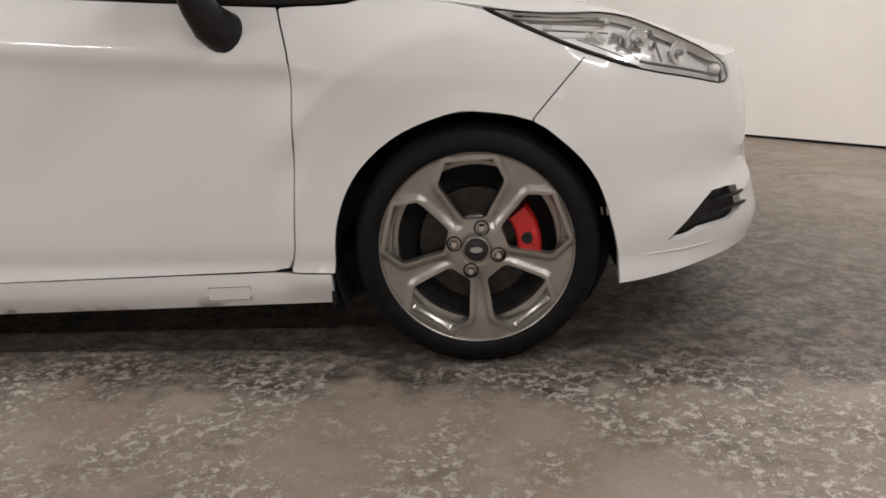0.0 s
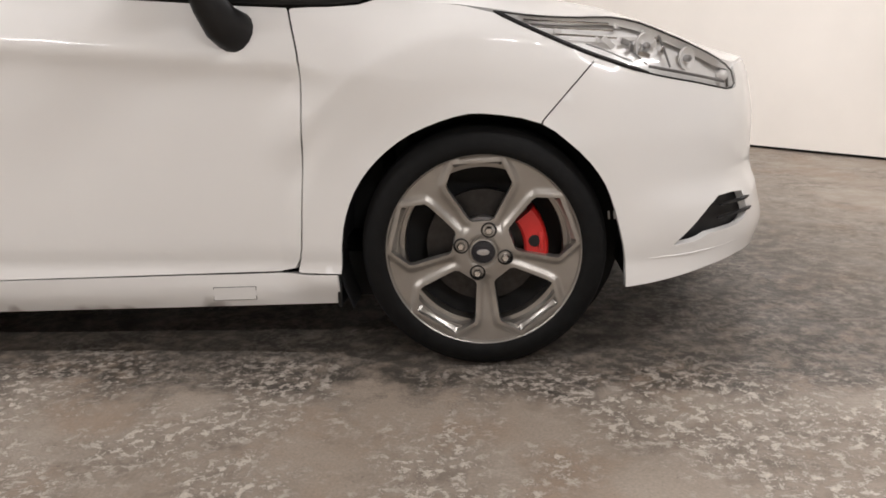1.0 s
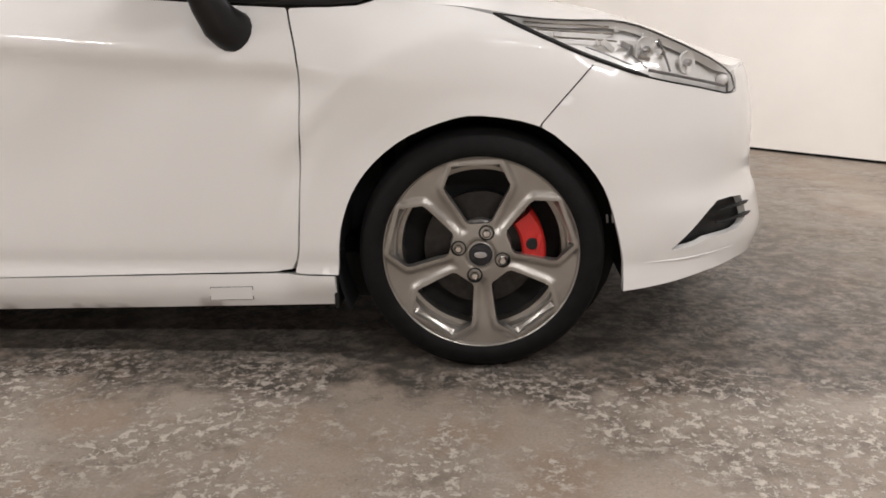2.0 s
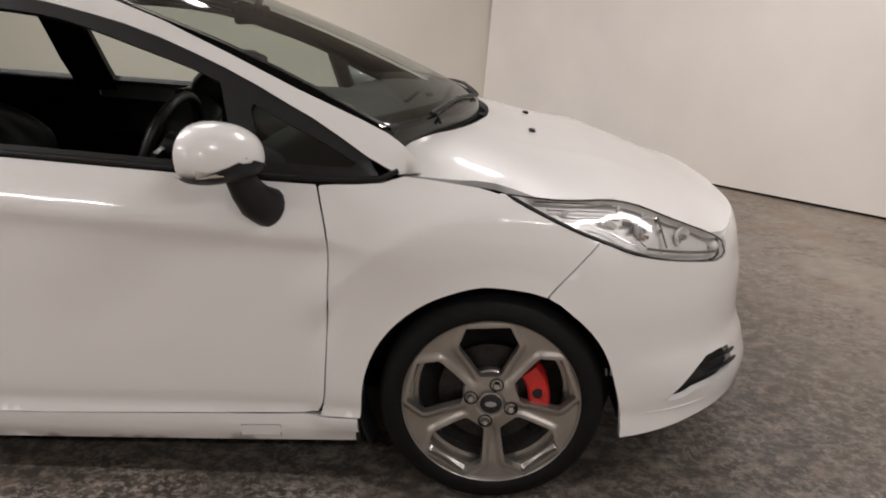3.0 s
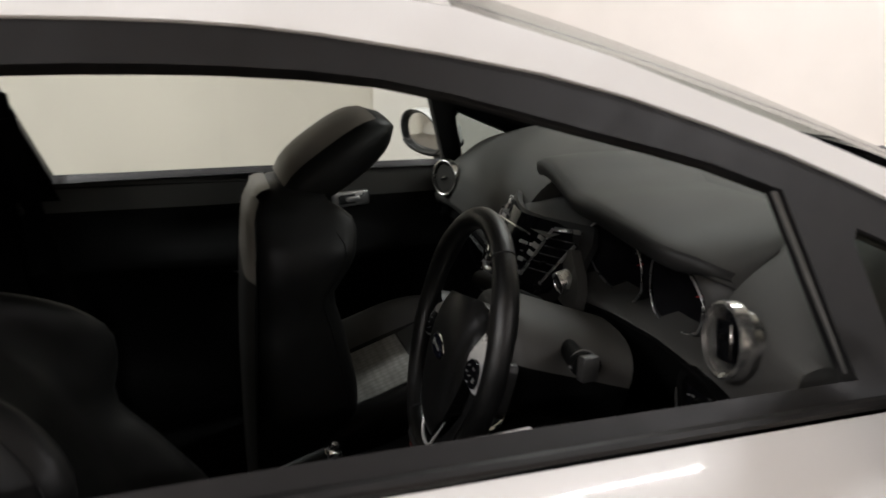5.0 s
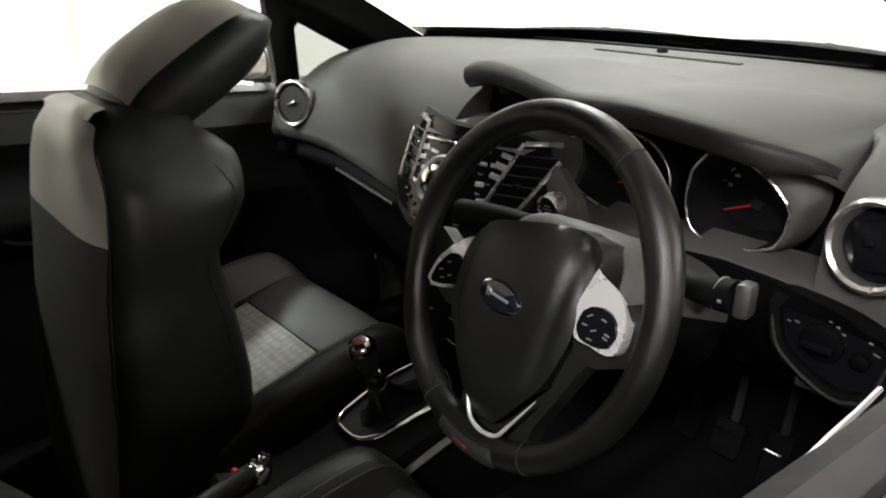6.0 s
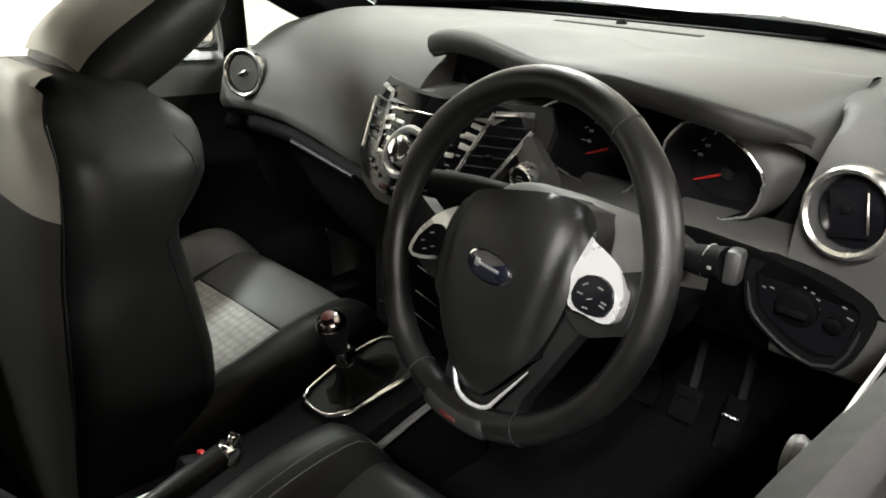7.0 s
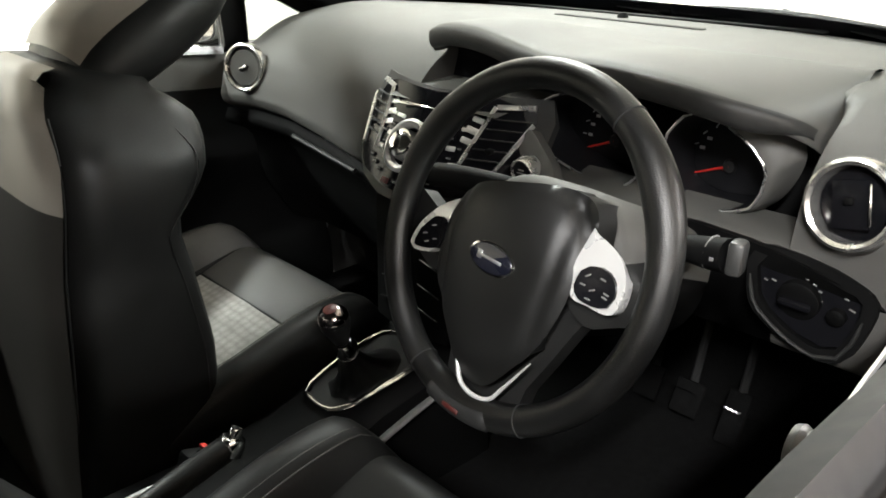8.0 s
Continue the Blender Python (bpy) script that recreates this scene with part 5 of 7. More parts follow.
def round_vents(dash):
    for y in (-0.603, 0.598):
        face = Matrix.Translation((-0.684, y, 0.884 if y < 0 else 0.876)) @ Matrix.Rotation(radians(-8 if y < 0 else 22), 4, "Z") @ Matrix.Rotation(radians(-82), 4, "Y")
        v = part("round_vent", lathe_bm([(0.050, -0.012), (0.0505, -0.004), (0.049, 0.004), (0.0455, 0.006), (0.0415, 0.003), (0.0395, -0.006), (0.038, -0.03), (0.0005, -0.032)], 56, "Z", face), RING, dash, "round air vent with a silver ring")
        if y > 0:
            part("vent_core", lathe_bm([(0.040, -0.006), (0.036, 0.001), (0.0005, 0.0025)], 48, "Z", face), SOFT, v, "closed grey vent flap")
            part("vent_tab", box_bm((0.006, 0.022, 0.006), 0.002, 2, face @ Matrix.Rotation(radians(25), 4, "Z") @ Matrix.Translation((0, 0, 0.004))), CHROME, v)
            continue
        part("vent_core", lathe_bm([(0.039, -0.014), (0.030, -0.010), (0.0005, -0.008)], 48, "Z", face), PIANO, v)
        flap = face @ Matrix.Rotation(radians(14 if y < 0 else 70), 4, "Z")
        part("vent_flap", box_bm((0.052, 0.040, 0.006), 0.002, 2, flap @ Matrix.Translation((0, 0, -0.002))), PIANO, v, "gloss black vent flap")
        part("vent_tab", box_bm((0.008, 0.010, 0.006), 0.002, 2, flap @ Matrix.Translation((0.004, 0.0, 0.003))), PLASTIC, v)
        part("vent_glint", box_bm((0.044, 0.003, 0.004), 0.001, 1, flap @ Matrix.Translation((0.0, -0.0215, 0.003))), CHROME, v)


def instruments(dash):
    # hood over the dials
    hoodob = part("instrument_hood", loft_bm(hood_rows(-0.165, -0.6)), SOFT, dash, "hood over the instrument dials", angle=70)
    hood_lip(hoodob, -0.12, -0.536)
    right = [(-0.359, 0.906), (-0.379, 0.932), (-0.397, 0.939), (-0.415, 0.938), (-0.443, 0.926), (-0.471, 0.909), (-0.487, 0.892), (-0.492, 0.878), (-0.489, 0.857), (-0.478, 0.835), (-0.459, 0.826), (-0.425, 0.819), (-0.395, 0.819), (-0.365, 0.832), (-0.354, 0.868)]
    left = [(-0.328, 0.850), (-0.325, 0.90), (-0.29, 0.934), (-0.23, 0.942), (-0.175, 0.926), (-0.150, 0.909), (-0.139, 0.891), (-0.145, 0.866), (-0.171, 0.842), (-0.208, 0.828), (-0.258, 0.818), (-0.30, 0.820)]
    for mirrored in (False, True):
        ring = left if mirrored else right
        loop = [tuple(p) for p in smooth_line([Vector(p) for p in ring + ring[:1]], 0.012)][:-1]
        cy, cz = -0.415 if not mirrored else -0.205, 0.872

        def place(x, k):
            out = []
            for y, z in loop:
                outer = (y < cy) if not mirrored else False
                ky = k if outer else 1 + 0.25 * (k - 1)
                kz = 1 + (0.18 if z > cz else 0.35) * (k - 1) if k > 1 else k
                out.append(Vector((x, cy + (y - cy) * (k if k < 1 else ky), cz + (z - cz) * kz)))
            return out

        d = part("instrument_dial", loft_bm([place(-0.555, 0.96), place(-0.556, 0.5), place(-0.556, 0.01)], closed=True, caps=False), DIAL, dash, "dark round instrument dial with a red needle")
        part("dial_wall", loft_bm([place(-0.555, 0.97), place(-0.60, 0.985), place(-0.632, 0.998)], closed=True, caps=False), DIAL, d)
        if not mirrored:
            rim_arc = curve([Vector((-0.634, y, z)) for y, z in right[2:11]], 4)
            out_arc = curve([Vector((-0.598, y, z)) for y, z in ((-0.40, 0.952), (-0.43, 0.956), (-0.472, 0.946), (-0.505, 0.929), (-0.518, 0.911), (-0.520, 0.893), (-0.512, 0.865), (-0.495, 0.838), (-0.462, 0.810))], 4)
            rows = [[p.lerp(q, k) + Vector((-0.010 * sin(pi * k), 0, 0)) for p, q in zip(rim_arc, out_arc)] for k in (0.0, 0.12, 0.3, 0.5, 0.7, 0.88, 1.0)]
            part("dial_cowl", loft_bm(rows), SOFT, d, "grey cowl of the dial", angle=70)
        part("dial_ring", tube_bm([p + Vector((-0.003, 0, 0)) for p in place(-0.634, 1.0)], 0.0018, 8, close=True), STRIP, d)
        hub = Vector((-0.558, -0.232 if mirrored else -0.411, 0.857))
        tip = hub + Vector((0, 0.048, -0.019))
        part("dial_needle", tube_bm([hub + Vector((0, -0.006, 0.002)), hub + Vector((-0.002, 0, 0)), tip + Vector((-0.002, 0, 0))], [0.0026, 0.0026, 0.0012], 6), NEEDLE, d)
        part("dial_boss", lathe_bm([(0.0005, 0.006), (0.008, 0.005), (0.010, 0.0)], 20, "Z", Matrix.Translation(hub) @ Matrix.Rotation(-pi / 2, 4, "Y")), DARK, d)
        for k in range(13):
            a = radians(200 - 20.8 * k)
            p = Vector((-0.5575, hub.y - 0.056 * cos(a), hub.z + 0.056 * sin(a)))
            if not inside((p.y, p.z), loop):
                continue
            part("dial_mark", box_bm((0.001, 0.007, 0.0016), 0, 1, Matrix.Translation(p) @ Matrix.Rotation(a, 4, "X")), DIAL_PRINT if k < 9 else NEEDLE, d)
            q = Vector((-0.5575, hub.y - 0.046 * cos(a), hub.z + 0.046 * sin(a)))
            if k in (1, 2, 3):
                part("dial_figure", box_bm((0.001, 0.007, 0.004), 0, 1, Matrix.Translation(q)), DIAL_PRINT, d)
    # panel behind and between the dials
    panel("instrument_panel", [(-0.13, 0.95), (-0.535, 0.945), (-0.55, 0.86), (-0.50, 0.80), (-0.13, 0.79)], lambda y, z: (-0.549, y, z), PLASTIC, dash, step=0.05, core=FRONT, rim=0.002)
    # lower dash under the dials
    rows = []
    for i in range(25):
        y = -0.14 - 0.42 * i / 24
        rows.append([Vector((p.x, y, p.y)) for p in curve([(-0.60, 0.826), (-0.650, 0.822), (-0.674, 0.816), (-0.682, 0.806), (-0.676, 0.79)], 4)])
    part("lower_dash", loft_bm(rows), SOFT, dash)
    knee = [(-0.19, 0.800), (-0.30, 0.812), (-0.44, 0.820), (-0.51, 0.816), (-0.555, 0.809), (-0.60, 0.799), (-0.64, 0.786), (-0.668, 0.774), (-0.668, 0.665), (-0.19, 0.655)]
    panel("knee_panel", knee, lambda y, z: (-0.6875 - 0.55 * min(0.0, z - 0.79), y, z), PLASTIC, dash, "black panel under the dials", step=0.05, core=FRONT, rim=0.01)
    m = Matrix.Translation((-0.716, -0.188, 0.832)) @ Matrix.Rotation(radians(-100), 4, "Y")
    b = part("start_button", lathe_bm([(0.0205, -0.02), (0.0205, 0.001), (0.0195, 0.003), (0.0178, 0.0032), (0.0170, 0.001), (0.0165, -0.001)], 40, "Z", m), STRIP, dash, "round start button with a chrome ring")
    part("button_face", lathe_bm([(0.0168, 0.0), (0.013, 0.0018), (0.0005, 0.002)], 32, "Z", m), DIAL, b)
    for k, w in ((0.005, 0.010), (0.0, 0.016), (-0.005, 0.010)):
        part("button_print", box_bm((0.0012, w, 0.0018), 0, 1, m @ Matrix.Translation((k, 0, 0.0028)) @ Matrix.Rotation(radians(90), 4, "Y")), PRINT, b)
    panel("button_panel", [(-0.125, 0.815), (-0.152, 0.80), (-0.238, 0.79), (-0.237, 0.829), (-0.224, 0.849), (-0.202, 0.867), (-0.178, 0.886), (-0.172, 0.886)], lambda y, z: (-0.704 + 0.3 * (z - 0.83), y, z), SOFT, dash, "grey panel round the start button", step=0.015, core=FRONT, rim=0.02)


def light_switch(dash):
    surf = lambda d: lambda y, z: (-0.693 - d + 0.18 * (z - 0.76), y, z)
    frame_i = [(-0.521, 0.789), (-0.530, 0.757), (-0.545, 0.742), (-0.577, 0.726), (-0.606, 0.720), (-0.624, 0.726), (-0.632, 0.742), (-0.638, 0.782), (-0.615, 0.791), (-0.583, 0.799), (-0.55, 0.804), (-0.53, 0.804)]
    frame_o = [(-0.508, 0.792), (-0.518, 0.750), (-0.538, 0.731), (-0.574, 0.714), (-0.606, 0.707), (-0.632, 0.714), (-0.645, 0.738), (-0.652, 0.785), (-0.62, 0.804), (-0.585, 0.812), (-0.55, 0.816), (-0.52, 0.815)]
    p = panel("light_switch_panel", [tuple(q) for q in smooth_line([Vector(v) for v in frame_o + frame_o[:1]], 0.012)][:-1], surf(0.0), PLASTIC, dash, "light switch panel", step=0.03, core=FRONT, holes=[[tuple(q) for q in smooth_line([Vector(v) for v in frame_i + frame_i[:1]], 0.012)][:-1]], rim=0.07)
    lip = [Vector(surf(0.004)(y, z)) for y, z in [tuple(q) for q in smooth_line([Vector(v) for v in ((-0.516, 0.780), (-0.526, 0.752), (-0.544, 0.736), (-0.577, 0.719), (-0.606, 0.7125), (-0.628, 0.719), (-0.638, 0.738), (-0.643, 0.765))], 0.012)]]
    part("frame_lip", tube_bm(lip, [0.001] + [0.0024] * (len(lip) - 2) + [0.001], 8), PANEL_GREY, p)
    panel("switch_plate", frame_i, surf(-0.008), PIANO, p, step=0.03, core=FRONT)
    m = Matrix.Translation((-0.690, -0.573, 0.764)) @ Matrix.Rotation(radians(-100), 4, "Y")
    part("switch_dial", lathe_bm([(0.024, -0.006), (0.0235, 0.002), (0.020, 0.004), (0.0005, 0.004)], 36, "Z", m), PLASTIC, p)
    part("switch_grip", box_bm((0.008, 0.036, 0.012), 0.003, 2, m @ Matrix.Translation((0, 0, 0.008))), PIANO, p)
    for y, z, w in ((-0.532, 0.775, 0.007), (-0.541, 0.777, 0.009), (-0.576, 0.789, 0.006), (-0.585, 0.785, 0.007), (-0.592, 0.7795, 0.007), (-0.595, 0.770, 0.006), (-0.620, 0.780, 0.008), (-0.628, 0.770, 0.012)):
        part("switch_mark", box_bm((0.002, w * 0.6, 0.0014), 0, 1, pose(-0.687 + 0.18 * (z - 0.76), y, z, 15, 0, 0)), PRINT, p)
    m = Matrix.Translation((-0.690, -0.6156, 0.7595)) @ Matrix.Rotation(radians(-100), 4, "Y")
    part("dimmer_wheel", lathe_bm([(0.010, -0.004), (0.010, 0.004), (0.007, 0.006), (0.0005, 0.006)], 24, "Z", m), PLASTIC, p)


# ---------------------------------------------------------------- steering wheel
def steering():
    C = Vector((-0.966, -0.385, 0.856))
    n = Vector((-0.940, 0.059, 0.336)).normalized()
    right = Vector((-0.0627, -0.9980, 0.0)).normalized()
    up = n.cross(right).normalized()
    if up.z < 0:
        up = -up
    M = Matrix((right, up, n)).transposed().to_4x4()
    M.translation = C
    w = empty("steering_wheel", car)
    tagged(w, "black leather steering wheel with silver spokes")

    def put(name, bm, m, label="", parent=None, angle=50):
        bm.transform(M)
        return part(name, bm, m, parent or w, label, angle=angle)

    def rounded(pts, step=0.006):
        return [tuple(p) for p in smooth_line([Vector(p) for p in pts + pts[:1]], step)][:-1]

    def sheet(name, outline, depth, m, label="", parent=None, step=0.012, rim=0.01):
        """A plate in the wheel's own plane; depth(a, b) is its height over it."""
        return panel(name, outline, lambda a, b: tuple(M @ Vector((a, b, depth(a, b)))), m, parent or w, label, step=step, rim=rim, core=C - n * 3)

    RIM_R = 0.173
    rim_pts, rad = [], []
    for i in range(112):
        a = 2 * pi * i / 112
        rim_pts.append((RIM_R * cos(a), RIM_R * sin(a), 0.0))
        d = math.degrees(a)
        grip = max(exp(-(((d - 32) / 15) ** 2)), exp(-(((d - 148) / 15) ** 2)))
        rad.append(0.0158 + 0.0022 * grip)
    rim = put("rim", tube_bm(rim_pts, rad, 20, close=True), WHEEL_GRIP, "grained leather wheel rim")
    for deg in (57, 244, 296):
        a = radians(deg)
        c = Vector((RIM_R * cos(a), RIM_R * sin(a), 0))
        ring = [c + 0.0163 * (cos(t) * Vector((cos(a), sin(a), 0)) + sin(t) * Vector((0, 0, 1))) for t in [2 * pi * k / 20 for k in range(20)]]
        put("rim_seam", tube_bm(ring, 0.0009, 6, close=True), DARK, parent=rim)
    # airbag cover: a shield that hangs down between the lower spokes
    cover = [(0.0, 0.064), (0.030, 0.070), (0.056, 0.071), (0.078, 0.065), (0.088, 0.052), (0.091, 0.030), (0.090, -0.005), (0.088, -0.035), (0.076, -0.075), (0.056, -0.105), (0.034, -0.132), (0.014, -0.147), (-0.008, -0.148), (-0.024, -0.138), (-0.036, -0.115), (-0.058, -0.085), (-0.082, -0.058), (-0.096, -0.036), (-0.098, -0.012), (-0.094, 0.012), (-0.082, 0.034), (-0.058, 0.050), (-0.030, 0.058)]
    cover = rounded(cover, 0.008)

    def dome(a, b):
        ra, rb = a / 0.100, (b + 0.020) / (0.100 if b > -0.02 else 0.135)
        k = max(0.0, 1 - (ra * ra + rb * rb) ** 1.5) ** 0.6
        fold = exp(-(((a - 0.070 + 0.10 * max(0.0, -b - 0.01)) / 0.006) ** 2)) + exp(-(((a + 0.072 - 0.10 * max(0.0, -b - 0.01)) / 0.006) ** 2))
        return -0.008 + 0.030 * k - 0.0030 * fold

    bag = sheet("airbag_cover", cover, dome, BAG, "smooth black airbag cover", rim=0.03, step=0.006)
    badge = Matrix.Translation((0.0, -0.016, dome(0, -0.016) - 0.001)) @ Matrix.Rotation(radians(-4), 4, "Z")
    put("badge_ring", lathe_bm([(0.0, 0.0030), (0.027, 0.0024), (0.0315, 0.0012), (0.0325, -0.003)], 48, "Z", badge @ Matrix.Diagonal((1, 0.50, 1, 1))), CHROME, "chrome edged oval badge", bag)
    put("badge_field", lathe_bm([(0.0, 0.0040), (0.0275, 0.0032), (0.0298, 0.0012)], 48, "Z", badge @ Matrix.Diagonal((1, 0.49, 1, 1))), BLUE, "dark blue oval field", bag)
    put("badge_mark", box_bm((0.034, 0.0034, 0.001), 0.0004, 1, badge @ Matrix.Translation((0, 0, 0.0042))), SATIN, "", bag)
    put("badge_mark", box_bm((0.007, 0.0085, 0.001), 0.0004, 1, badge @ Matrix.Translation((-0.014, 0, 0.0042))), SATIN, "", bag)
    # side spokes with silver trims and button pods
    for s in (1, -1):
        arm = [(0.07, 0.020), (0.10, 0.020), (0.128, 0.022), (0.166, 0.032), (0.168, -0.036), (0.150, -0.030), (0.134, -0.036), (0.104, -0.046), (0.07, -0.02)]
        drop = 0.0 if s > 0 else -0.014
        sheet("spoke", rounded([(s * a, b + drop) for a, b in arm], 0.01), lambda a, b: -0.010 + 0.004 * (1 - min(1, abs(a) / 0.16)), SPOKE_BLACK, "", rim=0.02)
        if s > 0:
            silver = [(0.086, 0.044), (0.092, 0.040), (0.113, 0.033), (0.131, 0.022), (0.141, 0.008), (0.142, -0.011), (0.137, -0.023), (0.125, -0.0255), (0.110, -0.024), (0.092, -0.022), (0.086, 0.0)]
            pod = [(0.0965, 0.005), (0.104, 0.0115), (0.116, 0.014), (0.125, 0.012), (0.134, 0.004), (0.1365, -0.008), (0.132, -0.0185), (0.117, -0.022), (0.101, -0.020), (0.0935, -0.010)]
            marks = ((0.106, 0.0035, 35), (0.122, 0.0045, -8), (0.103, -0.006, 0), (0.129, -0.007, -10), (0.128, -0.0105, -10), (0.114, -0.008, 25), (0.112, -0.017, 0))
        else:
            silver = [(-0.086, 0.026), (-0.100, 0.018), (-0.116, 0.004), (-0.134, -0.016), (-0.143, -0.040), (-0.133, -0.045), (-0.106, -0.040), (-0.094, -0.026), (-0.088, 0.0)]
            pod = [(-0.126, -0.019), (-0.106, 0.0), (-0.090, 0.0), (-0.086, -0.012), (-0.088, -0.026), (-0.100, -0.035), (-0.131, -0.039)]
            marks = ((-0.104, -0.010, 20), (-0.116, -0.022, 20), (-0.098, -0.024, 20), (-0.110, -0.030, 20))
        sp = sheet("spoke_trim", rounded(silver), lambda a, b: 0.003 + 0.008 * (1 - min(1, abs(a) / 0.14)) - 0.42 * max(0.0, b - 0.010), SPOKE_SILVER, "satin silver spoke trim", rim=0.012)
        sheet("button_pod", rounded(pod), lambda a, b: 0.0065 + 0.008 * (1 - min(1, abs(a) / 0.14)), PIANO, "black button pad", sp, rim=0.01)
        for a, b, turn in marks:
            put("pod_mark", box_bm((0.0055, 0.0013, 0.0016), 0, 1, Matrix.Translation((a, b, 0.0075 + 0.008 * (1 - min(1, abs(a) / 0.14)))) @ Matrix.Rotation(radians(turn), 4, "Z")), PRINT, "", sp)
    # lower twin spoke with a bright V
    low = [(0.103, -0.040), (0.092, -0.060), (0.073, -0.101), (0.057, -0.133), (0.052, -0.164), (0.0, -0.172), (-0.052, -0.164), (-0.056, -0.13), (-0.070, -0.095), (-0.10, -0.055), (-0.06, -0.03), (0.06, -0.03)]
    sheet("lower_spoke", low, lambda a, b: -0.016, SPOKE_BLACK, rim=0.02)
    vline = smooth_line([Vector(p) for p in ((-0.048, -0.070, 0.008), (-0.036, -0.095, 0.006), (-0.027, -0.119, 0.006), (-0.020, -0.137, 0.006), (-0.010, -0.152, 0.006), (0.010, -0.158, 0.006), (0.032, -0.153, 0.006), (0.045, -0.136, 0.006), (0.070, -0.098, 0.006))], 0.005)
    k = len(vline)
    put("v_trim", tube_bm([tuple(p) for p in vline], [0.0008 + 0.0020 * sin(pi * i / (k - 1)) ** 1.3 for i in range(k)], 8), SPOKE_SILVER, "bright silver V shaped trim")
    put("rim_plate", tube_bm([(0.1765 * sin(radians(d)), -0.1765 * cos(radians(d)), 0.006) for d in range(-17, 19, 3)], [0.004] + [0.0125] * 10 + [0.004], 12, flat=0.95), PANEL_GREY, "sport plate at the foot of the rim", rim)
    put("plate_mark", box_bm((0.024, 0.005, 0.002), 0.0006, 1, Matrix.Translation((-0.004, -0.1785, 0.0178)) @ Matrix.Rotation(radians(-2), 4, "Z")), DULL_RED, "", rim)
    # column shroud: a grey upper and a black lower shell
    for name, lo, hi, m, label in (("column_shroud", 0, 16, SOFT, "grey upper steering column shroud"), ("lower_shroud", 16, 32, PLASTIC, "black lower steering column shroud")):
        rows = []
        for d, k in ((-0.040, 0.60), (-0.043, 0.80), (-0.050, 0.93), (-0.062, 1.0), (-0.10, 1.0), (-0.15, 0.97), (-0.23, 0.94)):
            row = []
            for q in range(lo, hi + 1):
                a = 2 * pi * q / 32
                ca, sa = cos(a), sin(a)
                row.append((0.000 + 0.104 * k * abs(ca) ** 0.75 * (1 if ca > 0 else -1), 0.012 + (0.062 if sa > 0 else 0.095) * k * abs(sa) ** 0.85 * (1 if sa > 0 else -1) - 0.05 * max(0.0, -d - 0.06), d))
            rows.append(row)
        bm = loft_bm(rows)
        bm.transform(M)
        part(name, bm, m, car, label, angle=70)
    for s in (1, -1):
        if s > 0:
            pts = [(-0.83, -0.44, 0.850), (-0.84, -0.50, 0.853), (-0.846, -0.535, 0.858), (-0.848, -0.557, 0.862)]
            st = part("stalk", tube_bm(pts, [0.012, 0.014, 0.018, 0.019], 14, flat=0.9), PLASTIC, car, "black control stalk")
            part("stalk_tip", box_bm((0.026, 0.016, 0.034), 0.005, 2, pose(-0.851, -0.566, 0.864, 0, 8, 12)), TIP, st, "grey stalk end")
            part("stalk_ring", tube_bm([(-0.845 + 0.0180 * cos(t), -0.538, 0.859 + 0.0165 * sin(t)) for t in [2 * pi * k / 20 for k in range(20)]], 0.0012, 6, close=True), SATIN_DARK, st)
            part("stalk_print", box_bm((0.001, 0.004, 0.003), 0, 1, pose(-0.8675, -0.549, 0.862)), PRINT, st)
        else:
            pts = smooth_line([(-0.80, -0.30, 0.845), (-0.835, -0.262, 0.858), (-0.845, -0.21, 0.858), (-0.845, -0.152, 0.850)], 0.012)
            st = part("stalk", tube_bm(pts, [0.013 + 0.005 * (i / (len(pts) - 1)) for i in range(len(pts))], 14, flat=0.9), PLASTIC, car, "black control stalk")


# ---------------------------------------------------------------- seats
BOLSTER_H = [0.0, 0.10, 0.22, 0.297, 0.345, 0.383, 0.418, 0.463, 0.51, 0.54]
BOLSTER_X = [0.150, 0.145, 0.115, 0.088, 0.122, 0.138, 0.136, 0.116, 0.080, 0.040]


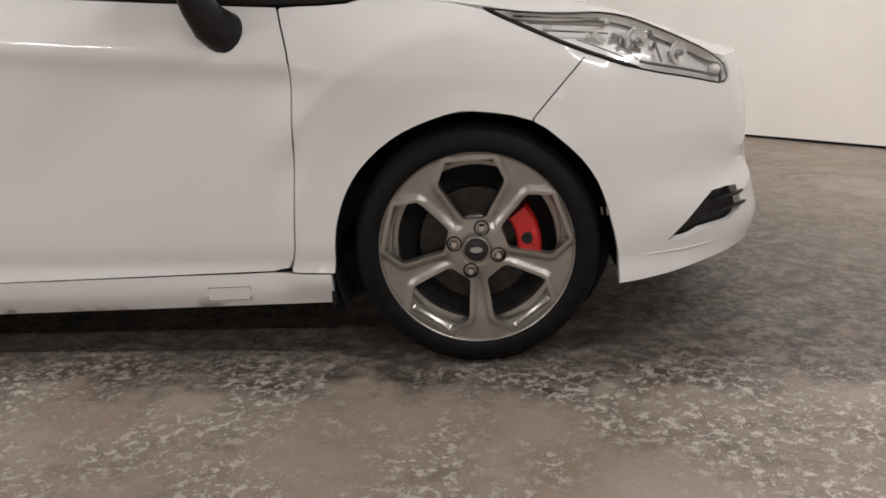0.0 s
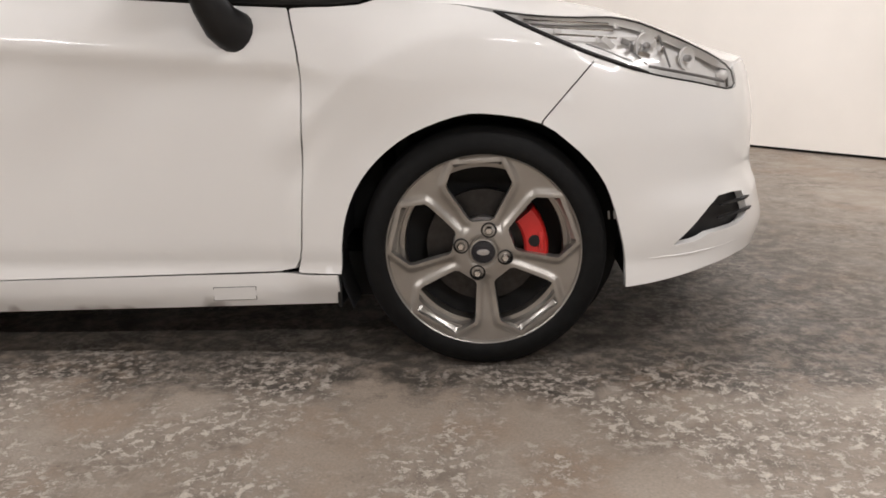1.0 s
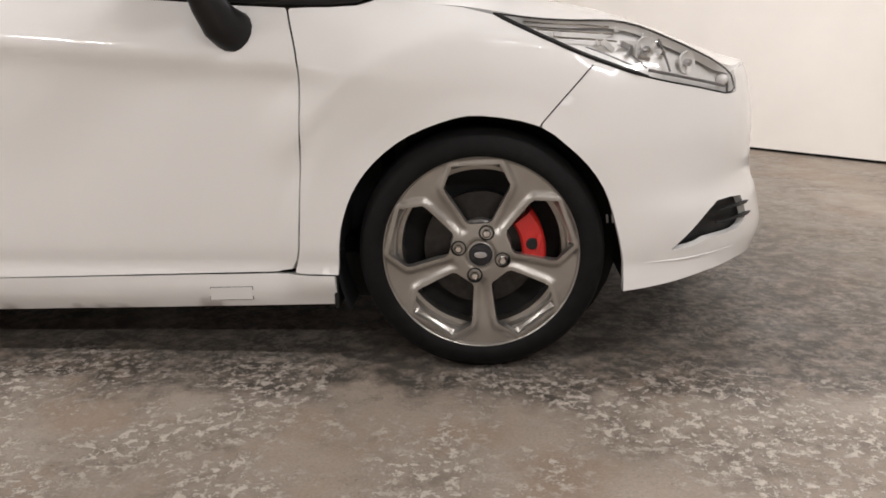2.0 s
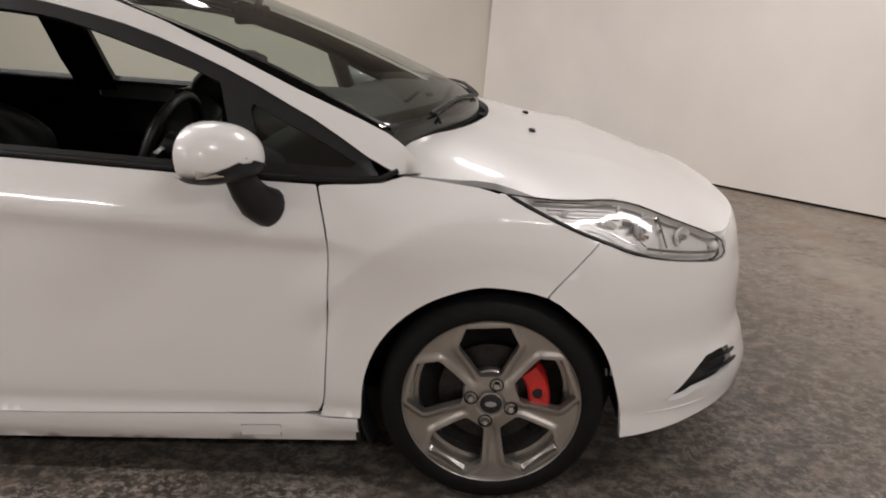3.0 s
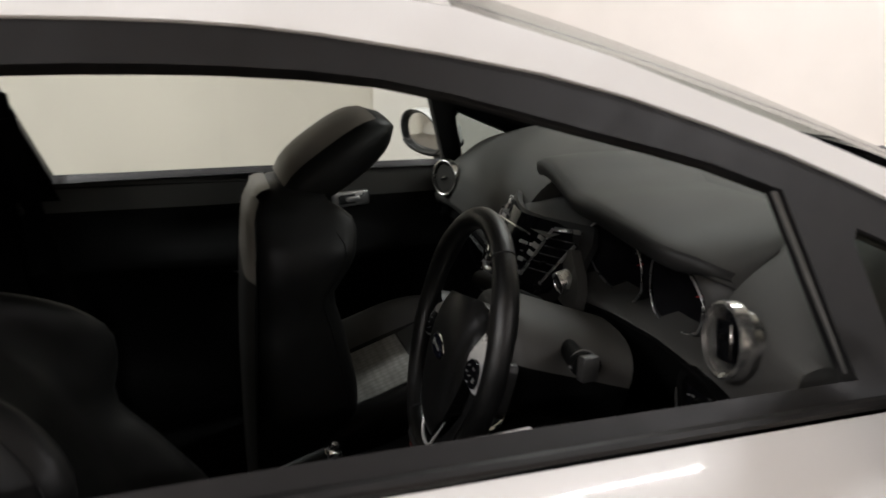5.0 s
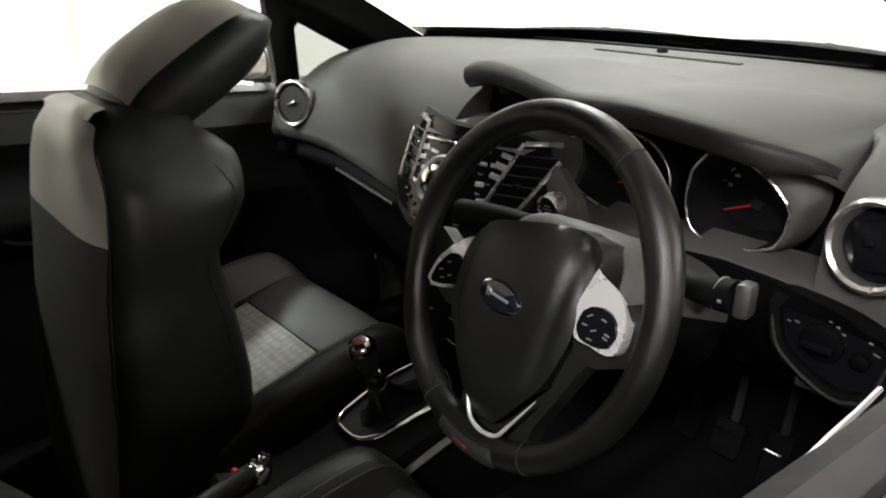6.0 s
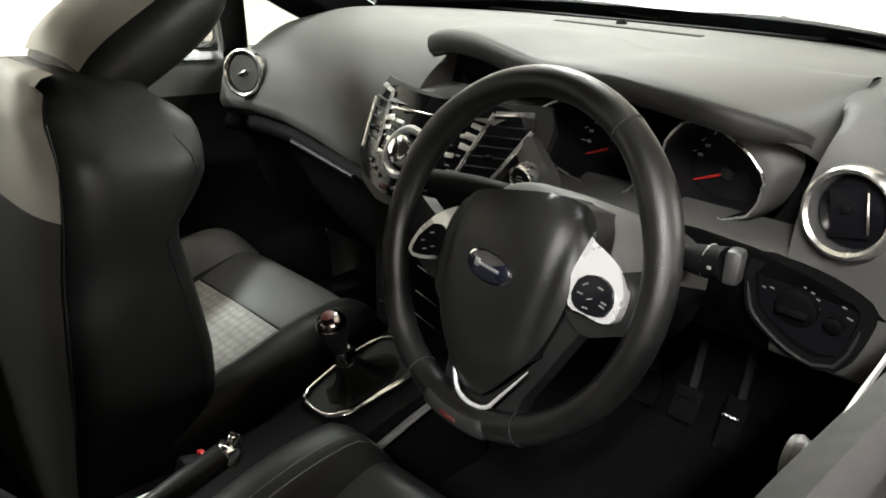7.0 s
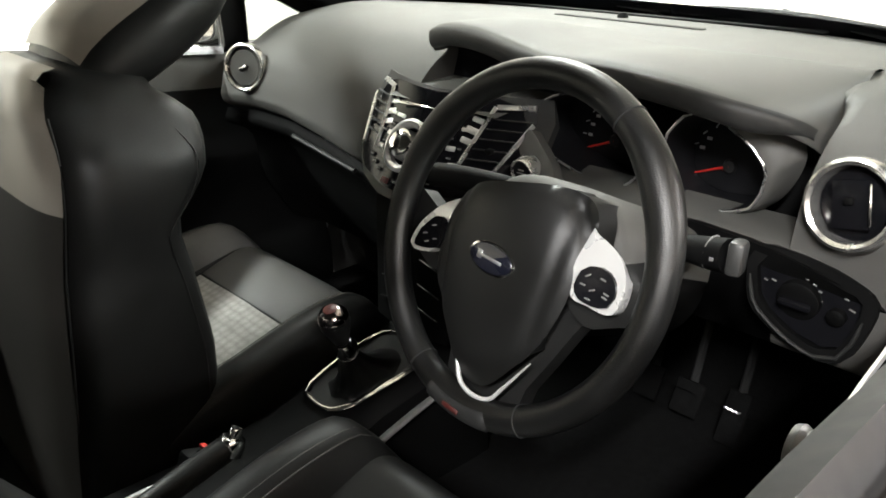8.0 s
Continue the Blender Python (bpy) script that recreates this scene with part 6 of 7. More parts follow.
def seat(name, place, tilt, head, head_tilt, label, shift=0.0, drop_by=0.06, roll=None, squash=1.0, head_size=1.0):
    s = empty(name, car)
    tagged(s, label)
    T = place
    B = T @ Matrix.Rotation(radians(tilt), 4, "Y")
    high = lambda h: h if h < 0.40 else 0.40 + (h - 0.40) * squash
    rows = []
    for i in range(29):
        h = -0.17 + 0.71 * i / 28
        w = soft_table(h, [-0.06, 0.05, 0.25, 0.33, 0.40, 0.48, 0.54], [0.235, 0.245, 0.225, 0.235, 0.225, 0.185, 0.15])
        f = soft_table(h - (0.012 if roll else 0.0), BOLSTER_H, BOLSTER_X) + (0.030 * max(0.0, min(1.0, (h - 0.42) / 0.07)) if roll else 0.0)
        r = -0.072 + (0.03 * max(0, (h - 0.48) / 0.06))
        c = min(f, 0.055 - 0.05 * max(0, (h - 0.40) / 0.14))
        sec = [(r, -0.55 * w), (r, 0.0), (r, 0.55 * w), (r + 0.012, 0.86 * w), (r + 0.045, 0.985 * w), ((r + f) / 2 + 0.01, 1.0 * w), (f - 0.03, 0.99 * w), (f, 0.90 * w), (f - 0.012, 0.74 * w), (c + 0.012, 0.60 * w), (c, 0.4 * w), (c - 0.004, 0), (c, -0.4 * w), (c + 0.012, -0.60 * w), (f - 0.012, -0.74 * w), (f, -0.90 * w), (f - 0.03, -0.99 * w), ((r + f) / 2 + 0.01, -1.0 * w), (r + 0.045, -0.985 * w), (r + 0.012, -0.86 * w)]
        rows.append([B @ Vector((x, y, high(h))) for x, y in sec])
    rows = [[p for p in curve(list(r) + [r[0]], 2)[:-1]] for r in rows]
    mid = sum(rows[-1], Vector()) / len(rows[-1])
    lift = (B.to_3x3() @ Vector((0, 0, 1)))
    last = rows[-1]
    for k, dz in ((0.93, 0.010), (0.80, 0.018), (0.55, 0.024), (0.2, 0.027)):
        rows.append([mid + (p - mid) * k + lift * dz for p in last])
    back = part("backrest", loft_bm(rows, closed=True), LEATHER, s, "black leather backrest", angle=80)
    cap = []
    for i in range(24):
        h = -0.14 + 0.675 * i / 23
        w = soft_table(h, [-0.06, 0.05, 0.25, 0.33, 0.40, 0.48, 0.54], [0.235, 0.245, 0.225, 0.235, 0.225, 0.185, 0.15])
        r = -0.0775 + (0.012 * max(0, (h - 0.48) / 0.06)) - 0.010 * sin(pi * i / 23)
        e = max(0.0, min(1.0, (0.51 - h) / 0.12))
        cap.append([B @ Vector((r + (0.012 + 0.008 * e) * abs(v) ** 6, v * w * (0.86 + 0.035 * e), high(h))) for v in [-1 + 2 * k / 16 for k in range(17)]])
    cap += [[B @ Vector((x, v * w, high(h))) for v in [-1 + 2 * k / 16 for k in range(17)]] for x, h, w in ((-0.062, 0.547, 0.124), (-0.050, 0.562, 0.112), (-0.030, 0.570, 0.10))]
    # light falloff down the seat rear, painted as a pale and a dark part
    part("rear_shell", loft_bm(cap[16:]), REAR_LIT, back, "brown grey vinyl seat rear, upper part painted as lit")
    part("map_pocket", loft_bm(cap[:17]), REAR_SHADED, back, "lower seat rear, darkened as in shade")
    for sg in (1, -1):
        pts = []
        for i in range(23):
            h = 0.02 + 0.46 * i / 22
            w = soft_table(h, [-0.06, 0.05, 0.25, 0.33, 0.40, 0.48, 0.54], [0.235, 0.245, 0.225, 0.235, 0.225, 0.185, 0.15])
            pts.append(B @ Vector((-0.064, sg * w * 0.905, high(h))))
        part("rear_piping", tube_bm(pts, 0.0016, 6), LEATHER, back)
        pts = []
        for i in range(23):
            h = 0.0 + 0.46 * i / 22
            w = soft_table(h, [-0.06, 0.05, 0.25, 0.33, 0.40, 0.48, 0.54], [0.235, 0.245, 0.225, 0.235, 0.225, 0.185, 0.15])
            f = soft_table(h, BOLSTER_H, BOLSTER_X)
            pts.append(B @ Vector((f - 0.024, sg * w * 0.993, high(h))))
        part("bolster_seam", tube_bm(pts, 0.0010, 6), LEATHER, back)
    if roll:
        part("back_cloth", loft_bm([[B @ Vector((0.060 + 0.0 * h - 0.05 * max(0, (h - 0.40) / 0.14), v, h)) for v in [-0.09 + 0.18 * k / 6 for k in range(7)]] for h in [0.02 + 0.40 * i / 12 for i in range(13)]]), CLOTH, back)
    # headrest
    Hm = T @ Matrix.Translation(head) @ Matrix.Rotation(radians(head_tilt), 4, "Y")
    rows = []
    for i in range(13):
        t = -1 + 2 * i / 12
        k = max(0.05, 1 - abs(t) ** 3.2) ** 0.5
        row = []
        for j in range(32):
            a = 2 * pi * j / 32
            ca, sa = cos(a), sin(a)
            x = 0.056 * head_size * k * abs(ca) ** 0.8 * (1 if ca > 0 else -1)
            y = 0.130 * (0.80 + 0.20 * k) * abs(sa) ** 0.7 * (1 if sa > 0 else -1) * (1 - 0.10 * max(0, t))
            row.append(Hm @ Vector((x - 0.012 * (1 - abs(sa)), y, 0.125 * head_size * t)))
        rows.append(row)
    hr = part("headrest", loft_bm(rows, closed=True), LEATHER, s, "black leather headrest", angle=80)
    rear = []
    for i in range(11):
        t = -0.86 + 1.72 * i / 10
        k = max(0.05, 1 - abs(t) ** 3.2) ** 0.5
        rear.append([Hm @ Vector((-0.056 * head_size * k * (1 - 0.35 * abs(v) ** 4) - 0.016 + 0.006 * abs(v), 0.122 * v * (0.80 + 0.20 * k), 0.122 * head_size * t)) for v in [-1 + 2 * j / 10 for j in range(11)]])
    part("headrest_rear", loft_bm(rear), REAR_LIT, hr)
    for y in (-0.07, 0.07):
        a = B @ Vector((-0.01, y, 0.48))
        b = Hm @ Vector((-0.01, y, -0.07))
        part("headrest_post", tube_bm([a, b], 0.006, 10), CHROME, s)
    # cushion
    T = place @ Matrix.Translation((shift, 0, -drop_by))

    def cush_top(x):
        e = max(0.0, (x - 0.385) / 0.07)
        return 0.112 - (0.44 - x) * 0.27 - 0.055 * e * e

    def bolster(x):
        return 0.068 * (1 - 0.85 * max(0.0, (x - 0.24) / 0.215) ** 2.2) * (0.35 + 0.65 * max(0.0, min(1.0, (x + 0.02) / 0.16)))

    rows = []
    for i in range(29):
        x = -0.09 + 0.545 * i / 28
        top, bol = cush_top(x), bolster(x)
        w = 0.262 - 0.020 * max(0.0, (x - 0.36) / 0.095) ** 2 - 0.055 * max(0.0, (0.16 - x) / 0.25)
        low = -0.10 + 0.22 * (x + 0.09)
        half = [(0.95, low), (1.01, top - 0.03), (1.02, top + 0.45 * bol), (0.96, top + 0.90 * bol), (0.86, top + bol), (0.75, top + 0.80 * bol), (0.66, top + 0.25 * bol), (0.60, top), (0.3, top + 0.002)]
        sec = [(-k * w, z) for k, z in half] + [(0, top + 0.003)] + [(k * w, z) for k, z in half[::-1]]
        rows.append([T @ Vector((x, y, z)) for y, z in sec])
    rows.append([T @ Vector((0.468, y * 0.98, min(z - 0.02, 0.035))) for y, z in sec])
    rows = [curve(r, 3) for r in rows]
    cu = part("cushion", loft_bm(rows), LEATHER, s, "black leather seat cushion", angle=80)
    part("cushion_cloth", loft_bm([[T @ Vector((x, v * (1 - 0.2 * max(0.0, (0.16 - x) / 0.25)), cush_top(x) + 0.006 + 0.004 * (1 - (v / 0.165) ** 2))) for v in [-0.163 + 0.326 * k / 12 for k in range(13)]] for x in [-0.06 + 0.355 * i / 14 for i in range(15)]]), CLOTH, cu, "pale grey patterned cloth centre")
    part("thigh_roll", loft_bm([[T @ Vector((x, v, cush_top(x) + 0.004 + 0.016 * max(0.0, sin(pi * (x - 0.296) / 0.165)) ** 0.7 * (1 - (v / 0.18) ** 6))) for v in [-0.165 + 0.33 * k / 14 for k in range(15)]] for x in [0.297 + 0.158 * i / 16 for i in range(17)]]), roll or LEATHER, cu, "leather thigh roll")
    seam = [T @ Vector((0.2955, -0.165 + 0.33 * k / 14, cush_top(0.2955) + 0.0085)) for k in range(15)]
    part("roll_seam", tube_bm(seam, 0.0022, 6), LEATHER, cu, "dark seam behind the thigh roll")
    # far bolster skinned in the paler leather as if lit through the window
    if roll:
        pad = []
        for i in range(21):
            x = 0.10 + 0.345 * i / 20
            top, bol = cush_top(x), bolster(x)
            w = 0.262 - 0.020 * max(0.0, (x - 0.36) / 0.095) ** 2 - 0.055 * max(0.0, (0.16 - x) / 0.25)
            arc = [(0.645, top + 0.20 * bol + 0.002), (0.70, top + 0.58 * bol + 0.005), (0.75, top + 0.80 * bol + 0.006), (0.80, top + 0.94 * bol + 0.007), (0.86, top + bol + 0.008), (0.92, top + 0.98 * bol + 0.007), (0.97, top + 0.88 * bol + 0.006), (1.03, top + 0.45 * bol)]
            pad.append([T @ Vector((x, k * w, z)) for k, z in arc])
        part("bolster_pad", loft_bm([curve(r, 3) for r in pad]), roll, cu, "leather side bolster, painted paler as if lit", angle=80)
    for sg in (1, -1):
        for k, dz in ((0.80, 0.90), (0.745, 0.80)):
            pts = [T @ Vector((x, sg * k * (0.262 - 0.055 * max(0.0, (0.16 - x) / 0.25)), cush_top(x) + dz * bolster(x) + 0.0012)) for x in [0.0 + 0.44 * j / 22 for j in range(23)]]
            part("cushion_stitch", tube_bm(pts, 0.0010, 6), STITCH, cu)
    part("seat_base", box_bm((0.38, 0.40, 0.14), 0.03, 2, T @ Matrix.Translation((0.16, 0, -0.09))), PLASTIC, s)
    return s


# ---------------------------------------------------------------- consoles, doors, linings
def centre_console():
    con = empty("centre_console", car)
    tagged(con, "black centre console with a chrome gear surround")
    rows = []
    for i in range(21):
        x = -0.68 - 0.72 * i / 20
        z = soft_table(x, [-1.40, -1.10, -1.0, -0.9, -0.78, -0.70], [0.43, 0.425, 0.44, 0.468, 0.49, 0.52])
        w = soft_table(x, [-1.40, -1.05, -0.9, -0.70], [0.095, 0.09, 0.085, 0.095])
        rows.append([Vector((x, y, zz)) for y, zz in ((-w - 0.012, 0.20), (-w - 0.006, z - 0.05), (-w + 0.004, z - 0.010), (-w + 0.018, z), (0, z + 0.003), (w - 0.018, z), (w - 0.004, z - 0.010), (w + 0.006, z - 0.05), (w + 0.012, 0.20))])
    part("console_body", loft_bm(rows), PLASTIC, con)
    ztop = lambda x: soft_table(x, [-1.40, -1.10, -1.0, -0.9, -0.78, -0.70], [0.43, 0.425, 0.44, 0.468, 0.49, 0.52]) + 0.006
    loop = [(-0.950, 0.0), (-0.946, 0.044), (-0.930, 0.054), (-0.86, 0.063), (-0.79, 0.062), (-0.765, 0.042), (-0.757, 0.0), (-0.770, -0.040), (-0.805, -0.058), (-0.87, -0.054), (-0.925, -0.044), (-0.946, -0.024)]
    loop = smooth_line([Vector((x, y + 0.006, ztop(x) + 0.004)) for x, y in loop + loop[:1]], 0.012)[:-1]
    part("gear_surround", tube_bm(loop, [0.0042 + 0.0034 * max(0.0, min(1.0, -p.y / 0.03)) for p in loop], 10, close=True, flat=0.7), CHROME, con, "bright chrome gear surround")
    # gaiter with folds
    rows = []
    for i in range(11):
        t = i / 10
        c = Vector((-0.86, 0.004, ztop(-0.86))).lerp(Vector((-0.918, -0.028, 0.562)), t)
        row = []
        for k, p in enumerate(loop):
            d = Vector((p.x + 0.86, p.y - 0.006, 0))
            f = (1 - t) ** 1.3 * 0.93 + t * 0.17
            fold = 1 + 0.07 * sin(9 * k / len(loop) * 2 * pi + 2 * t) * sin(pi * t)
            zz = (p.z - 0.004) * (1 - t) + c.z * t - 0.010 * sin(pi * t)
            row.append(Vector((c.x * t + (-0.86) * (1 - t), c.y * t + 0.006 * (1 - t), 0)) + d * f * fold + Vector((0, 0, zz)))
        rows.append(row)
    part("gear_gaiter", loft_bm(rows, closed=True), LEATHER, con, "black leather gear gaiter")
    gear = empty("gear_lever", con)
    part("collar", tube_bm([(-0.914, -0.027, 0.556), (-0.920, -0.029, 0.570), (-0.924, -0.030, 0.580)], [0.017, 0.0185, 0.013], 20), CHROME, gear)
    part("lever", tube_bm([(-0.90, -0.02, 0.53), (-0.935, -0.032, 0.605)], 0.009, 12), SATIN, gear)
    kn = []
    for h, r in ((0.0, 0.011), (0.008, 0.014), (0.02, 0.018), (0.034, 0.0225), (0.046, 0.0235), (0.056, 0.021), (0.063, 0.014), (0.066, 0.004)):
        kn.append((r, h))
    m = Matrix.Translation((-0.926, -0.030, 0.582)) @ Vector((-0.30, -0.05, 0.95)).to_track_quat("Z", "Y").to_matrix().to_4x4()
    part("knob", lathe_bm([(0.0005, 0.0)] + kn[:5] + [(0.0233, 0.049)], 28, "Z", m), LEATHER, gear, "black leather gear knob")
    part("knob_cap", lathe_bm([(0.0236, 0.045), (0.0222, 0.054), (0.0165, 0.062), (0.009, 0.0655), (0.0005, 0.066)], 28, "Z", m), KNOB_CAP, gear, "polished dark gear knob cap")
    part("knob_mark", lathe_bm([(0.011, 0.0655), (0.008, 0.0668), (0.0005, 0.0672)], 20, "Z", m), DULL_RED, gear)
    # side rails and hand brake
    for y in (-0.098, 0.098):
        part("console_rail", tube_bm([(-0.72, y, 0.475), (-0.85, y * 1.02, 0.452), (-0.97, y * 1.05, 0.425)], 0.008, 8, flat=0.6), SATIN_DARK, con, "grey console side strip")
    brake = empty("hand_brake", car)
    tagged(brake, "black leather hand brake with a chrome button")
    pts = [(-1.40, -0.045, 0.44), (-1.30, -0.046, 0.465), (-1.20, -0.05, 0.498), (-1.13, -0.052, 0.515)]
    part("grip", tube_bm(smooth_line(pts, 0.02), 0.018, 14), LEATHER, brake)
    m = Matrix.Translation((-1.130, -0.052, 0.516)) @ Vector((0.45, 0.0, 0.9)).to_track_quat("Z", "Y").to_matrix().to_4x4()
    part("button_collar", lathe_bm([(0.019, -0.012), (0.0195, 0.004), (0.016, 0.010), (0.010, 0.012)], 28, "Z", m), CHROME, brake, "chrome collar")
    part("release_button", lathe_bm([(0.0095, 0.008), (0.0095, 0.021), (0.008, 0.024), (0.0005, 0.025)], 24, "Z", m), CHROME, brake, "chrome release button")
    buckle = empty("seat_buckle", car)
    part("buckle_body", box_bm((0.05, 0.028, 0.07), 0.008, 2, pose(-1.150, 0.035, 0.430, 0, 20, 0)), PLASTIC, buckle)
    part("buckle_button", box_bm((0.010, 0.016, 0.006), 0.002, 2, pose(-1.132, 0.030, 0.468, 0, 20, 0)), RED, buckle, "red belt release button")
    part("bin_strip", tube_bm([(-1.30, -0.015, 0.478), (-1.236, -0.015, 0.478), (-1.182, -0.015, 0.474)], 0.005, 8), SATIN, con)


def door_cards(doors):
    for d, sg in zip(doors, (-1, 1)):
        rows = []
        for i in range(33):
            x = -0.40 - 1.36 * i / 32
            zt = lerp_table(x, [-1.75, -1.302, -0.689, -0.40], [0.948, 0.912, 0.872, 0.86]) + 0.006
            yo = side_y(x, zt) - 0.012
            arm = 0.05 * exp(-(((x + 1.15) / 0.35) ** 4))
            prof = [(yo, zt - 0.004), (yo - 0.008, zt + 0.006), (yo - 0.014, zt + 0.002), (yo - 0.018, zt - 0.02), (yo - 0.020, zt - 0.07), (yo - 0.026, zt - 0.14), (yo - 0.035 - arm, zt - 0.20), (yo - 0.04 - arm, zt - 0.235), (yo - 0.02, zt - 0.28), (yo - 0.01, 0.45), (yo - 0.04, 0.36), (yo - 0.04, 0.22)]
            rows.append([Vector((x, sg * p.x, p.y)) for p in curve(prof, 2)])
        card = part("door_card", loft_bm(rows), PLASTIC, d, "black inner door card", angle=60)
        top = [r[:9] for r in rows]
        part("door_sill", loft_bm([[p + Vector((0, -sg * 0.001, 0.0015)) for p in r] for r in top]), SOFT, d, "grey soft door top")
        lip = [Vector((x, sg * (side_y(x, z - 0.013) - 0.034), z)) for x, z in ((-0.70, 0.889), (-0.9, 0.902), (-1.1, 0.918), (-1.3, 0.931), (-1.5, 0.947))]
        part("sill_strip", tube_bm(smooth_line(lip, 0.05), 0.0022, 6), SATIN, d)
        edge = [Vector((x, sg * y, z)) for x, y, z in ((-1.00, 0.741, 0.909), (-1.04, 0.745, 0.912), (-1.085, 0.7495, 0.9175), (-1.15, 0.7565, 0.923))]
        part("edge_strip", tube_bm(smooth_line(edge, 0.02), 0.0022, 6), SATIN, d)
        x0, y0 = -0.918, sg * (side_y(-0.918, 0.82) - 0.080)
        h = part("door_release", box_bm((0.105, 0.014, 0.044), 0.008, 3, pose(x0, y0, 0.818)), SATIN, d, "silver inner door handle")
        part("release_cup", box_bm((0.050, 0.010, 0.028), 0.006, 2, pose(x0 - 0.01, y0 - sg * 0.006, 0.818)), DARK, h)
        part("release_lever", box_bm((0.040, 0.010, 0.016), 0.004, 2, pose(x0 + 0.006, y0 - sg * 0.010, 0.818)), SATIN, h)
        grip = [(-1.30, 0.70), (-1.24, 0.655), (-1.10, 0.64), (-0.98, 0.648)]
        part("pull_trim", tube_bm([(x, sg * (side_y(x, z) - 0.095), z) for x, z in [tuple(p) for p in smooth_line(grip, 0.03)]], 0.005, 8), SATIN_DARK, d)
        ribs = [(0.0005, 0.062)] + [(0.0145 + 0.0022 * (k % 2), 0.060 - 0.005 * k) for k in range(9)] + [(0.0185, 0.012), (0.0185, 0.0)]
        part("ribbed_knob", lathe_bm(ribs, 28, "Z", Matrix.Translation((-1.04, sg * 0.765, 0.828)) @ Matrix.Rotation(sg * pi / 2, 4, "X")), SATIN_DARK, d, "ribbed grey knob on the door card")
        part("door_speaker", lathe_bm([(0.085, 0.0), (0.08, 0.008), (0.0005, 0.014)], 40, "Z", Matrix.Translation((-0.60, sg * (side_y(-0.6, 0.4) - 0.045), 0.40)) @ Matrix.Rotation(sg * pi / 2, 4, "X")), DARK, d)


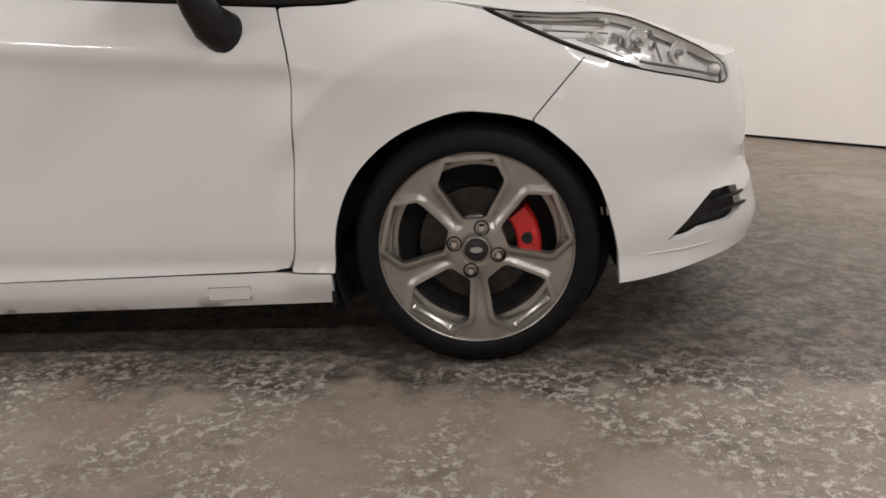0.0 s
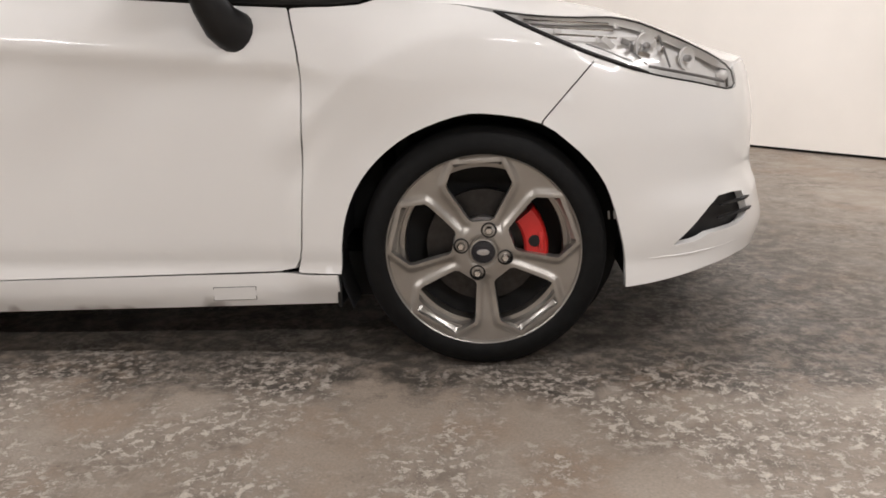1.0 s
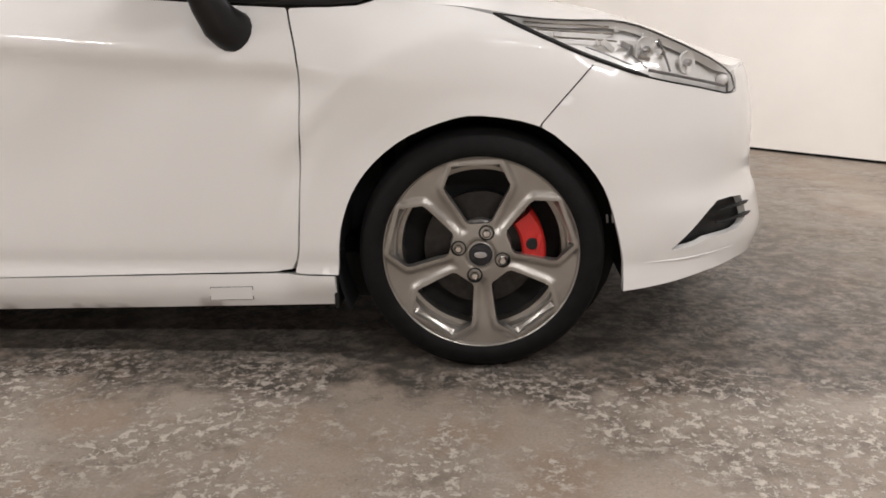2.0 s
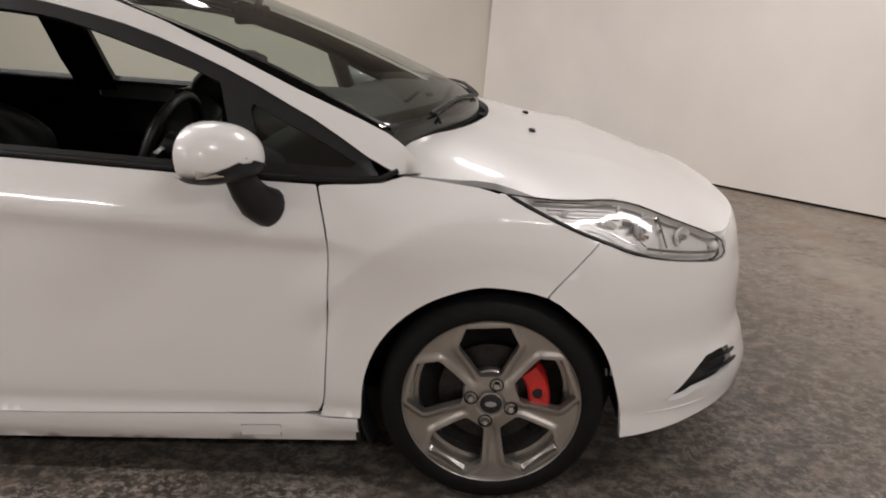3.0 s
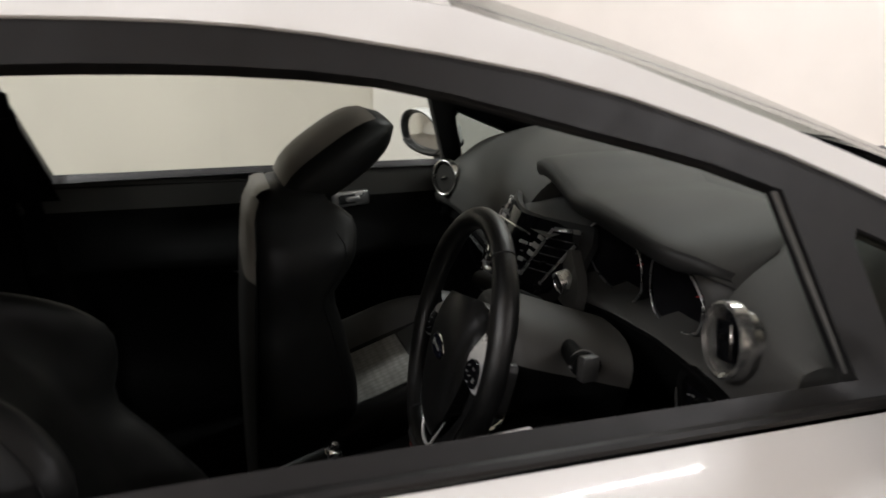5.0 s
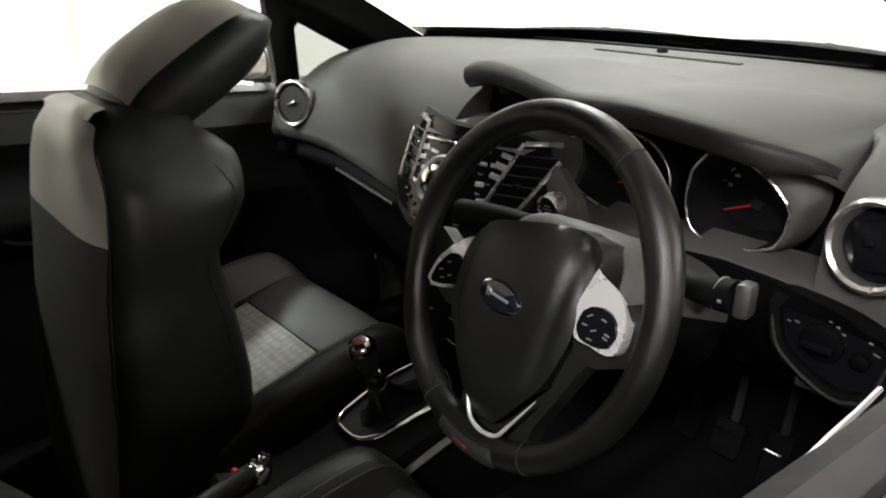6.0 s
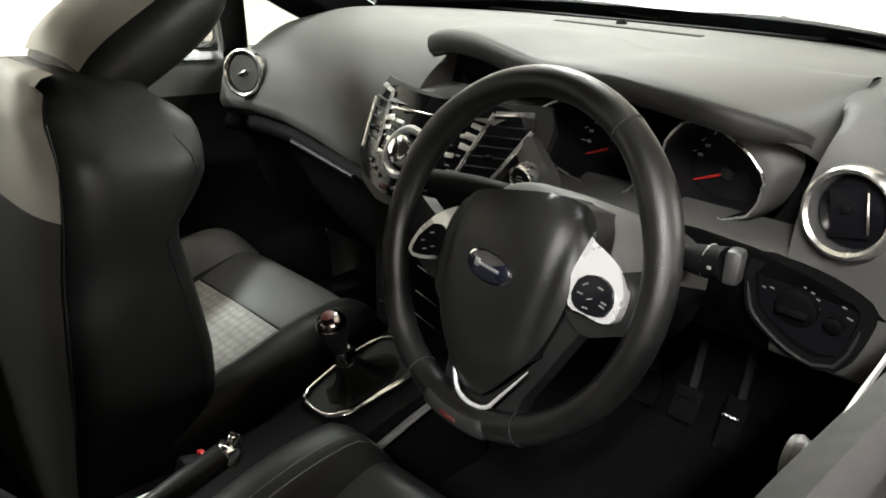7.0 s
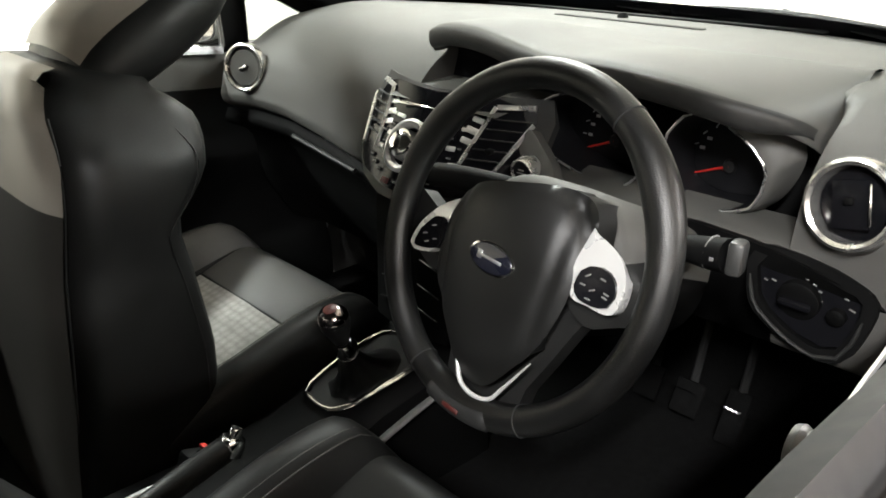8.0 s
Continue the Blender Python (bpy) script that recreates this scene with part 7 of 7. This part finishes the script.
def linings():
    inset = lambda k: lambda u, z: (u, body(u, z)[1] + k, z)
    for mirrored in (False, True):
        sg = 1 if mirrored else -1
        rail = DLO_UP[1:] + [(-2.1, 1.303), (-2.5, 1.25), (-2.6, 1.30), (-2.0, 1.352), (-1.75, 1.362), (-1.4, 1.352), (-1.2, 1.332), (-1.005, 1.288), (-0.847, 1.228), (-0.675, 1.150), (-0.504, 1.068), (-0.38, 1.01)]
        panel("pillar_trim", rail, inset(0.034), PLASTIC, car, "dark pillar trim", step=0.06, rim=0.004, mirror=mirrored)
        rows = []
        for i in range(21):
            s = i / 20
            a = screen_point(s, 0.93 * sg)
            b = screen_point(s, 0.995 * sg)
            rows.append([a + Vector((-0.012, 0, -0.012)), a.lerp(b, 0.5) + Vector((-0.035, -0.012 * sg, -0.035)), b + Vector((-0.045, -0.03 * sg, -0.055)), b + Vector((-0.03, -0.008 * sg, -0.075))])
        part("pillar_trim", loft_bm([curve(r, 3) for r in rows]), PLASTIC, car, "dark windscreen pillar trim")
        side = [(-1.77, 0.22), (-1.77, 0.955), (-2.2, 0.99), (-2.6, 1.05), (-2.75, 1.05), (-2.75, 0.30), (-2.3, 0.62), (-2.1, 0.55), (-2.05, 0.25)]
        panel("rear_side_lining", side, inset(0.075), PLASTIC, car, step=0.08, rim=0.004, mirror=mirrored)
        part("b_pillar_trim", loft_bm([[Vector((x, sg * (side_y(x, z) - 0.05), z)) for x in [q - 0.21 * max(0.0, z - 0.92) for q in (-1.655, -1.70, -1.80, -1.835)]] for z in [0.3 + 1.0 * k / 12 for k in range(13)]]), PLASTIC, car)
        # seat belt on the pillar
        belt = smooth_line([(-1.70, sg * 0.60, 1.16), (-1.69, sg * 0.63, 0.9), (-1.66, sg * 0.66, 0.6), (-1.64, sg * 0.66, 0.35)], 0.05)
        part("seat_belt", loft_bm([[p + Vector((-0.022, 0, 0)), p + Vector((0.022, 0, 0))] for p in belt]), PLASTIC, car)
        part("belt_anchor", box_bm((0.05, 0.02, 0.06), 0.008, 2, pose(-1.71, sg * 0.605, 1.17)), PLASTIC, car)
        part("belt_stud", box_bm((0.016, 0.006, 0.02), 0.002, 2, pose(-1.74, sg * (side_y(-1.74, 0.86) - 0.083), 0.90)), SATIN, car)
    part("carpet", box_bm((2.4, 1.40, 0.04), 0.01, 1, pose(-1.45, 0, 0.275)), CARPET, car, "black carpet")
    part("footwell_wall", box_bm((0.03, 1.36, 0.60), 0.01, 1, pose(-0.24, 0, 0.52)), CARPET, car)
    bench = empty("rear_seat", car)
    part("bench_cushion", box_bm((0.46, 1.16, 0.22), 0.07, 4, pose(-2.05, 0, 0.46)), LEATHER, bench)
    for y in (-0.30, 0.30):
        part("bench_back", box_bm((0.14, 0.56, 0.60), 0.06, 4, pose(-2.36, y, 0.72, 0, -14, 0)), LEATHER, bench)
        part("headrest", box_bm((0.09, 0.24, 0.13), 0.04, 4, pose(-2.46, y, 1.02, 0, -14, 0)), LEATHER, bench)
    part("parcel_shelf", box_bm((0.40, 1.10, 0.03), 0.01, 2, pose(-2.68, 0, 0.98)), PLASTIC, car)
    # pedals
    for y, w in ((-0.225, 0.050), (-0.305, 0.055), (-0.394, 0.042)):
        ped = part("pedal", box_bm((0.012, w, 0.065 if y > -0.35 else 0.10), 0.005, 2, pose(-0.36, y, 0.35, 0, 25, 0)), CARPET, car, "black pedal")
        zig = [(-0.372 + 0.0, y + w * (0.35 - 0.1 * k), 0.371 + 0.003 * (k % 2)) for k in range(8)]
        part("pedal_stud", tube_bm(zig, 0.0016, 6), SATIN if y < -0.35 else CARPET, ped)
        part("pedal_arm", tube_bm([(-0.345, y, 0.36), (-0.30, y, 0.55)], 0.008, 8), DARK, ped)
    mir = part("rear_view_mirror", box_bm((0.03, 0.23, 0.06), 0.014, 3, pose(-0.80, 0.0, 1.245, 0, 10, -8)), PLASTIC, car, "black rear view mirror")
    part("mirror_stem", tube_bm([(-0.79, 0, 1.25), (-0.77, 0, 1.30)], 0.012, 8), PLASTIC, mir)
    for y0, y1 in ((0.52, -0.02), (-0.02, -0.52)):
        pts = []
        for k in range(13):
            y = y0 + (y1 - y0) * k / 12
            p = screen_point(0.012 + 0.03 * sin(pi * k / 12), y / 0.73)
            pts.append(p + Vector((0.007, 0, 0.006)))
        w = part("wiper", tube_bm(pts, 0.0055, 8), TRIM, car, "black windscreen wiper")
        q = pts[-2] + Vector((-0.01, 0, -0.008))
        part("wiper_arm", tube_bm([pts[6] + Vector((0.004, 0, 0.003)), q + Vector((0.010, 0, -0.004)), q + Vector((0.022, -0.02, -0.024))], 0.0045, 8), TRIM, w)


dash = dashboard()
display_hood(dash)
centre_stack(dash)
round_vents(dash)
instruments(dash)
light_switch(dash)
steering()
seat("passenger_seat", pose(-1.20, 0.36, 0.47), 8, Vector((0.190, 0, 0.535)), 60, "black leather sport seat with grey cloth, slid forward", 0.03, 0.06, LEATHER_LIT, 0.62, 1.14)
seat("driver_seat", pose(-1.46, -0.36, 0.45), -17, Vector((-0.145, 0, 0.71)), -6, "black leather sport seat with grey cloth", 0.06, 0.055)
centre_console()
door_cards(doors)
linings()


def level(ob):
    n = 0
    while ob.parent:
        ob, n = ob.parent, n + 1
    return n


# no part lies deeper than a part of a part
for ob in list(car.children_recursive):
    while level(ob) > 2:
        ob.parent = ob.parent.parent
